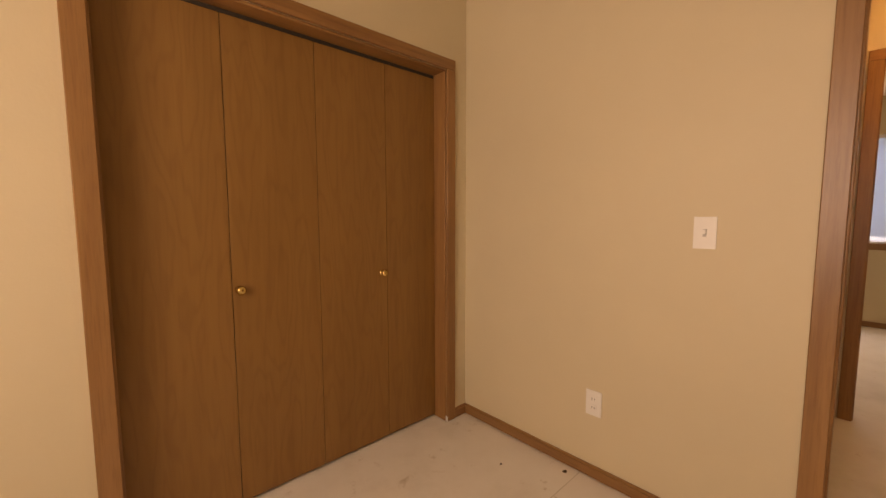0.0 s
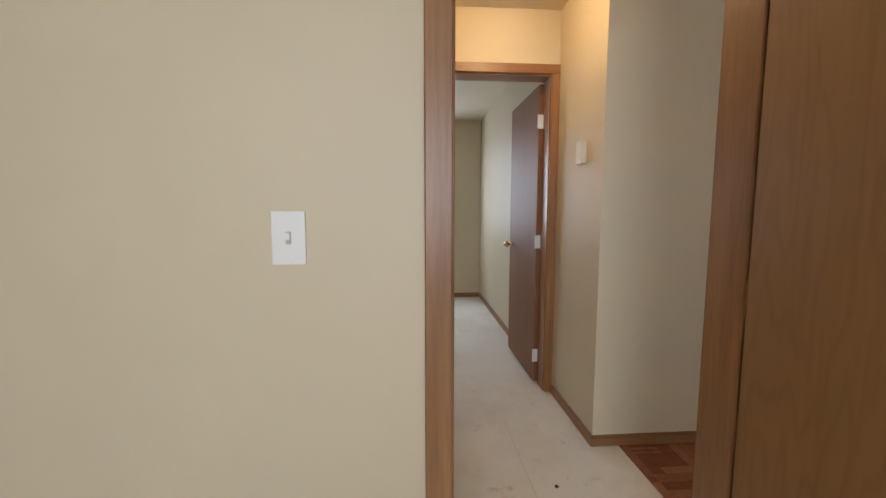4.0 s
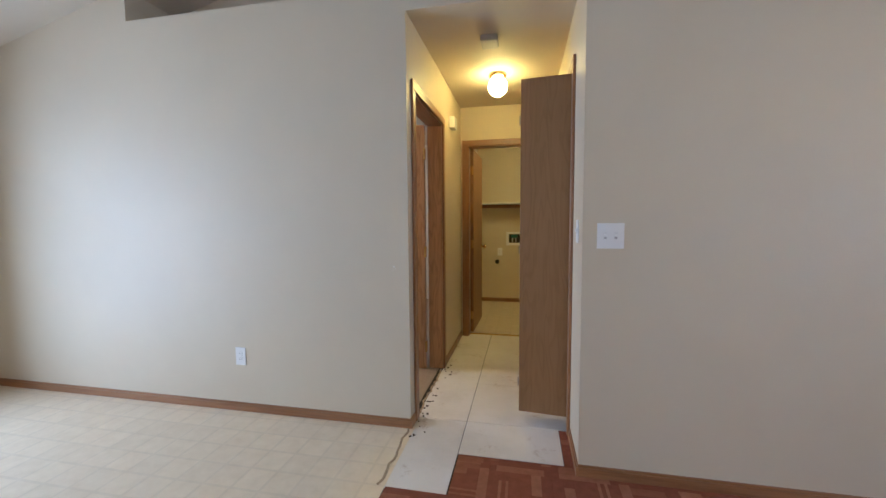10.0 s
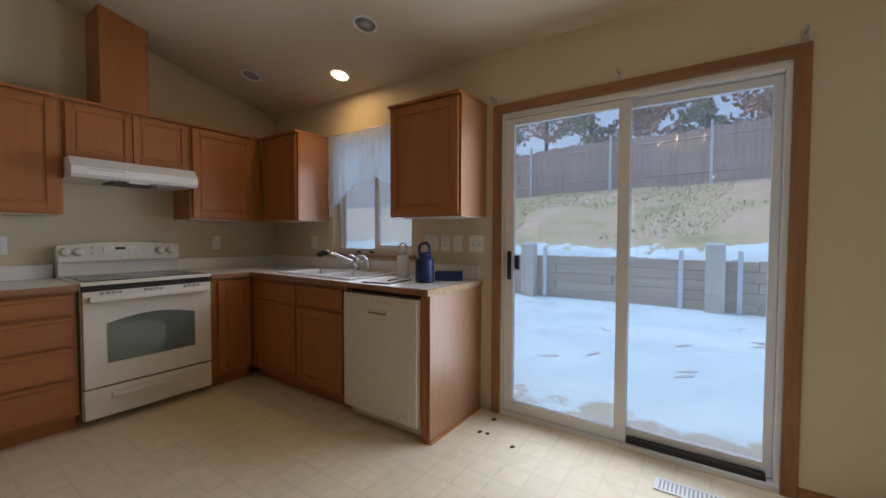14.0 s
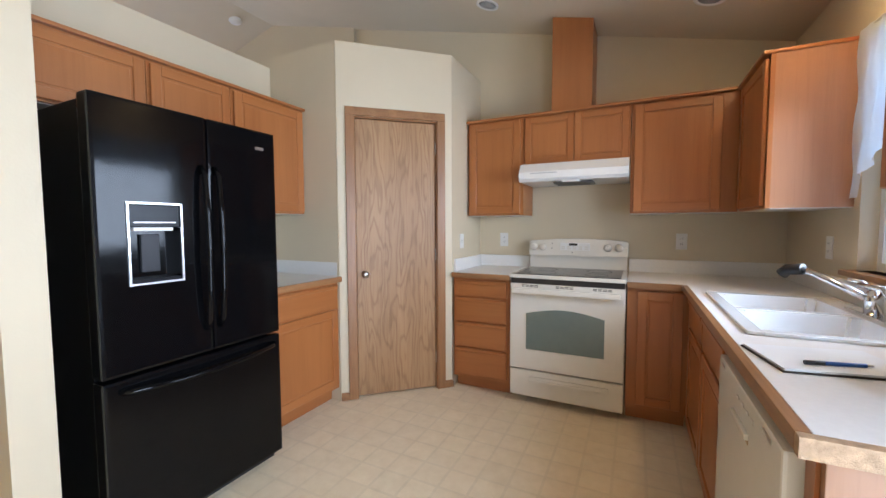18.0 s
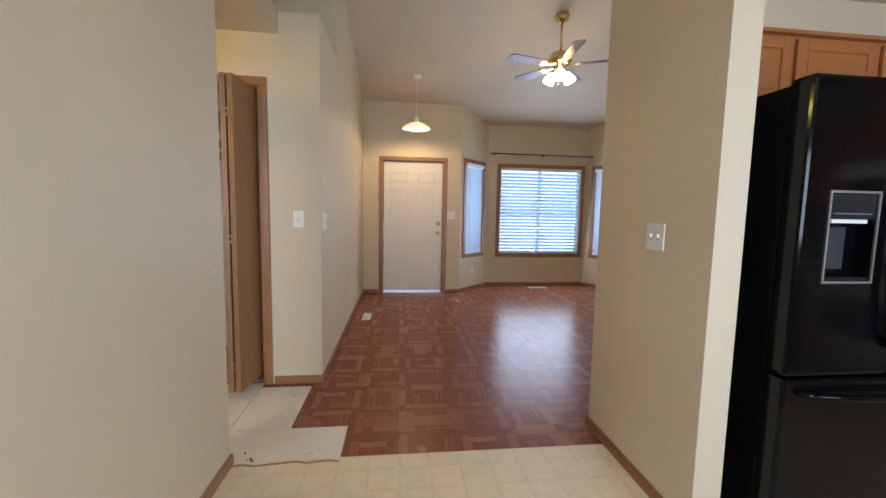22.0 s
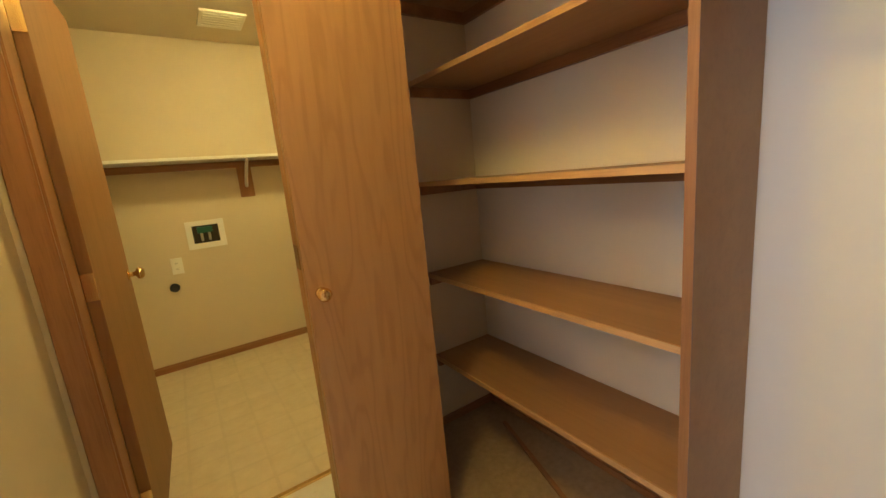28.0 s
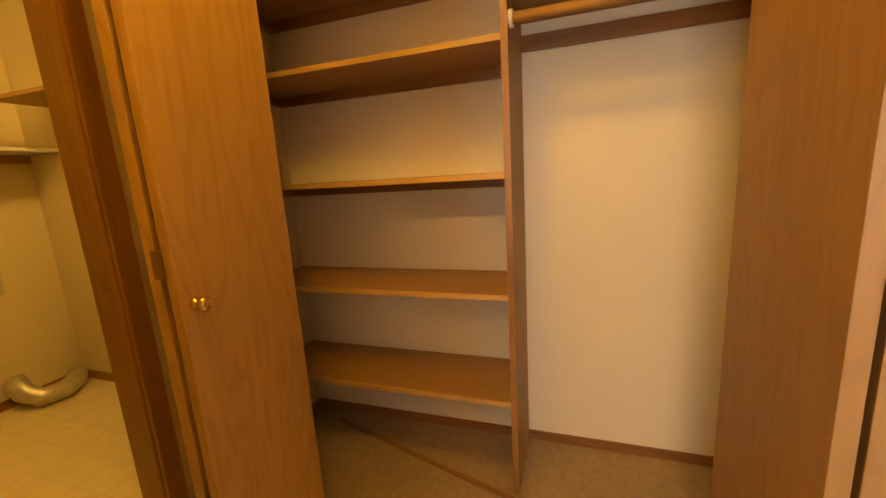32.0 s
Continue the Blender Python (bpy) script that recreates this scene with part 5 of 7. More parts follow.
for k in range(5):
    a = radians(30 + 72 * k)
    m = Matrix.Translation((FX, FY, 2.862)) @ Matrix.Rotation(a, 4, "Z") @ Matrix.Rotation(radians(11), 4, "X")
    bm = bmesh.new()
    prism(bm, [(0.20, -0.055), (0.575, -0.07), (0.615, -0.05), (0.615, 0.05), (0.575, 0.07), (0.20, 0.055), (0.18, 0.0)], -0.004, 0.004)
    bmesh.ops.transform(bm, matrix=m, verts=bm.verts)
    b = part("blade", bm, BLADE, t)
    bm = bmesh.new()
    prism(bm, [(0.09, -0.015), (0.16, -0.012), (0.20, -0.045), (0.25, -0.03), (0.235, 0.0), (0.25, 0.03), (0.20, 0.045), (0.16, 0.012), (0.09, 0.015)], -0.009, -0.004)
    bmesh.ops.transform(bm, matrix=m, verts=bm.verts)
    part("blade_arm", bm, BRASS, b, "brass blade arm")
FANGLOW = glow("fan_lamp_glass", (1.0, 0.74, 0.36), 11.0)
for k in range(3):
    a = radians(40 + 120 * k)
    c = Vector((FX + 0.085 * math.cos(a), FY + 0.085 * math.sin(a), 2.800))
    m = Matrix.Translation(c) @ Matrix.Rotation(a, 4, "Z") @ Matrix.Rotation(radians(-28), 4, "Y")
    bm = bmesh.new()
    lathe(bm, ((0.02, 0.0), (0.03, -0.02), (0.055, -0.06), (0.062, -0.095), (0.055, -0.12), (0.001, -0.125)), (0, 0, 0), 18)
    bmesh.ops.transform(bm, matrix=m, verts=bm.verts)
    part("shade", bm, FANGLOW, t, "glowing tulip glass shade")
bm = bmesh.new()
tube(bm, [(FX + 0.03, FY, 2.800), (FX + 0.03, FY, 2.570)], 0.0015, 5)
part("pull_chain", bm, BRASS, t)

# north wall bits
plate((0.533, 6.035, 1.18), (0, -1), "white double light switch near the hall", gangs=2)
plate((2.035, 6.035, 0.363), (0, -1), "white duplex outlet low on the living room wall", "outlet")
bm = bmesh.new()
lathe(bm, ((0.022, 0.0), (0.022, -0.006), (0.012, -0.012), (0.012, -0.03), (0.02, -0.034), (0.02, -0.045), (0.001, -0.048)), (2.774, 6.035, 0.935), 16, "y")
solid("door_stop", bm, WHITE, "white round bumper on the living room wall", "door stop")
plate((0.41, 6.19, 1.198), (-1, 0), "white single light switch beside the closet", gangs=1)
floor_vent(2.21, 5.86, 0.29, 0.10)
floor_vent(3.98, 3.1, 0.12, 0.31)
plate((3.62, 4.682, 1.22), (-1, 0), "white double switch beside the front door", gangs=2)
q = Vector(BAY[1]) + bd * 0.42
plate((q.x, q.y, 0.33), tuple(bn), "white outlet under the angled bay window", "outlet")
q = Vector(BAY[3]) + sd * 0.50
plate((q.x, q.y, 0.33), tuple(sn), "white outlet under the angled bay window", "outlet")
bm = bmesh.new()
tube(bm, [(3.50, 1.735, 0.05), (3.47, 1.76, 0.10), (3.475, 1.765, 0.02), (3.40, 1.79, 0.006), (3.30, 1.80, 0.006)], 0.004, 6)
solid("cable_stub", bm, BLACKM, "short black cable coming out of the bay corner", "cable")
plate((-0.815, 4.34, 1.175), (0, 1), "white double light switch on the fridge wing wall", gangs=2)
t = thing("ceiling_vent", (0.40, 6.46, ceil_z(0.40)), "white slatted return air vent on the sloped ceiling", "air vent")
VM = Matrix.Translation((0.40, 6.47, ceil_z(0.40) - 0.002)) @ Matrix.Rotation(math.atan(-0.24), 4, "Y")
bm = boxes((-0.30, 0.30, -0.17, -0.14, -0.012, 0.0), (-0.30, 0.30, 0.14, 0.17, -0.012, 0.0), (-0.30, -0.27, -0.14, 0.14, -0.012, 0.0), (0.27, 0.30, -0.14, 0.14, -0.012, 0.0))
bmesh.ops.transform(bm, matrix=VM, verts=bm.verts)
part("frame", bm, WHITE, t)
bm = boxes((-0.27, 0.27, -0.14, 0.14, -0.002, 0.0))
bmesh.ops.transform(bm, matrix=VM, verts=bm.verts)
part("backing", bm, DARK, t)
for i in range(11):
    bm = boxes((-0.27, 0.27, -0.132 + i * 0.0255, -0.120 + i * 0.0255, -0.010, -0.004))
    bmesh.ops.transform(bm, matrix=VM, verts=bm.verts)
    part("slat", bm, plain("vent_slat_grey", (0.42, 0.42, 0.42)) if i == 0 else bpy.data.materials["vent_slat_grey"], t)
t = thing("smoke_detector", (1.05, 1.85, ceil_z(1.05)), "round white smoke detector on the vaulted ceiling", "smoke detector")
bm = bmesh.new()
lathe(bm, ((0.06, 0.02), (0.065, -0.02), (0.05, -0.035), (0.001, -0.037)), (1.05, 1.85, ceil_z(1.05)), 20)
part("case", bm, WHITE, t)


# ---- kitchen ----
UP, DN = (0, 1), (0, -1)
EAST, WEST = (1, 0), (-1, 0)
Y_W = 1.467
cabinet("base_cabinet", "maple four-drawer base cabinet beside the stove", (-1.703, 2.075), WEST, UP, 0.452, 0.60, 0.0, 0.875,
        drawers=((0.02, 0.43, 0.735, 0.855), (0.02, 0.43, 0.545, 0.72), (0.02, 0.43, 0.345, 0.53), (0.02, 0.43, 0.125, 0.33)), toe=0.1)
cabinet("base_cabinet", "maple base cabinet with one panel door by the stove", (-2.925, 2.075), WEST, UP, 0.34, 0.60, 0.0, 0.875,
        doors=((0.06, 0.31, 0.125, 0.855),), toe=0.1)
cabinet("sink_base_cabinet", "dark maple sink base cabinet with two doors", (-3.268, 2.08), UP, EAST, 1.185, 0.598, 0.0, 0.875,
        doors=((0.13, 0.62, 0.125, 0.68), (0.64, 1.15, 0.125, 0.68)), drawers=((0.13, 0.62, 0.70, 0.85), (0.64, 1.15, 0.70, 0.85)), toe=0.1, body_top=0.73)
t = thing("counter_end_panel", (-3.55, 3.96, 0.0), "pale maple veneer end panel of the counter", "end panel")
part("panel", boxes((-3.868, -3.262, 3.948, 3.966, 0.0, 0.875), bevel=0.002), PALEWOOD, t)
part("face_stile", boxes((-3.285, -3.255, 3.905, 3.947, 0.0, 0.875)), CAB, t)
part("shoe_mould", boxes((-3.86, -3.262, 3.9665, 3.976, 0.0, 0.02)), CABX, t)

# dishwasher
t = thing("dishwasher", (-3.55, 3.58, 0.0), "bisque dishwasher front under the counter", "dishwasher")
part("door", boxes((-3.30, -3.225, 3.275, 3.895, 0.085, 0.845), bevel=0.008), APPL, t)
part("body", boxes((-3.85, -3.302, 3.272, 3.90, 0.09, 0.86)), DARK, t)
part("kick_plate", boxes((-3.33, -3.30, 3.275, 3.895, 0.01, 0.08)), APPL, t)
part("handle", boxes((-3.225, -3.215, 3.50, 3.66, 0.742, 0.757), bevel=0.004), APPL, t)
# flat dark strip that paints the shade in the handle's pocket
part("handle_recess", boxes((-3.225, -3.2237, 3.505, 3.655, 0.729, 0.7415)), DULLBRASS, t, "dark flat strip painted as the shaded pocket under the handle")
for y, z in ((3.34, 0.825), (3.80, 0.825), (3.80, 0.14)):
    part("badge", boxes((-3.225, -3.2235, y - 0.03, y + 0.03, z - 0.005, z + 0.005)), NICKEL, t, "small grey bar of writing")
for k in range(4):
    part("button_mark", boxes((-3.225, -3.2237, 3.53 + 0.05 * k, 3.55 + 0.05 * k, 0.80, 0.808)), NICKEL, t)

# worktop with a cut-out for the sink, oak front edge
t = thing("worktop", (-3.5, 2.5, 0.875), "white laminate worktop with an oak front edge", "worktop")
part("top", boxes((-2.162, -1.692, Y_W, 2.095, 0.876, 0.912)), LAMINATE, t)
part("front_edge", boxes((-2.162, -1.702, 2.0955, 2.118, 0.876, 0.912), bevel=0.003), TRIMX, t, "oak edge strip")
part("top", boxes((-3.868, -2.924, Y_W, 2.095, 0.876, 0.912)), LAMINATE, t)
for row in ((-3.868, -3.248, 2.0952, 2.40), (-3.868, -3.248, 3.24, 3.955), (-3.34, -3.248, 2.40, 3.24), (-3.868, -3.80, 2.40, 3.24)):
    part("top", boxes((*row, 0.876, 0.912)), LAMINATE, t)
part("front_edge", boxes((-3.222, -2.924, 2.0955, 2.118, 0.876, 0.912), bevel=0.003), TRIMX, t, "oak edge strip")
part("front_edge", boxes((-3.2475, -3.222, 2.1185, 3.955, 0.876, 0.912), bevel=0.003), TRIMY, t, "oak edge strip")
part("end_edge", boxes((-3.868, -3.222, 3.9555, 3.978, 0.874, 0.912), bevel=0.002), RAWEDGE, t, "chipped raw particle board end edge")
part("backsplash", boxes((-2.162, -1.702, Y_W + 0.0005, Y_W + 0.02, 0.913, 1.01), bevel=0.004), LAMINATE, t)
part("backsplash", boxes((-3.85, -2.924, Y_W + 0.0005, Y_W + 0.02, 0.913, 1.01), bevel=0.004), LAMINATE, t)
part("backsplash", boxes((-3.8695, -3.85, Y_W + 0.0005, 3.955, 0.913, 1.01), bevel=0.004), LAMINATE, t)
part("backsplash", boxes((-1.7095, -1.6905, Y_W + 0.021, 2.05, 0.913, 1.01), bevel=0.004), LAMINATE, t)

# double-bowl sink
t = thing("kitchen_sink", (-3.57, 2.82, 0.91), "white double-bowl drop-in kitchen sink", "sink")
bm = bmesh.new()
for r in ((-3.345, -3.30, 2.39, 3.25), (-3.81, -3.72, 2.39, 3.25), (-3.72, -3.345, 2.39, 2.43), (-3.72, -3.345, 3.21, 3.25), (-3.72, -3.345, 2.80, 2.84)):
    box(bm, r[0], r[1], r[2], r[3], 0.9125, 0.924)
soft_edges(bm, 0.004)
ENAMEL = plain("white_sink_enamel", (0.80, 0.82, 0.84), 0.18, var=0.02, coat=0.4)
part("rim", bm, ENAMEL, t)
for y0, y1 in ((2.43, 2.80), (2.84, 3.21)):
    bm = bmesh.new()
    b0 = [bm.verts.new(p) for p in ((-3.72, y0, 0.92), (-3.345, y0, 0.92), (-3.345, y1, 0.92), (-3.72, y1, 0.92))]
    b1 = [bm.verts.new(p) for p in ((-3.69, y0 + 0.03, 0.75), (-3.375, y0 + 0.03, 0.75), (-3.375, y1 - 0.03, 0.75), (-3.69, y1 - 0.03, 0.75))]
    for i in range(4):
        bm.faces.new((b0[i], b0[(i + 1) % 4], b1[(i + 1) % 4], b1[i]))
    bm.faces.new(b1)
    bmesh.ops.bevel(bm, geom=[e for e in bm.edges if len(e.link_faces) == 2], offset=0.03, segments=4, affect="EDGES")
    bmesh.ops.solidify(bm, geom=bm.faces[:], thickness=0.004)
    part("bowl", bm, ENAMEL, t)
    bm = bmesh.new()
    lathe(bm, ((0.04, 0.756), (0.03, 0.758), (0.001, 0.755)), (-3.53, (y0 + y1) / 2, 0), 16)
    part("drain", bm, CHROME, t)
t = thing("kitchen_faucet", (-3.765, 2.80, 0.924), "chrome faucet with a dark pull-out spray head", "faucet")
part("base_plate", boxes((-3.79, -3.74, 2.66, 2.98, 0.9245, 0.934), bevel=0.004), CHROME, t)
bm = bmesh.new()
lathe(bm, ((0.026, 0.934), (0.024, 0.99), (0.02, 1.02), (0.001, 1.03)), (-3.765, 2.82, 0), 16)
part("body", bm, CHROME, t)
bm = bmesh.new()
tube(bm, [(-3.76, 2.81, 0.985), (-3.71, 2.76, 1.02), (-3.64, 2.68, 1.065), (-3.60, 2.64, 1.08)], 0.014, 10)
part("spout", bm, CHROME, t)
bm = bmesh.new()
tube(bm, [(-3.61, 2.65, 1.08), (-3.57, 2.605, 1.072), (-3.555, 2.59, 1.05)], 0.024, 12)
part("spray_head", bm, BLACKM, t, "black spray head")
bm = bmesh.new()
tube(bm, [(-3.765, 2.82, 1.02), (-3.74, 2.80, 1.05), (-3.70, 2.79, 1.06)], 0.008, 8)
part("lever", bm, CHROME, t)
t = thing("side_sprayer", (-3.765, 2.95, 0.924), "chrome curved side spout beside the faucet", "side spout")
bm = bmesh.new()
tube(bm, [(-3.765, 2.97, 0.934), (-3.76, 2.965, 0.99), (-3.74, 2.94, 1.045), (-3.70, 2.88, 1.05)], 0.011, 10)
part("spout", bm, CHROME, t)

# stove
SX0, SX1 = -2.918, -2.166
t = thing("stove", (-2.54, 1.8, 0.0), "bisque freestanding electric range with a glass cooktop", "stove")
part("body", boxes((SX0, SX1, Y_W + 0.02, 2.085, 0.05, 0.90), bevel=0.004), APPL, t)
part("cooktop_frame", boxes((SX0 - 0.003, SX1 + 0.003, Y_W + 0.07, 2.125, 0.9005, 0.925), bevel=0.006), APPL, t)
part("cooktop_glass", boxes((SX0 + 0.03, SX1 - 0.03, Y_W + 0.12, 2.095, 0.9255, 0.929)), COOKTOP, t, "black ceramic glass cooktop")
for cx, cy, r in ((-2.73, 1.74, 0.09), (-2.36, 1.74, 0.075), (-2.73, 1.97, 0.075), (-2.36, 1.97, 0.10)):
    bm = bmesh.new()
    lathe(bm, ((r, 0.9292), (r, 0.9296), (r - 0.004, 0.9296), (r - 0.004, 0.9292)), (cx, cy, 0), 36, caps=False)
    part("burner_ring", bm, plain("burner_ring_grey", (0.035, 0.035, 0.036), 0.2, spec=0.3) if (cx, cy) == (-2.73, 1.74) else bpy.data.materials["burner_ring_grey"], t)
# back guard: a plain riser below a leaning control panel with an arched top
part("backguard_riser", boxes((SX0 + 0.006, SX1 - 0.006, Y_W + 0.025, Y_W + 0.092, 0.9255, 1.03), bevel=0.004), APPL, t)
bm = bmesh.new()
prof = [(SX0, 1.022), (SX1, 1.022)] + [(SX1 - (SX1 - SX0) * i / 12, 1.142 + 0.022 * math.sin(math.pi * i / 12)) for i in range(13)]
va = [bm.verts.new((x, Y_W + 0.025, z)) for x, z in prof]
vb = [bm.verts.new((x, Y_W + 0.122 - 0.22 * (z - 1.022), z)) for x, z in prof]
bm.faces.new(va)
bm.faces.new(vb[::-1])
for i in range(len(prof)):
    j = (i + 1) % len(prof)
    bm.faces.new((va[i], va[j], vb[j], vb[i]))
bmesh.ops.recalc_face_normals(bm, faces=bm.faces)
bmesh.ops.bevel(bm, geom=[e for e in bm.edges if e.calc_face_angle(0.0) > 0.6], offset=0.007, segments=3, affect="EDGES")
bg = part("control_panel", bm, APPL, t)


def guard_y(z):
    """The face of the leaning control panel."""
    return Y_W + 0.122 - 0.22 * (z - 1.022)


for x in (-2.207, -2.279, -2.775, -2.854):
    bm = bmesh.new()
    lathe(bm, ((0.031, -0.004), (0.030, 0.006), (0.025, 0.010), (0.023, 0.024), (0.018, 0.028), (0.001, 0.028)), (x, guard_y(1.095), 1.095), 22, "y")
    k = part("knob", bm, APPL, bg, "white control knob")
    part("pointer", boxes((x - 0.002, x + 0.002, guard_y(1.095) + 0.0278, guard_y(1.095) + 0.0295, 1.095, 1.116)), NICKEL, k)
part("keypad", boxes((-2.645, -2.42, guard_y(1.13), guard_y(1.075) + 0.001, 1.068, 1.130), bevel=0.003), WHITE, bg, "pale keypad plate")
part("clock_display", boxes((-2.552, -2.488, guard_y(1.12), guard_y(1.075) + 0.0022, 1.108, 1.126)), BLACKM, bg)
for k in range(5):
    for z in (1.078, 1.094):
        part("button", boxes((-2.632 + k * 0.044, -2.606 + k * 0.044, guard_y(1.12), guard_y(1.075) + 0.002, z, z + 0.009)), APPL, bg)
for x, z in ((-2.354, 1.125), (-2.354, 1.085), (-2.516, 1.052)):
    part("indicator", boxes((x - 0.0035, x + 0.0035, guard_y(z) - 0.002, guard_y(z) + 0.0012, z - 0.0035, z + 0.0035)), BLACKM, bg, "small dark dot")
dr = part("oven_door", boxes((SX0 + 0.004, SX1 - 0.004, 2.088, 2.125, 0.255, 0.862), bevel=0.006), APPL, t)
bm = bmesh.new()
w0, w1 = SX0 + 0.12, SX1 - 0.12
prof = [(w0, 0.40), (w1, 0.40)] + [(w1 - (w1 - w0) * i / 10, 0.655 + 0.04 * math.sin(math.pi * i / 10)) for i in range(11)]
va = [bm.verts.new((x, 2.1255, z)) for x, z in prof]
vb = [bm.verts.new((x, 2.1285, z)) for x, z in prof]
bm.faces.new(vb[::-1])
bm.faces.new(va)
for i in range(len(prof)):
    j = (i + 1) % len(prof)
    bm.faces.new((va[i], va[j], vb[j], vb[i]))
bmesh.ops.recalc_face_normals(bm, faces=bm.faces)
part("oven_window", bm, OVENGLASS, dr, "dark oven window with an arched top")
part("handle", boxes((SX0 + 0.03, SX1 - 0.03, 2.145, 2.17, 0.80, 0.835), (SX0 + 0.03, SX0 + 0.07, 2.1255, 2.145, 0.802, 0.833), (SX1 - 0.07, SX1 - 0.03, 2.1255, 2.145, 0.802, 0.833), bevel=0.007), APPL, dr)
for x0, x1 in ((SX0 + 0.08, SX0 + 0.2), (-2.60, -2.48), (SX1 - 0.2, SX1 - 0.08)):
    for k in range(4):
        a = x0 + k * (x1 - x0) / 4
        part("vent_slot", boxes((a, a + (x1 - x0) / 4 - 0.006, 2.1252, 2.1265, 0.851, 0.8555), (a, a + (x1 - x0) / 4 - 0.006, 2.1252, 2.1265, 0.842, 0.8465)), DARK, dr)
part("gap_shadow", boxes((SX0 + 0.004, SX1 - 0.004, 2.06, 2.10, 0.245, 0.2545)), DARK, t, "dark gap above the drawer")
part("gap_shadow", boxes((SX0 + 0.006, SX1 - 0.006, 2.086, 2.112, 0.8635, 0.899)), DARK, t, "dark gap under the cooktop")
dw = part("storage_drawer", boxes((SX0 + 0.004, SX1 - 0.004, 2.088, 2.118, 0.055, 0.244), bevel=0.006), APPL, t)
part("drawer_pull", boxes((SX0 + 0.09, SX1 - 0.14, 2.1185, 2.130, 0.176, 0.205), bevel=0.005), APPL, dw)
bm = bmesh.new()
prism(bm, [(-2.78, 2.1185), (-2.30, 2.1185), (-2.34, 2.132), (-2.54, 2.138), (-2.74, 2.132)], 0.165, 0.185)
part("drawer_pull", bm, APPL, dw)

# uppers on the stove wall
Y_U = 1.778
cabinet("wall_cabinet", "maple wall cabinet with one panel door", (-1.703, Y_U), WEST, UP, 0.465, 0.31, 1.352, 2.105, doors=((0.02, 0.44, 1.365, 2.09),), crown=True)
cabinet("hood_cabinet", "short maple wall cabinet with two doors above the range hood", (-2.17, Y_U), WEST, UP, 0.75, 0.31, 1.728, 2.105,
        doors=((0.012, 0.372, 1.738, 2.09), (0.378, 0.738, 1.738, 2.09)), rail=0.045, crown=True)
cabinet("wall_cabinet", "wide maple wall cabinet with one panel door", (-2.922, Y_U), WEST, UP, 0.616, 0.31, 1.352, 2.105, doors=((0.02, 0.52, 1.365, 2.09),), crown=True)
cabinet("wall_cabinet", "maple wall cabinet beside the kitchen window", (-3.54, Y_U + 0.02), UP, EAST, 0.55, 0.328, 1.352, 2.105, doors=((0.03, 0.53, 1.365, 2.09),), crown=True, sides=SIDEVENEER)
cabinet("wall_cabinet", "dark maple wall cabinet between window and patio door", (-3.54, 3.41), UP, EAST, 0.59, 0.328, 1.348, 2.105, doors=((0.015, 0.575, 1.36, 2.09),), crown=True, sides=SIDEVENEER)
t = thing("hood_chase", (-2.515, 1.62, 2.12), "maple duct chase box from cabinet to ceiling", "duct chase")
for pn_, x0, x1, y0, y1 in (("front_panel", -2.66, -2.375, Y_U - 0.024, Y_U - 0.005), ("side_panel", -2.66, -2.642, Y_W + 0.001, Y_U - 0.0245), ("side_panel", -2.393, -2.375, Y_W + 0.001, Y_U - 0.0245)):
    bm = bmesh.new()
    box(bm, x0, x1, y0, y1, 2.1235, 0, lambda x: ceil_z(x) - 0.002)
    part(pn_, bm, CAB, t)
t = thing("range_hood", (-2.545, 1.7, 1.60), "white under-cabinet range hood", "range hood")
bm = bmesh.new()
va = [(Y_W + 0.003, 1.592), (1.925, 1.592), (1.948, 1.612), (1.948, 1.66), (1.89, 1.726), (Y_W + 0.003, 1.726)]
L = [bm.verts.new((-2.915, y, z)) for y, z in va]
R = [bm.verts.new((-2.175, y, z)) for y, z in va]
bm.faces.new(L[::-1])
bm.faces.new(R)
for i in range(len(va)):
    j = (i + 1) % len(va)
    bm.faces.new((L[i], L[j], R[j], R[i]))
bmesh.ops.recalc_face_normals(bm, faces=bm.faces)
part("canopy", bm, WHITE, t)
part("filter", boxes((-2.68, -2.41, 1.62, 1.86, 1.580, 1.5915)), plain("hood_filter_grey", (0.12, 0.12, 0.12), 0.5, 0.5), t, "dark mesh filter")
part("lamp_lens", boxes((-2.60, -2.48, 1.87, 1.92, 1.582, 1.5915)), WHITE, t)
part("label_bar", boxes((-2.45, -2.26, 1.9485, 1.9495, 1.645, 1.653)), plain("label_grey", (0.5, 0.5, 0.5)), t, "grey bar of writing")

# kitchen window, sill, curtain
t = thing("window_5", (-3.93, 2.87, 1.06), "white vinyl sliding kitchen window", "window", kind="structure")
part("window_frame", boxes((-4.0, -3.935, 2.40, 2.44, 1.06, 2.09), (-4.0, -3.935, 3.30, 3.34, 1.06, 2.09), (-4.0, -3.935, 2.44, 3.30, 1.06, 1.10), (-4.0, -3.935, 2.44, 3.30, 2.05, 2.09)), VINYL, t)
part("sash", boxes((-3.985, -3.955, 2.85, 2.895, 1.10, 2.05), (-3.985, -3.955, 2.895, 3.30, 1.10, 1.135), (-3.985, -3.955, 2.895, 3.30, 2.015, 2.05), (-3.985, -3.955, 3.265, 3.30, 1.135, 2.015), (-3.972, -3.957, 2.44, 2.47, 1.10, 2.05)), VINYL, t)
p = part("pane", boxes((-3.975, -3.971, 2.44, 3.30, 1.10, 2.05)), HAZYGLASS, t)
p.visible_shadow = False
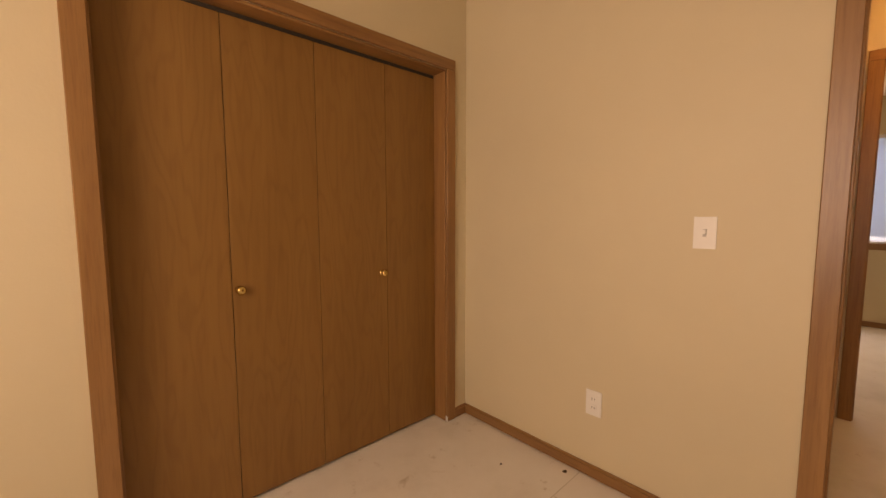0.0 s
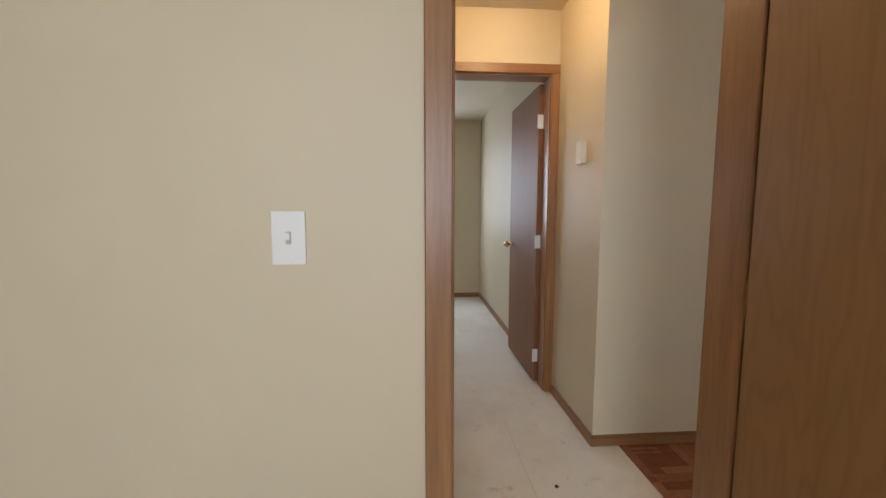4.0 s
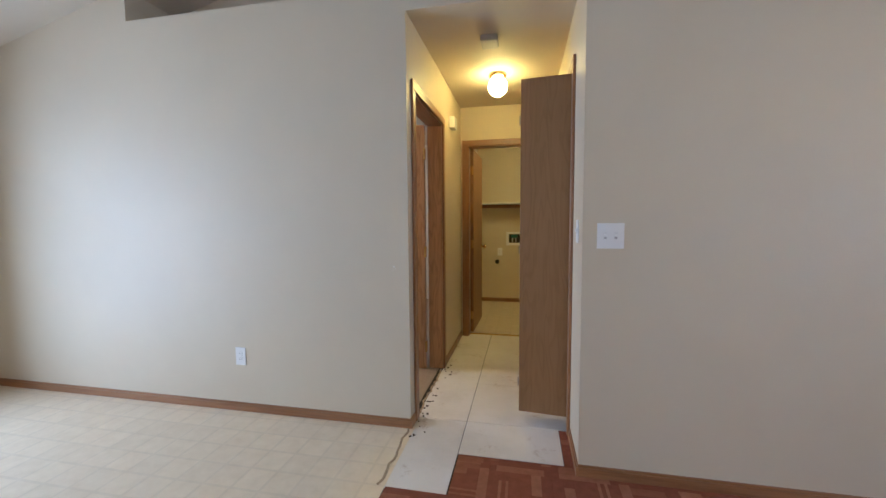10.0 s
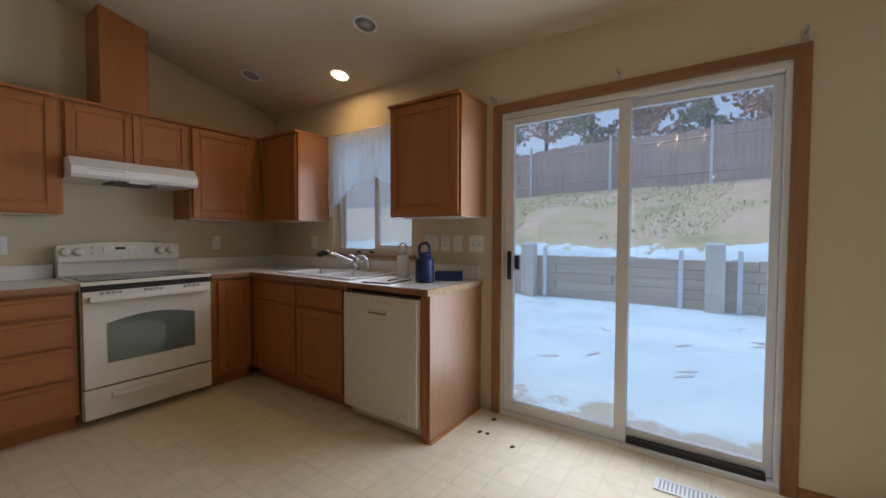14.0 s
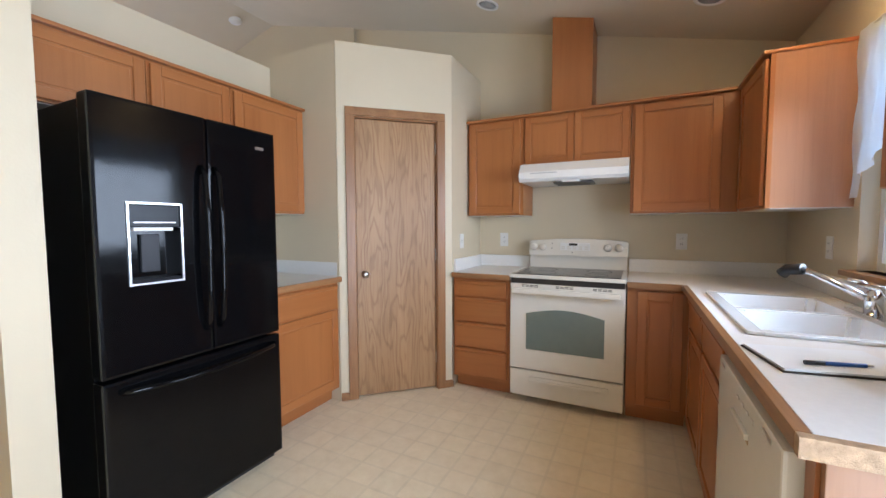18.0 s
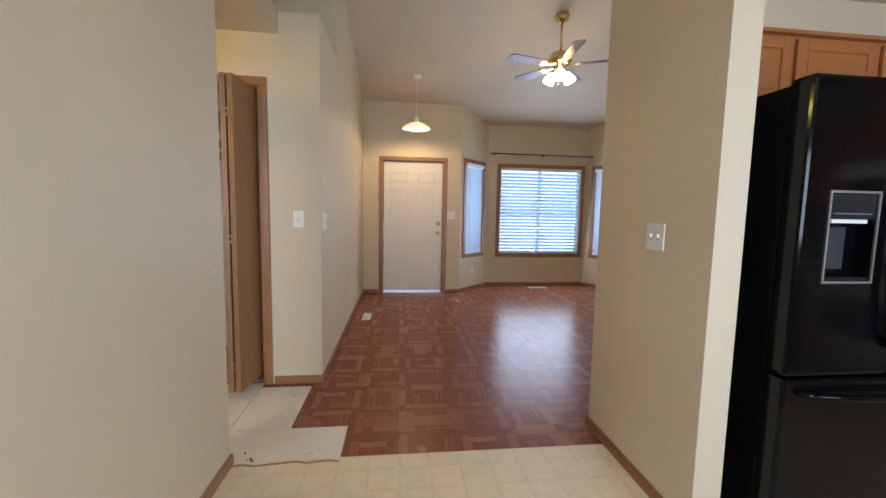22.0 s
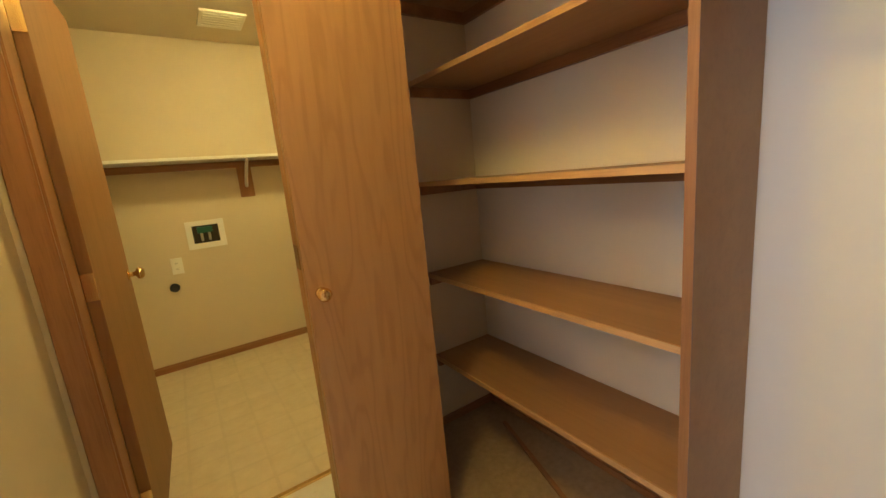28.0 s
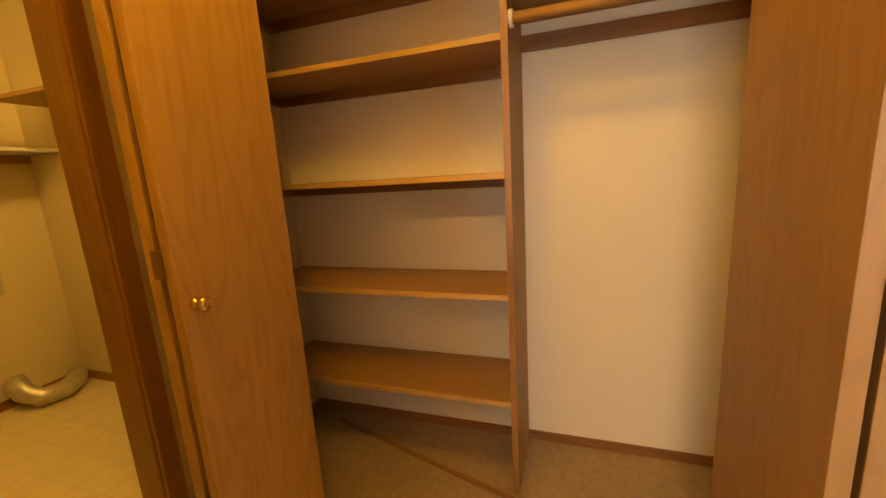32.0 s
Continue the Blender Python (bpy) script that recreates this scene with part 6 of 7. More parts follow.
struct("window_sill_kitchen", boxes((-3.935, -3.82, 2.36, 3.38, 1.035, 1.06), bevel=0.004), TRIMY, "oak kitchen window sill", "window sill")
bm = bmesh.new()
cols, rows = 40, 12
vs = {}
for i in range(cols + 1):
    y = 2.36 + 0.99 * i / cols
    drop = 0.74 if y < 2.41 else 0.66 - 0.26 * min(1.0, (y - 2.41) / 0.42) + 0.08 * max(0.0, min(1.0, (y - 2.88) / 0.2)) + 0.012 * math.sin(y * 31)
    for j in range(rows + 1):
        z = 2.13 - drop * 1.0 * j / rows
        vs[i, j] = bm.verts.new((-3.85 + 0.010 * math.sin(i * 1.9) * (0.4 + j / rows) + 0.006 * math.sin(i * 0.7 + j), y, z))
for i in range(cols):
    for j in range(rows):
        bm.faces.new((vs[i, j], vs[i + 1, j], vs[i + 1, j + 1], vs[i, j + 1])).smooth = True
t = thing("window_valance", (-3.85, 2.87, 2.13), "short sheer white curtain over the kitchen window", "curtain")
part("cloth", bm, CURTAIN, t)
bm = bmesh.new()
tube(bm, [(-3.855, 2.36, 2.125), (-3.855, 3.36, 2.125)], 0.006, 8)
part("rod", bm, WHITE, t)
t = thing("window_clip", (-3.88, 2.95, 1.062), "small dark metal latch lying on the window sill", "latch")
part("bar", boxes((-3.90, -3.87, 2.68, 2.92, 1.0605, 1.067), bevel=0.002), NICKEL, t)
for y in (2.72, 2.88):
    part("tab", boxes((-3.895, -3.875, y - 0.02, y + 0.02, 1.067, 1.083), bevel=0.004), BLACKM, t)

# things on the worktop
def jug(name, label, x, y, r, h, m, cap, loop):
    t = thing(name, (x, y, 0.912), label, "bottle")
    bm = bmesh.new()
    lathe(bm, ((r * 0.92, 0.913), (r, 0.922), (r, 0.912 + h * 0.78), (r * 0.9, 0.912 + h * 0.83), (r * 0.62, 0.912 + h * 0.88), (r * 0.6, 0.912 + h * 0.9)), (x, y, 0), 28)
    part("body", bm, m, t)
    bm = bmesh.new()
    lathe(bm, ((r * 0.66, 0.912 + h * 0.9), (r * 0.68, 0.912 + h * 1.02), (r * 0.5, 0.912 + h * 1.06), (0.001, 0.912 + h * 1.06)), (x, y, 0), 24)
    part("lid", bm, cap, t)
    bm = bmesh.new()
    z = 0.912 + h * 0.98
    tube(bm, [(x, y - r * 0.75, z), (x, y - r * 0.7, z + h * 0.28), (x, y - r * 0.3, z + h * 0.38), (x, y + r * 0.3, z + h * 0.38), (x, y + r * 0.62, z + h * 0.28), (x, y + r * 0.66, z)], loop, 8)
    part("handle", bm, cap, t, "carrying loop handle")
    return t


jug("water_bottle", "navy insulated water jug with a loop handle on the worktop", -3.52, 3.73, 0.062, 0.19, NAVY, NAVY, 0.010)
jug("white_jug", "white plastic jug with a loop handle on the worktop", -3.675, 3.41, 0.046, 0.185, WHITE, plain("grey_cap", (0.5, 0.5, 0.5)), 0.006)
t = thing("speaker_box", (-3.60, 3.93, 0.912), "small navy box with a rounded top on the worktop", "speaker")
SM = Matrix.Translation((-3.705, 3.80, 0.913)) @ Matrix.Rotation(radians(120), 4, "Z")
bm = boxes((-0.095, 0.095, -0.038, 0.038, 0.0, 0.064), bevel=0.006)
bmesh.ops.transform(bm, matrix=SM, verts=bm.verts)
part("case", bm, NAVY, t)
t = thing("clipboard_paper", (-3.40, 3.47, 0.912), "white note pad lying on the worktop", "note pad")
PM = Matrix.Translation((-3.415, 3.49, 0.9125)) @ Matrix.Rotation(radians(11), 4, "Z")
bm = boxes((-0.145, 0.145, -0.11, 0.11, 0.0, 0.004))
bmesh.ops.transform(bm, matrix=PM, verts=bm.verts)
part("board", bm, DARK, t)
bm = boxes((-0.14, 0.14, -0.105, 0.105, 0.0042, 0.009))
bmesh.ops.transform(bm, matrix=PM, verts=bm.verts)
part("sheet", bm, PAPER, t)
t = thing("pen", (-3.42, 3.545, 0.9215), "blue ballpoint pen with a dark cap on the note pad", "pen")
for nm, a, b, r, mat in (("barrel", 0.0, 0.085, 0.0050, plain("blue_plastic", (0.03, 0.13, 0.48), 0.3)), ("cap", 0.086, 0.128, 0.0056, BLACKM), ("tip", -0.014, -0.0005, 0.0028, NICKEL)):
    bm = bmesh.new()
    tube(bm, [(-3.475 + 0.97 * q, 3.531 + 0.243 * q, 0.9272) for q in (a, b)], r, 10)
    part(nm, bm, mat, t)

for y, g in ((3.53, 2), (3.66, 1), (3.77, 1), (3.925, 2)):
    plate((X_BACK, y, 1.165), EAST, "white cover plate above the worktop", "switch" if g == 2 else "outlet", gangs=g)
plate((X_BACK, 2.12, 1.15), EAST, "white duplex outlet above the worktop", "outlet")
plate((-3.268, Y_W, 1.148), UP, "white outlet on the stove wall", "outlet")
plate((-1.917, Y_W, 1.146), UP, "white outlet on the stove wall", "outlet")
plate((-1.69, 1.90, 1.146), WEST, "white switch on the pantry side wall", "switch")

# left counter beside the fridge
cabinet("base_cabinet", "maple base cabinet with a drawer and a door", (-1.055, 2.665), UP, WEST, 0.63, 0.60, 0.0, 0.875,
        doors=((0.02, 0.60, 0.125, 0.68),), drawers=((0.02, 0.60, 0.70, 0.855),), toe=0.1)
t = thing("worktop", (-0.75, 2.98, 0.875), "short white laminate worktop with an oak edge", "worktop")
part("top", boxes((-1.075, -0.435, 2.665, 3.295, 0.876, 0.912)), LAMINATE, t)
part("front_edge", boxes((-1.098, -1.0755, 2.665, 3.295, 0.876, 0.912), bevel=0.003), TRIMY, t, "oak edge strip")
part("backsplash", boxes((-1.055, -0.435, 2.6655, 2.6695, 0.9125, 1.01), (-0.4345, -0.4305, 2.665, 3.295, 0.9125, 1.01)), LAMINATE, t)
XF = -0.75
cabinet("wall_cabinet", "maple wall cabinet with a tall panel door beside the fridge", (XF, 2.662), UP, WEST, 0.57, 0.318, 1.36, 2.105, doors=((0.015, 0.555, 1.372, 2.09),), crown=True)
cabinet("fridge_cabinet", "short maple cabinet above the fridge", (XF, 3.234), UP, WEST, 0.45, 0.318, 1.79, 2.105, doors=((0.012, 0.438, 1.80, 2.09),), rail=0.05, crown=True)
cabinet("fridge_cabinet", "short maple cabinet above the fridge", (XF, 3.686), UP, WEST, 0.53, 0.318, 1.79, 2.105, doors=((0.012, 0.515, 1.80, 2.09),), rail=0.05, crown=True)

# fridge
t = thing("refrigerator", (-0.85, 3.73, 0.0), "glossy black french-door refrigerator with a bottom freezer", "refrigerator")
FY0, FY1 = 3.36, 4.135
part("cabinet_shell", boxes((-1.18, -0.46, FY0 + 0.01, FY1 - 0.01, 0.03, 1.73), bevel=0.006), FRIDGESIDE, t)
bm = boxes((-1.265, -1.185, 3.722, FY1, 0.712, 1.745), bevel=0.012)
for co, no in (((0, 3.846, 0), (0, 1, 0)), ((0, 4.028, 0), (0, 1, 0)), ((0, 0, 1.054), (0, 0, 1)), ((0, 0, 1.356), (0, 0, 1))):
    bmesh.ops.bisect_plane(bm, geom=bm.verts[:] + bm.edges[:] + bm.faces[:], plane_co=co, plane_no=no)
mouth = [f for f in bm.faces if f.normal.x < -0.9 and 3.85 < f.calc_center_median().y < 4.02 and 1.06 < f.calc_center_median().z < 1.35]
pushed = bmesh.ops.extrude_face_region(bm, geom=mouth)
bmesh.ops.delete(bm, geom=mouth, context="FACES")
bmesh.ops.translate(bm, vec=(0.055, 0, 0), verts=[v for v in pushed["geom"] if isinstance(v, bmesh.types.BMVert)])
d1 = part("door", bm, BLACK, t)
d2 = part("door", boxes((-1.265, -1.185, FY0, 3.717, 0.712, 1.745), bevel=0.012), BLACK, t)
d3 = part("freezer_drawer", boxes((-1.265, -1.185, FY0, FY1, 0.06, 0.70), bevel=0.012), BLACK, t)
part("kick_grille", boxes((-1.22, -1.18, FY0 + 0.02, FY1 - 0.02, 0.02, 0.07)), BLACKM, t)
for y, d in ((3.752, d1), (3.690, d2)):
    bm = bmesh.new()
    tube(bm, [(-1.265, y, 1.53), (-1.295, y, 1.49), (-1.308, y, 1.32), (-1.312, y, 1.16), (-1.308, y, 1.0), (-1.295, y, 0.86), (-1.265, y, 0.82)], 0.012, 12)
    part("handle", bm, BLACK, d, "long curved black handle")
bm = bmesh.new()
tube(bm, [(-1.265, 3.40, 0.655), (-1.292, 3.43, 0.652), (-1.306, 3.58, 0.642), (-1.31, 3.735, 0.638), (-1.306, 3.89, 0.642), (-1.292, 4.05, 0.652), (-1.265, 4.08, 0.655)], 0.012, 12)
part("handle", bm, BLACK, d3, "long curved black handle")
bm = bmesh.new()
for a, b, lo, hi in ((3.837, 4.037, 1.045, 1.053), (3.837, 4.037, 1.357, 1.365), (3.837, 3.845, 1.053, 1.357), (4.029, 4.037, 1.053, 1.357)):
    box(bm, -1.2705, -1.2652, a, b, lo, hi)
part("dispenser_frame", bm, plain("dull_chrome", (0.62, 0.62, 0.63), 0.3, 1.0, 0.02), d1, "bright chrome dispenser frame")
part("dispenser_panel", boxes((-1.264, -1.2115, 3.847, 4.027, 1.268, 1.355), bevel=0.003), plain("dispenser_grey", (0.02, 0.021, 0.024), 0.25, spec=0.15), d1, "grey control panel")
part("drip_tray", boxes((-1.262, -1.2115, 3.847, 4.027, 1.055, 1.066)), plain("dispenser_recess_black", (0.012, 0.012, 0.014), 0.4, spec=0.12), d1)
part("dispenser_light", boxes((-1.262, -1.235, 3.872, 4.012, 1.254, 1.2675), bevel=0.002), WHITE, d1, "white strip under the panel")
part("paddle", boxes((-1.225, -1.2115, 3.905, 3.972, 1.09, 1.24), bevel=0.004), plain("paddle_grey", (0.04, 0.04, 0.045), 0.35, spec=0.2), d1)
part("control_bar", boxes((-1.2655, -1.2642, 3.862, 4.012, 1.285, 1.289)), NICKEL, d1)
part("badge", boxes((-1.2675, -1.2655, 3.43, 3.475, 1.65, 1.664)), NICKEL, d2, "small silver badge")

# pantry door
t = thing("pantry_door", (-1.4, 2.36, 0.01), "closed red oak flush pantry door with a nickel knob", "door")
part("door_leaf", slabs(tuple(PA), tuple(pd), tuple(-pn), (P0 + 0.014, P1 - 0.014, -0.055, -0.02, 0.012, 2.034), bevel=0.002, seg=1), OAKDOOR, t)
q = PA + pd * (P0 + 0.07) + pn.normalized() * 0.02
knob(t, (q.x, q.y, 0.92), tuple(-pn.normalized()), NICKEL, 0.026, 0.06)
for z in (0.25, 1.05, 1.85):
    part("hinge", slabs(tuple(PA), tuple(pd), tuple(-pn), (P1 - 0.016, P1 - 0.008, -0.02, -0.008, z - 0.045, z + 0.045)), NICKEL, t)

# sliding patio door
t = thing("sliding_patio_door", (-3.93, 4.84, 0.0), "white vinyl sliding glass patio door", "patio door")
part("outer_frame", boxes((-3.985, -3.875, 4.114, 4.136, 0.03, 2.038), (-3.985, -3.875, 5.562, 5.588, 0.03, 2.038), (-3.985, -3.875, 4.136, 5.562, 2.0, 2.038), (-4.0, -3.865, 4.114, 5.588, 0.0, 0.03), bevel=0.003), VINYL, t)


def patio_panel(name, x0, x1, y0, y1, s):
    f = part(name, boxes((x0, x1, y0, y0 + s, 0.035, 1.995), (x0, x1, y1 - s, y1, 0.035, 1.995), (x0, x1, y0 + s, y1 - s, 0.035, 0.10), (x0, x1, y0 + s, y1 - s, 1.952, 1.995), bevel=0.003), VINYL, t)
    g = part("pane", boxes(((x0 + x1) / 2 - 0.003, (x0 + x1) / 2 + 0.003, y0 + s, y1 - s, 0.10, 1.952)), DOORGLASS, f)
    g.visible_shadow = False
    return f


slid = patio_panel("sliding_panel", -3.915, -3.88, 4.138, 4.905, 0.062)
patio_panel("fixed_panel", -3.965, -3.93, 4.865, 5.56, 0.036)
part("track_shadow", boxes((-3.925, -3.885, 4.91, 5.535, 0.031, 0.06)), BLACKM, t, "dark open track")
part("pull_handle", boxes((-3.88, -3.855, 4.168, 4.188, 0.93, 1.12), bevel=0.005), BLACKM, slid, "dark pull handle")
part("latch", boxes((-3.905, -3.875, 4.212, 4.237, 1.0, 1.09), bevel=0.004), BLACKM, slid)
for y in (4.06, 4.84, 5.62):
    t = thing("curtain_bracket", (X_BACK, y, 2.13), "small metal curtain rod bracket above the patio door", "bracket", "curtain brackets")
    part("base", boxes((X_BACK + 0.0005, X_BACK + 0.008, y - 0.012, y + 0.012, 2.11, 2.16)), NICKEL, t)
    bm = bmesh.new()
    tube(bm, [(X_BACK + 0.006, y, 2.14), (X_BACK + 0.06, y, 2.14), (X_BACK + 0.07, y, 2.155)], 0.005, 6)
    part("arm", bm, NICKEL, t)
floor_vent(-3.62, 5.24, 0.11, 0.31, "pale floor register by the patio door")
plate((X_BACK, 6.01, 0.355), EAST, "white outlet low beside the patio door", "outlet")
plate((-1.687, 6.303, 0.372), DN, "white duplex outlet low on the dining wall", "outlet")

# chandelier over the dining spot
CX, CY = -2.50, 5.075
CZ = ceil_z(CX)
ROUND = glow("round_warm_bulb", (1.0, 0.70, 0.34), 34.0)
AMBER = sheer("amber_marbled_glass", (0.66, 0.36, 0.13), 0.45, 0.68)
EDGEGLASS = plain("rolled_glass_edge", (0.72, 0.71, 0.66), 0.1, var=0.02, spec=0.8)
RIMG = sheer("clear_bevelled_glass_rim", (0.78, 0.77, 0.73), 0.45, 0.62)
t = thing("chandelier", (CX, CY, CZ), "five-arm brass chandelier with amber glass bell shades, lit", "chandelier")
bm = bmesh.new()
lathe(bm, ((0.06, 0.0), (0.055, -0.02), (0.01, -0.035)), (CX, CY, CZ), 20)
part("canopy", bm, BRASS, t)
bm = bmesh.new()
tube(bm, [(CX, CY, CZ - 0.03), (CX, CY, 2.270)], 0.005, 8)
part("chain", bm, BRASS, t)
bm = bmesh.new()
for k in range(16):
    a, b = 2 * math.pi * k / 16, 2 * math.pi * (k + 1) / 16
    tube(bm, [(CX + 0.03 * math.cos(a), CY, 2.245 + 0.03 * math.sin(a)), (CX + 0.03 * math.cos(b), CY, 2.245 + 0.03 * math.sin(b))], 0.003, 6)
part("loop", bm, BRASS, t)
bm = bmesh.new()
lathe(bm, ((0.01, 2.220), (0.03, 2.205), (0.033, 2.170), (0.024, 2.150), (0.036, 2.090), (0.04, 2.060), (0.022, 2.040), (0.034, 2.025), (0.034, 2.015), (0.022, 2.008), (0.030, 1.998), (0.030, 1.990), (0.016, 1.982), (0.012, 1.968), (0.001, 1.962)), (CX, CY, 0), 24)
part("column", bm, BRASS, t)
for k in range(5):
    a = radians(48 + 72 * k)
    c, s = math.cos(a), math.sin(a)
    R = 0.178
    arm_pts = [(0.03, 2.030), (0.07, 2.015), (0.105, 2.045), (0.12, 2.100), (0.145, 2.142), (0.172, 2.135), (R, 2.100)]
    bm = bmesh.new()
    tube(bm, [(CX + r * c, CY + r * s, z) for r, z in arm_pts], 0.005, 8)
    arm = part("arm", bm, BRASS, t)
    x, y = CX + R * c, CY + R * s
    lean = Matrix.Translation((x, y, 2.10)) @ Matrix.Rotation(a, 4, "Z") @ Matrix.Rotation(radians(-1), 4, "Y")

    def hung(profile, seg, caps=False):
        bm = bmesh.new()
        lathe(bm, [(r, z - 2.10) for r, z in profile], (0, 0, 0), seg, caps=caps)
        bmesh.ops.transform(bm, matrix=lean, verts=bm.verts)
        return bm
    part("shade_holder", hung(((0.012, 2.105), (0.03, 2.090), (0.032, 2.070), (0.03, 2.065)), 18), BRASS, arm)
    sh = part("shade", hung(((0.028, 2.070), (0.045, 2.060), (0.060, 2.035), (0.070, 2.000), (0.082, 1.978), (0.081, 1.976), (0.068, 1.998), (0.058, 2.032), (0.043, 2.057), (0.028, 2.066), (0.028, 2.070)), 28), AMBER, t, "amber marbled glass bell shade")
    part("rim", hung(((0.080, 1.979), (0.098, 1.970), (0.102, 1.965), (0.098, 1.963), (0.079, 1.973), (0.080, 1.979)), 28), RIMG, sh, "clear bevelled rim")
    part("rim_edge", hung([(0.101 + 0.0028 * math.cos(u), 1.9655 + 0.0028 * math.sin(u)) for u in [2 * math.pi * v / 8 for v in range(9)]], 28), EDGEGLASS, sh, "bright rolled glass edge")
    part("bulb", hung(((0.005, 2.062), (0.0085, 2.040), (0.008, 2.022), (0.004, 2.002), (0.001, 1.992)) if k else ((0.012, 2.062), (0.022, 2.035), (0.024, 2.018), (0.017, 1.998), (0.001, 1.990)), 12), BULB if k else ROUND, t, "glowing candle bulb" if k else "glowing round bulb")

# recessed ceiling cans
for x, y, lit in ((-3.62, 2.79, True), (-3.30, 3.41, False), (-3.32, 2.02, False), (-1.93, 1.96, False)):
    t = thing("recessed_downlight", (x, y, ceil_z(x)), "round recessed ceiling downlight, " + ("lit warm" if lit else "switched off"), "downlight", "kitchen downlights")
    m = Matrix.Translation((x, y, ceil_z(x))) @ Matrix.Rotation(math.atan(-0.24), 4, "Y")
    bm = bmesh.new()
    lathe(bm, ((0.085, 0.002), (0.085, -0.006), (0.066, -0.008), (0.064, 0.0)), (0, 0, 0), 28)
    bmesh.ops.transform(bm, matrix=m, verts=bm.verts)
    part("trim_ring", bm, WHITE, t)
    bm = bmesh.new()
    lathe(bm, ((0.065, -0.002), (0.001, -0.003)), (0, 0, 0), 24)
    bmesh.ops.transform(bm, matrix=m, verts=bm.verts)
    part("lens", bm, DOWNLIT if lit else plain("unlit_can", (0.35, 0.35, 0.34), 0.4), t)

rng = random.Random(8)
for x, y in ((-3.52, 4.37), (-3.57, 4.18), (-3.56, 4.13), (-3.76, 4.13), (-2.9, 4.75), (-1.54, 4.08), (-2.09, 3.59), (-1.25, 4.53)):
    bm = bmesh.new()
    r = rng.uniform(0.009, 0.02)
    lathe(bm, ((r, 0.0), (r * 0.8, 0.005), (r * 0.2, 0.008)), (x, y, 0.0005), 7)
    for v in bm.verts:
        v.co.x += rng.uniform(-r, r) * 0.6
        v.co.y += rng.uniform(-r, r) * 0.4
    solid("dry_leaf_crumb", bm, DEBRIS, "small dry leaf crumb on the vinyl floor", "debris", "leaf crumbs")


# ---- hall, closet and laundry ----
# bifold leaves folded open at both ends of the closet
def leaf(parent, p, q, name="leaf", veneer=LITOAK):
    p, q = Vector(p), Vector(q)
    u = (q - p).normalized()
    n = Vector((-u.y, u.x))
    return part(name, slabs(tuple(p), tuple(u), tuple(n), (0, (q - p).length, -0.0165, 0.0165, 0.075, 2.078), bevel=0.003), veneer, parent)


t = thing("bifold_door_north", (0.28, 7.80, 0.075), "oak bifold closet door folded open, lit veneer tone, brass knob", "closet door")
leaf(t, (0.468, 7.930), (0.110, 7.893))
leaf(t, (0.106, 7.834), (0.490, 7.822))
knob(t, (0.143, 7.816, 0.955), (0, -1), BRASS, 0.019, 0.04)
for z in (0.25, 1.06, 1.85):
    part("hinge", boxes((0.1035, 0.1058, 7.846, 7.884, z - 0.035, z + 0.035)), DULLBRASS, t)
t = thing("bifold_door_south", (0.28, 6.54, 0.075), "oak bifold closet door folded open, shaded veneer tone", "closet door")
leaf(t, (0.468, 6.475), (0.118, 6.510), veneer=SHADEDOAK)
leaf(t, (0.118, 6.553), (0.462, 6.585), veneer=SHADEDOAK)
for z in (0.25, 1.075, 1.85):
    part("hinge", boxes((0.108, 0.115, 6.519, 6.523, z - 0.024, z + 0.024), (0.109, 0.115, 6.5232, 6.536, z - 0.024, z - 0.015), (0.109, 0.115, 6.5232, 6.536, z + 0.015, z + 0.024)), plain("dull_hinge_steel", (0.40, 0.38, 0.36), 0.45, 0.4) if z < 0.3 else bpy.data.materials["dull_hinge_steel"], t)
struct("closet_track", boxes((0.455, 0.485, 6.455, 7.945, 2.0785, 2.080), (0.466, 0.474, 6.47, 6.48, 2.074, 2.0785), (0.455, 0.485, 6.455, 7.945, 2.080, 2.0935)), NICKEL, "steel bifold track under the closet head", "door track")

# closet organiser
t = thing("closet_shelving", (0.88, 7.15, 0.0), "unpainted oak veneer closet shelves on a divider panel", "shelving")
part("divider", boxes((0.752, 1.088, 7.122, 7.142, 0.004, 1.90), bevel=0.002), SHELFWOOD, t)
part("edge_band", boxes((0.745, 0.7515, 7.121, 7.143, 0.004, 1.90)), TRIM, t)
for z in (0.398, 0.807, 1.224, 1.642):
    sh = part("shelf", boxes((0.757, 1.088, 7.1425, 8.258, z - 0.018, z)), SHELFWOOD, t)
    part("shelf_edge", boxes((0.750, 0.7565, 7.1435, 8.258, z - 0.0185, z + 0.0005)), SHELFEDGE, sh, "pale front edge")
    part("cleat", boxes((1.070, 1.088, 7.1425, 8.258, z - 0.058, z - 0.0185), (0.762, 1.070, 8.240, 8.258, z - 0.058, z - 0.0185)), TRIMY, t)
part("top_shelf", boxes((0.64, 1.088, 6.157, 8.258, 1.955, 1.975)), SHELFWOOD, t)
part("cleat", boxes((1.070, 1.088, 6.157, 8.258, 1.91, 1.9545), (0.66, 1.070, 8.240, 8.258, 1.91, 1.9545)), TRIMY, t)
part("hanging_shelf", boxes((0.752, 1.088, 6.157, 7.1215, 1.765, 1.785)), SHELFWOOD, t)
part("cleat", boxes((1.070, 1.088, 6.157, 7.1215, 1.665, 1.72)), TRIMY, t)
bm = bmesh.new()
tube(bm, [(0.775, 6.157, 1.685), (0.775, 7.122, 1.685)], 0.017, 14)
part("hanging_rod", bm, SHELFWOOD, t, "round wooden hanging rod")
bm = bmesh.new()
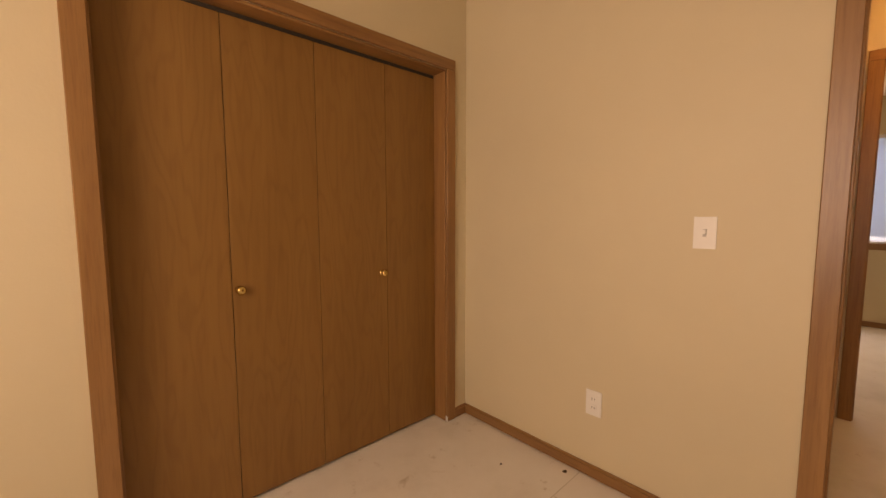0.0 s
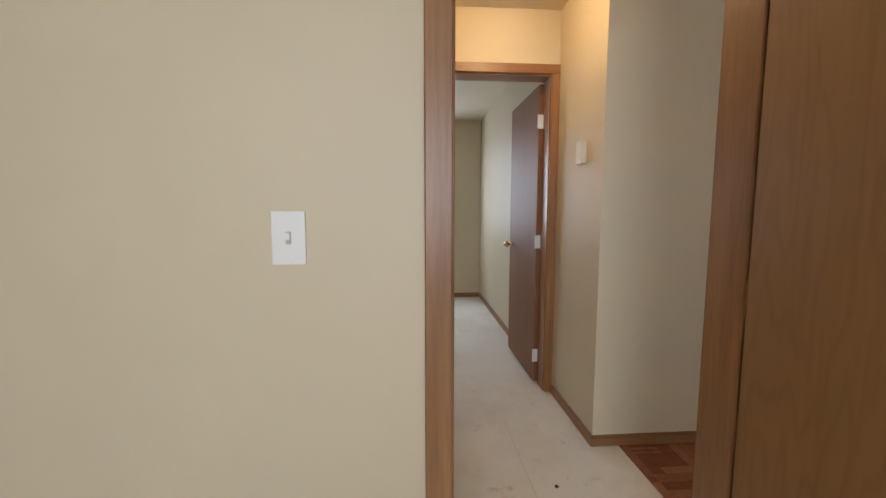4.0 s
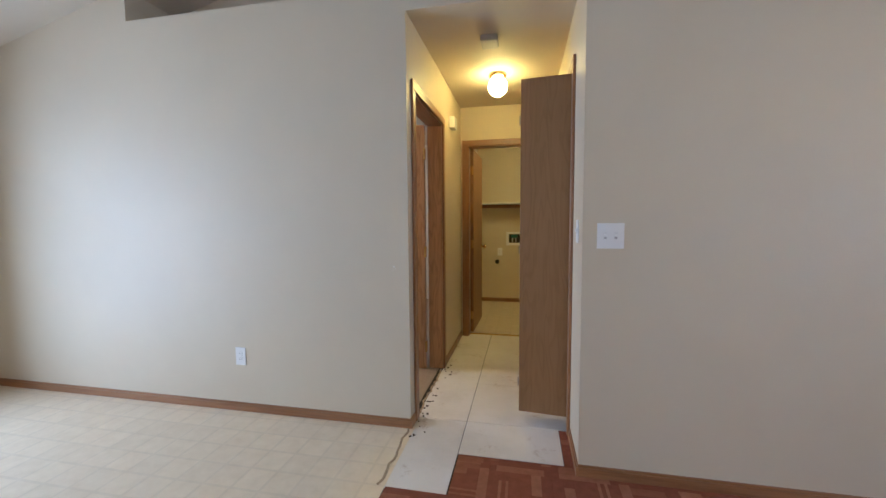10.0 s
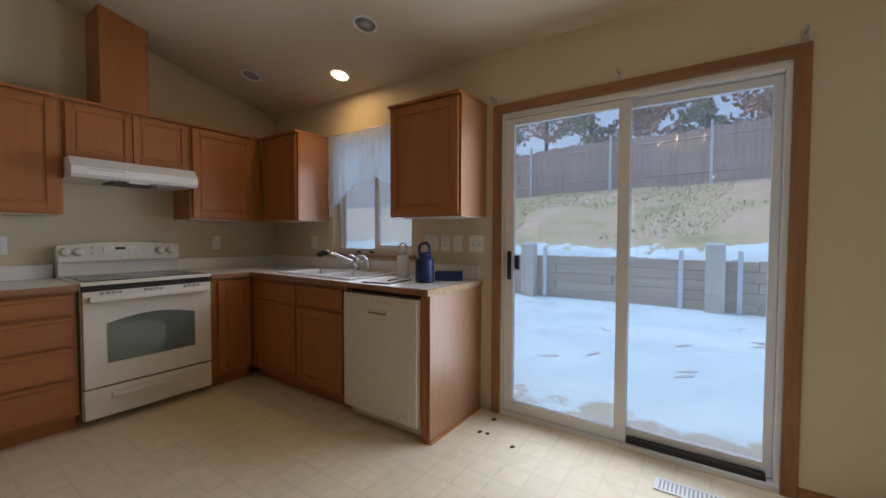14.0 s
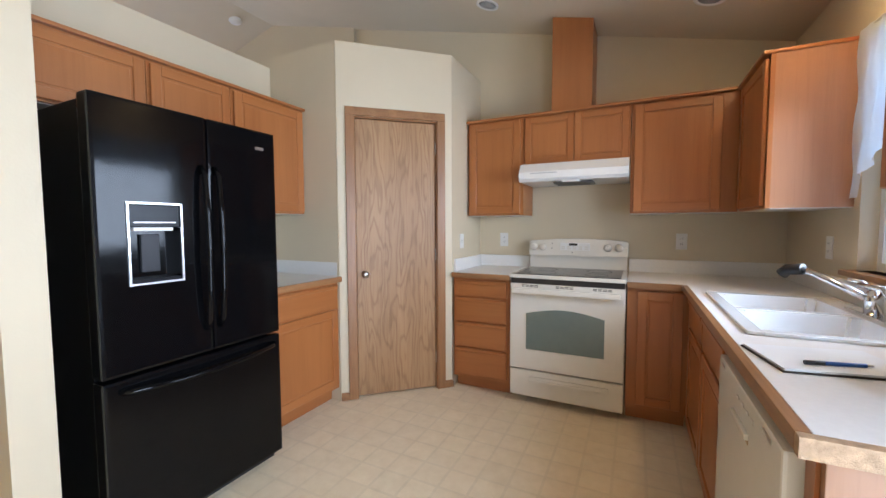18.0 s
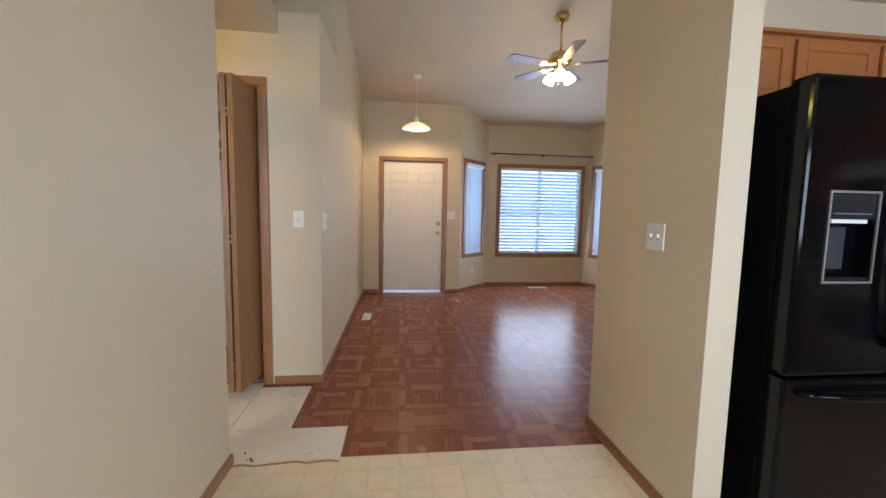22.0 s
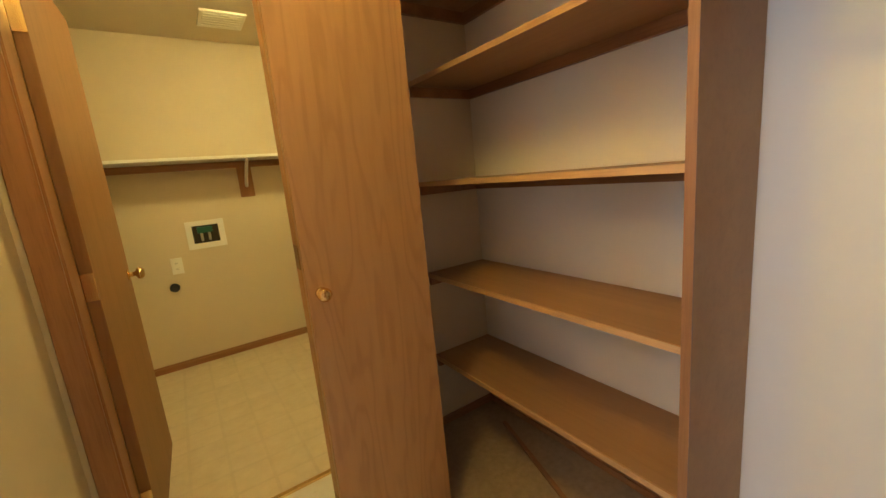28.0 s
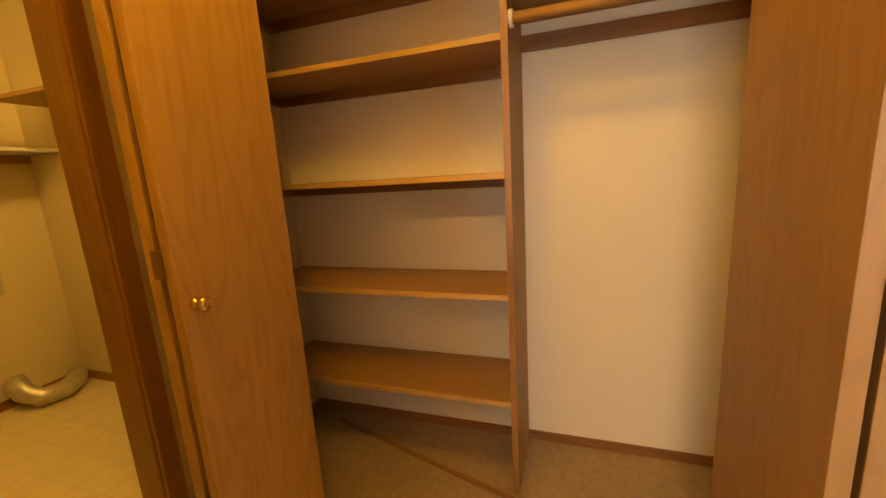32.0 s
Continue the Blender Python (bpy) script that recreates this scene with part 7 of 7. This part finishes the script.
lathe(bm, ((0.026, 7.108), (0.026, 7.121)), (0.775, 0.0, 1.685), 16, "y")
part("rod_cup", bm, WHITE, t)
t = thing("loose_stick", (0.75, 7.4, 0.018), "thin wooden strip lying on the closet carpet", "wood strip")
bm = bmesh.new()
a, b = Vector((0.990, 8.06)), Vector((0.648, 6.94))
u = (b - a).normalized()
slab(bm, tuple(a), tuple(u), (-u.y, u.x), 0, (b - a).length, -0.009, 0.009, 0.0185, 0.030)
part("strip", bm, TRIMY, t)
bm = bmesh.new()
slab(bm, tuple(b - u * 0.04), tuple(u), (-u.y, u.x), 0, 0.05, -0.013, 0.013, 0.0325, 0.035)
part("tag", bm, WHITE, t, "white sticker at its end")
bm = bmesh.new()
rng = random.Random(3)
pts = []
for i in range(30):
    y = 6.45 + 1.5 * i / 29
    pts.append((0.435 + rng.uniform(-0.012, 0.012), y))
prism(bm, [(x, y) for x, y in pts] + [(x + 0.012, y) for x, y in pts[::-1]], 0.0, 0.006)
solid("carpet_edge", bm, DARK, "ragged dark carpet edge at the closet", "carpet edge", kind="structure")

# hall floor: plywood sheets with dark joints, torn edges
t = thing("hall_subfloor", (0, 7.2, 0.0), "white primed plywood hall floor with dark joints", "floor", kind="structure")
rng = random.Random(21)
for x0, x1, y0, y1 in ((-0.525, -0.203, 5.77, 6.44), (-0.199, 0.350, 6.10, 6.444), (-0.199, 0.435, 6.448, 7.02), (-0.525, -0.203, 6.444, 7.66), (-0.199, 0.435, 7.024, 8.34), (-0.525, -0.203, 7.664, 8.34)):
    part("plywood_sheet", boxes((x0, x1, y0, y1, -0.02, -0.001)), SUBFLOOR, t)
part("joint_filler", boxes((-0.645, 0.47, 5.78, 8.34, -0.02, -0.005)), DARK, t)
bm = bmesh.new()
pts = [(-0.525 + rng.uniform(-0.010, 0.014), 5.78 + i * 0.04) for i in range(38)]
prism(bm, [(x, y) for x, y in pts] + [(x - 0.012, y) for x, y in pts[::-1]], -0.001, 0.003)
solid("torn_floor_edge", bm, plain("dry_glue_tan", (0.36, 0.27, 0.17), 0.9, var=0.4, scale=40), "ragged tan glue line at the hall edge", "floor edge", kind="structure")
for i in range(26):
    x, y = -0.51 + abs(rng.gauss(0, 0.04)), rng.uniform(6.2, 7.5)
    bm = bmesh.new()
    r = rng.uniform(0.004, 0.011)
    lathe(bm, ((r, 0.0), (r * 0.7, 0.004), (r * 0.2, 0.006)), (x, y, 0.0), 6)
    for v in bm.verts:
        v.co.x += rng.uniform(-r, r) * 0.7
    solid("dry_leaf_crumb", bm, DEBRIS, "small brown crumb on the hall plywood", "debris", "leaf crumbs")

t = thing("hall_globe_light", (-0.078, 7.385, 2.44), "lit white glass globe ceiling light with a brass base", "ceiling light")
bm = bmesh.new()
lathe(bm, ((0.07, 0.0), (0.07, -0.02), (0.045, -0.03)), (-0.078, 7.385, 2.44), 24)
part("base", bm, BRASS, t)
bm = bmesh.new()
lathe(bm, [(max(0.001, 0.078 * math.sin(a)), -0.10 + 0.078 * math.cos(a)) for a in [math.pi * k / 14 for k in range(15)]], (-0.078, 7.385, 2.44), 24)
part("globe", bm, HALLGLOW, t, "glowing white glass globe")
t = thing("smoke_alarm_hall", (-0.09, 6.75, 2.44), "grey-white smoke alarm on the hall ceiling", "smoke alarm")
part("case", boxes((-0.145, -0.035, 6.68, 6.82, 2.40, 2.4395), bevel=0.012), plain("alarm_grey", (0.5, 0.47, 0.42), 0.5), t)
t = thing("wall_chime_hall", (-0.51, 7.674, 2.14), "small white box high on the hall wall", "chime box")
part("case", boxes((-0.5245, -0.475, 7.61, 7.74, 2.09, 2.19), bevel=0.006), WHITE, t)

# laundry
slab_door("laundry_door", "golden oak laundry door standing open, brass knobs", (-0.422, 8.385), 88.5, 0.70, 2.03, DOORWOOD, knob_z=0.93)
t = thing("laundry_shelf", (0.4, 10.0, 1.49), "white shelf board on oak brackets across the laundry wall", "shelf")
part("board", boxes((-0.55, 1.018, 9.84, 10.149, 1.495, 1.515), bevel=0.002), WHITE, t)
part("cleat", boxes((-0.55, 1.018, 10.13, 10.149, 1.445, 1.4945)), TRIMX, t)
for x in (0.33,):
    b = part("bracket", boxes((x - 0.05, x + 0.05, 10.128, 10.1485, 1.22, 1.4445)), TRIM, t, "oak bracket block")
    bm = bmesh.new()
    tube(bm, [(x, 9.90, 1.485), (x, 9.98, 1.44), (x, 10.10, 1.34), (x, 10.125, 1.30)], 0.012, 8)
    part("bracket_arm", bm, WHITE, b)
t = thing("upper_laundry_shelf", (0.9, 9.4, 1.745), "oak wall shelf along the side of the laundry", "shelf")
part("board", boxes((0.76, 1.018, 8.5, 9.835, 1.745, 1.765)), SHELFWOOD, t)
t = thing("washer_outlet_box", (0.0, 10.15, 0.985), "white recessed washer valve box with green valves", "valve box")
part("frame", boxes((-0.125, 0.125, 10.135, 10.149, 0.875, 0.915), (-0.125, 0.125, 10.135, 10.149, 1.045, 1.08), (-0.125, -0.085, 10.135, 10.149, 0.915, 1.045), (0.085, 0.125, 10.135, 10.149, 0.915, 1.045), bevel=0.002), WHITE, t)
part("back", boxes((-0.085, 0.085, 10.143, 10.149, 0.915, 1.045)), DARK, t)
part("valve_manifold", boxes((-0.055, 0.045, 10.125, 10.143, 0.99, 1.035), bevel=0.004), plain("valve_green", (0.01, 0.10, 0.07), 0.4), t, "dark green valve block")
for x in (-0.03, 0.02):
    bm = bmesh.new()
    tube(bm, [(x, 10.133, 0.99), (x, 10.133, 0.93)], 0.009, 8)
    part("spigot", bm, NICKEL, t)
plate((-0.22, 10.15, 0.775), DN, "white duplex outlet low on the laundry wall", "outlet")
bm = bmesh.new()
lathe(bm, ((0.032, 0.0), (0.032, -0.01), (0.024, -0.012), (0.022, -0.002), (0.001, -0.002)), (-0.262, 10.149, 0.62), 18, "y")
solid("pipe_flange", bm, BLACKM, "round dark pipe stub in the laundry wall", "pipe stub")
t = thing("dryer_outlet", (0.69, 10.15, 0.755), "dark square dryer outlet on the laundry wall", "outlet")
part("cover_plate", boxes((0.63, 0.75, 10.143, 10.149, 0.69, 0.82), bevel=0.003), NICKEL, t)
bm = bmesh.new()
lathe(bm, ((0.035, 0.0), (0.035, -0.012), (0.001, -0.012)), (0.69, 10.143, 0.755), 18, "y")
part("socket", bm, BLACKM, t)
FOIL = plain("dull_foil_hose", (0.55, 0.52, 0.46), 0.4, 0.6, 0.2, 30)
bm = bmesh.new()
pts = [(0.66, 10.10, 0.17), (0.66, 10.02, 0.10), (0.70, 9.95, 0.062), (0.80, 9.93, 0.058), (0.90, 10.0, 0.058), (0.95, 10.08, 0.06)]
tube(bm, pts, 0.055, 14)
solid("dryer_hose", bm, FOIL, "crumpled foil dryer hose lying on the laundry floor", "hose")
t = thing("exhaust_fan", (0.30, 9.71, 2.345), "white square ceiling exhaust fan grille", "exhaust fan")
part("frame", boxes((0.17, 0.43, 9.58, 9.84, 2.330, 2.3445), bevel=0.004), WHITE, t)
for k in range(6):
    part("slat", boxes((0.19, 0.41, 9.605 + k * 0.038, 9.617 + k * 0.038, 2.325, 2.3295)), WHITE, t)
struct("laundry_threshold", boxes((-0.45, 0.25, 8.330, 8.352, -0.001, 0.010), bevel=0.003), BRASS, "brass strip at the laundry threshold", "threshold")
t = thing("laundry_ceiling_light", (0.35, 8.9, 2.345), "lit glass dome ceiling light in the laundry", "ceiling light")
bm = bmesh.new()
lathe(bm, ((0.13, 0.0), (0.13, -0.02), (0.11, -0.06), (0.06, -0.09), (0.001, -0.095)), (0.35, 8.9, 2.345), 24)
part("dome", bm, glow("laundry_dome_glass", (1.0, 0.78, 0.24), 23.0), t, "glowing glass dome")

t = thing("far_bedroom_light", (-1.8, 6.95, 2.44), "lit glass dome ceiling light in the far bedroom", "ceiling light")
bm = bmesh.new()
lathe(bm, ((0.14, 0.0), (0.14, -0.02), (0.11, -0.06), (0.001, -0.09)), (-1.8, 6.95, 2.44), 24)
part("dome", bm, glow("bedroom_dome_glass", (1.0, 0.68, 0.32), 32.0), t, "glowing glass dome")

vinyl_window("window_6", "white vinyl window of the far bedroom", (X_BACK, 6.65), (0, 1), (1, 0), 0.0, 1.40, 0.9, 2.05, 0.06, 0.7)
# far bedroom seen through the hall side door
slab_door("far_bedroom_door", "oak door standing open into the far bedroom", (-0.66, 7.238), 176, 0.79, 2.03, OAKDOOR)
# chips of paint off the dining wall corner, and a worn pale patch in the parquet
for x, z, w in ((-0.616, 0.987, 0.003), (-0.608, 0.975, 0.002), (-0.622, 0.968, 0.002)):
    bm = bmesh.new()
    prism(bm, [(x - w, 6.3018), (x + w * 0.7, 6.3018), (x + w, 6.3026), (x - w * 0.6, 6.3026)], z - w * 1.6, z + w)
    solid("paint_chip", bm, WHITE, "small white chip in the dining wall paint", "paint chip", "paint chips")
bm = bmesh.new()
prism(bm, [(2.93, 4.60), (3.05, 4.635), (3.06, 4.66), (2.95, 4.63)], 0.0004, 0.0012)
solid("worn_patch", bm, plain("worn_pale_vinyl", (0.55, 0.42, 0.33), 0.7, var=0.2, scale=40), "pale worn scrape in the parquet", "scrape", kind="structure")
# ---- parquet: strips in squares that turn by turns ----
TILE, SW = 0.305, 0.047
cells = []


REGIONS = ((-0.305, 3.605, 1.515, 4.345), (-0.495, 3.605, 4.345, 5.775), (-0.195, 3.605, 5.775, 6.03), (-0.195, 0.409, 6.03, 6.095), (0.352, 0.409, 6.095, 6.44), (-0.305, 0.54, 1.47, 1.515))


def trimmed(r):
    """The pieces of a strip that lie on the parquet."""
    c = ((r[0] + r[1]) / 2, (r[2] + r[3]) / 2)
    if c[0] > 3.605:
        return [r] if 1.50 + (c[0] - 3.60) * 0.67 < c[1] < 4.66 - (c[0] - 3.60) and c[0] < 4.28 else []
    out = []
    for x0, x1, y0, y1 in REGIONS:
        q = (max(r[0], x0), min(r[1], x1 if r[1] < x1 + 0.2 else r[1]), max(r[2], y0), min(r[3], y1))
        if q[1] - q[0] > 0.004 and q[3] - q[2] > 0.004:
            out.append(q)
    return out


# one square: two long pale bars at its sides, a plain and a striped short one between; the last number marks a pale strip
E0, E1 = TILE - SW, 0.270
PIECES = [(0, SW, 0, 0.035, 0), (0, SW, 0.035, E1, 1), (0, SW, E1, TILE, 0), (E0, TILE, 0, 0.035, 0), (E0, TILE, 0.035, E1, 1), (E0, TILE, E1, TILE, 0),
          (SW, E0, 0, 0.052, 0), (SW, 0.110, 0.052, 0.099, 0), (0.110, E0, 0.052, 0.099, 1), (SW, E0, 0.099, 0.206, 0),
          (SW, 0.190, 0.206, 0.220, 1), (SW, 0.190, 0.220, 0.239, 0), (SW, 0.190, 0.239, 0.253, 1), (0.190, E0, 0.206, 0.253, 0), (SW, E0, 0.253, TILE, 0)]
rng = random.Random(4)
for i in range(-2, 15):
    for j in range(4, 22):
        x0, y0 = i * TILE - 0.022, j * TILE - 0.061
        turn = 2 * rng.randrange(2) + (rng.random() < (0.3 if j % 2 else 0.75))
        for a0, a1, b0, b1, pale in PIECES:
            if rng.random() < 0.07:
                pale = 1 - pale
            for k in range(turn):
                a0, a1, b0, b1 = TILE - b1, TILE - b0, a0, a1
            for q in trimmed((x0 + a0, x0 + a1, y0 + b0, y0 + b1)):
                cells.append((q, ((q[0] + q[1]) / 2, (q[2] + q[3]) / 2), pale))
cells.sort(key=lambda e: (e[1][0] - 0.35) ** 2 + (e[1][1] - 4.9) ** 2)
floor_thing = thing("parquet_floor", (1.7, 3.8, 0.0), "reddish-brown parquet strip floor laid in turning squares", "floor", kind="structure")
G = 0.00015
shapes = {}
for r, c, pale in cells[:300]:
    lie = (round(r[1] - r[0], 3), round(r[3] - r[2], 3), pale)
    if lie not in shapes:
        w, d = (r[1] - r[0]) / 2 - G, (r[3] - r[2]) / 2 - G
        bm = boxes((-w, w, -d, d, -0.006, 0.0))
        me = bpy.data.meshes.new("parquet_strip")
        bm.to_mesh(me)
        bm.free()
        me.materials.append(PARQUET[pale])
        shapes[lie] = me
    o = new("parquet_strip", shapes[lie])
    o.parent = floor_thing
    o.matrix_parent_inverse = Matrix.Translation(floor_thing.location).inverted()
    o.location = (c[0], c[1], 0.0)
for tone in (0, 1):
    verts, faces = [], []
    for r, c, pale in cells[300:]:
        if pale != tone:
            continue
        b = len(verts)
        for z in (-0.006, 0.0):
            verts += [(r[0] + G, r[2] + G, z), (r[1] - G, r[2] + G, z), (r[1] - G, r[3] - G, z), (r[0] + G, r[3] - G, z)]
        faces += [(b + 4, b + 5, b + 6, b + 7), (b, b + 1, b + 5, b + 4), (b + 1, b + 2, b + 6, b + 5), (b + 2, b + 3, b + 7, b + 6), (b + 3, b, b + 4, b + 7)]
    me = bpy.data.meshes.new("parquet_strips")
    me.from_pydata(verts, [], faces)
    me.materials.append(PARQUET[tone])
    o = new("parquet_strips", me)
    o.parent = floor_thing
    o.matrix_parent_inverse = Matrix.Translation(floor_thing.location).inverted()
    tagged(o, kind="stuff")
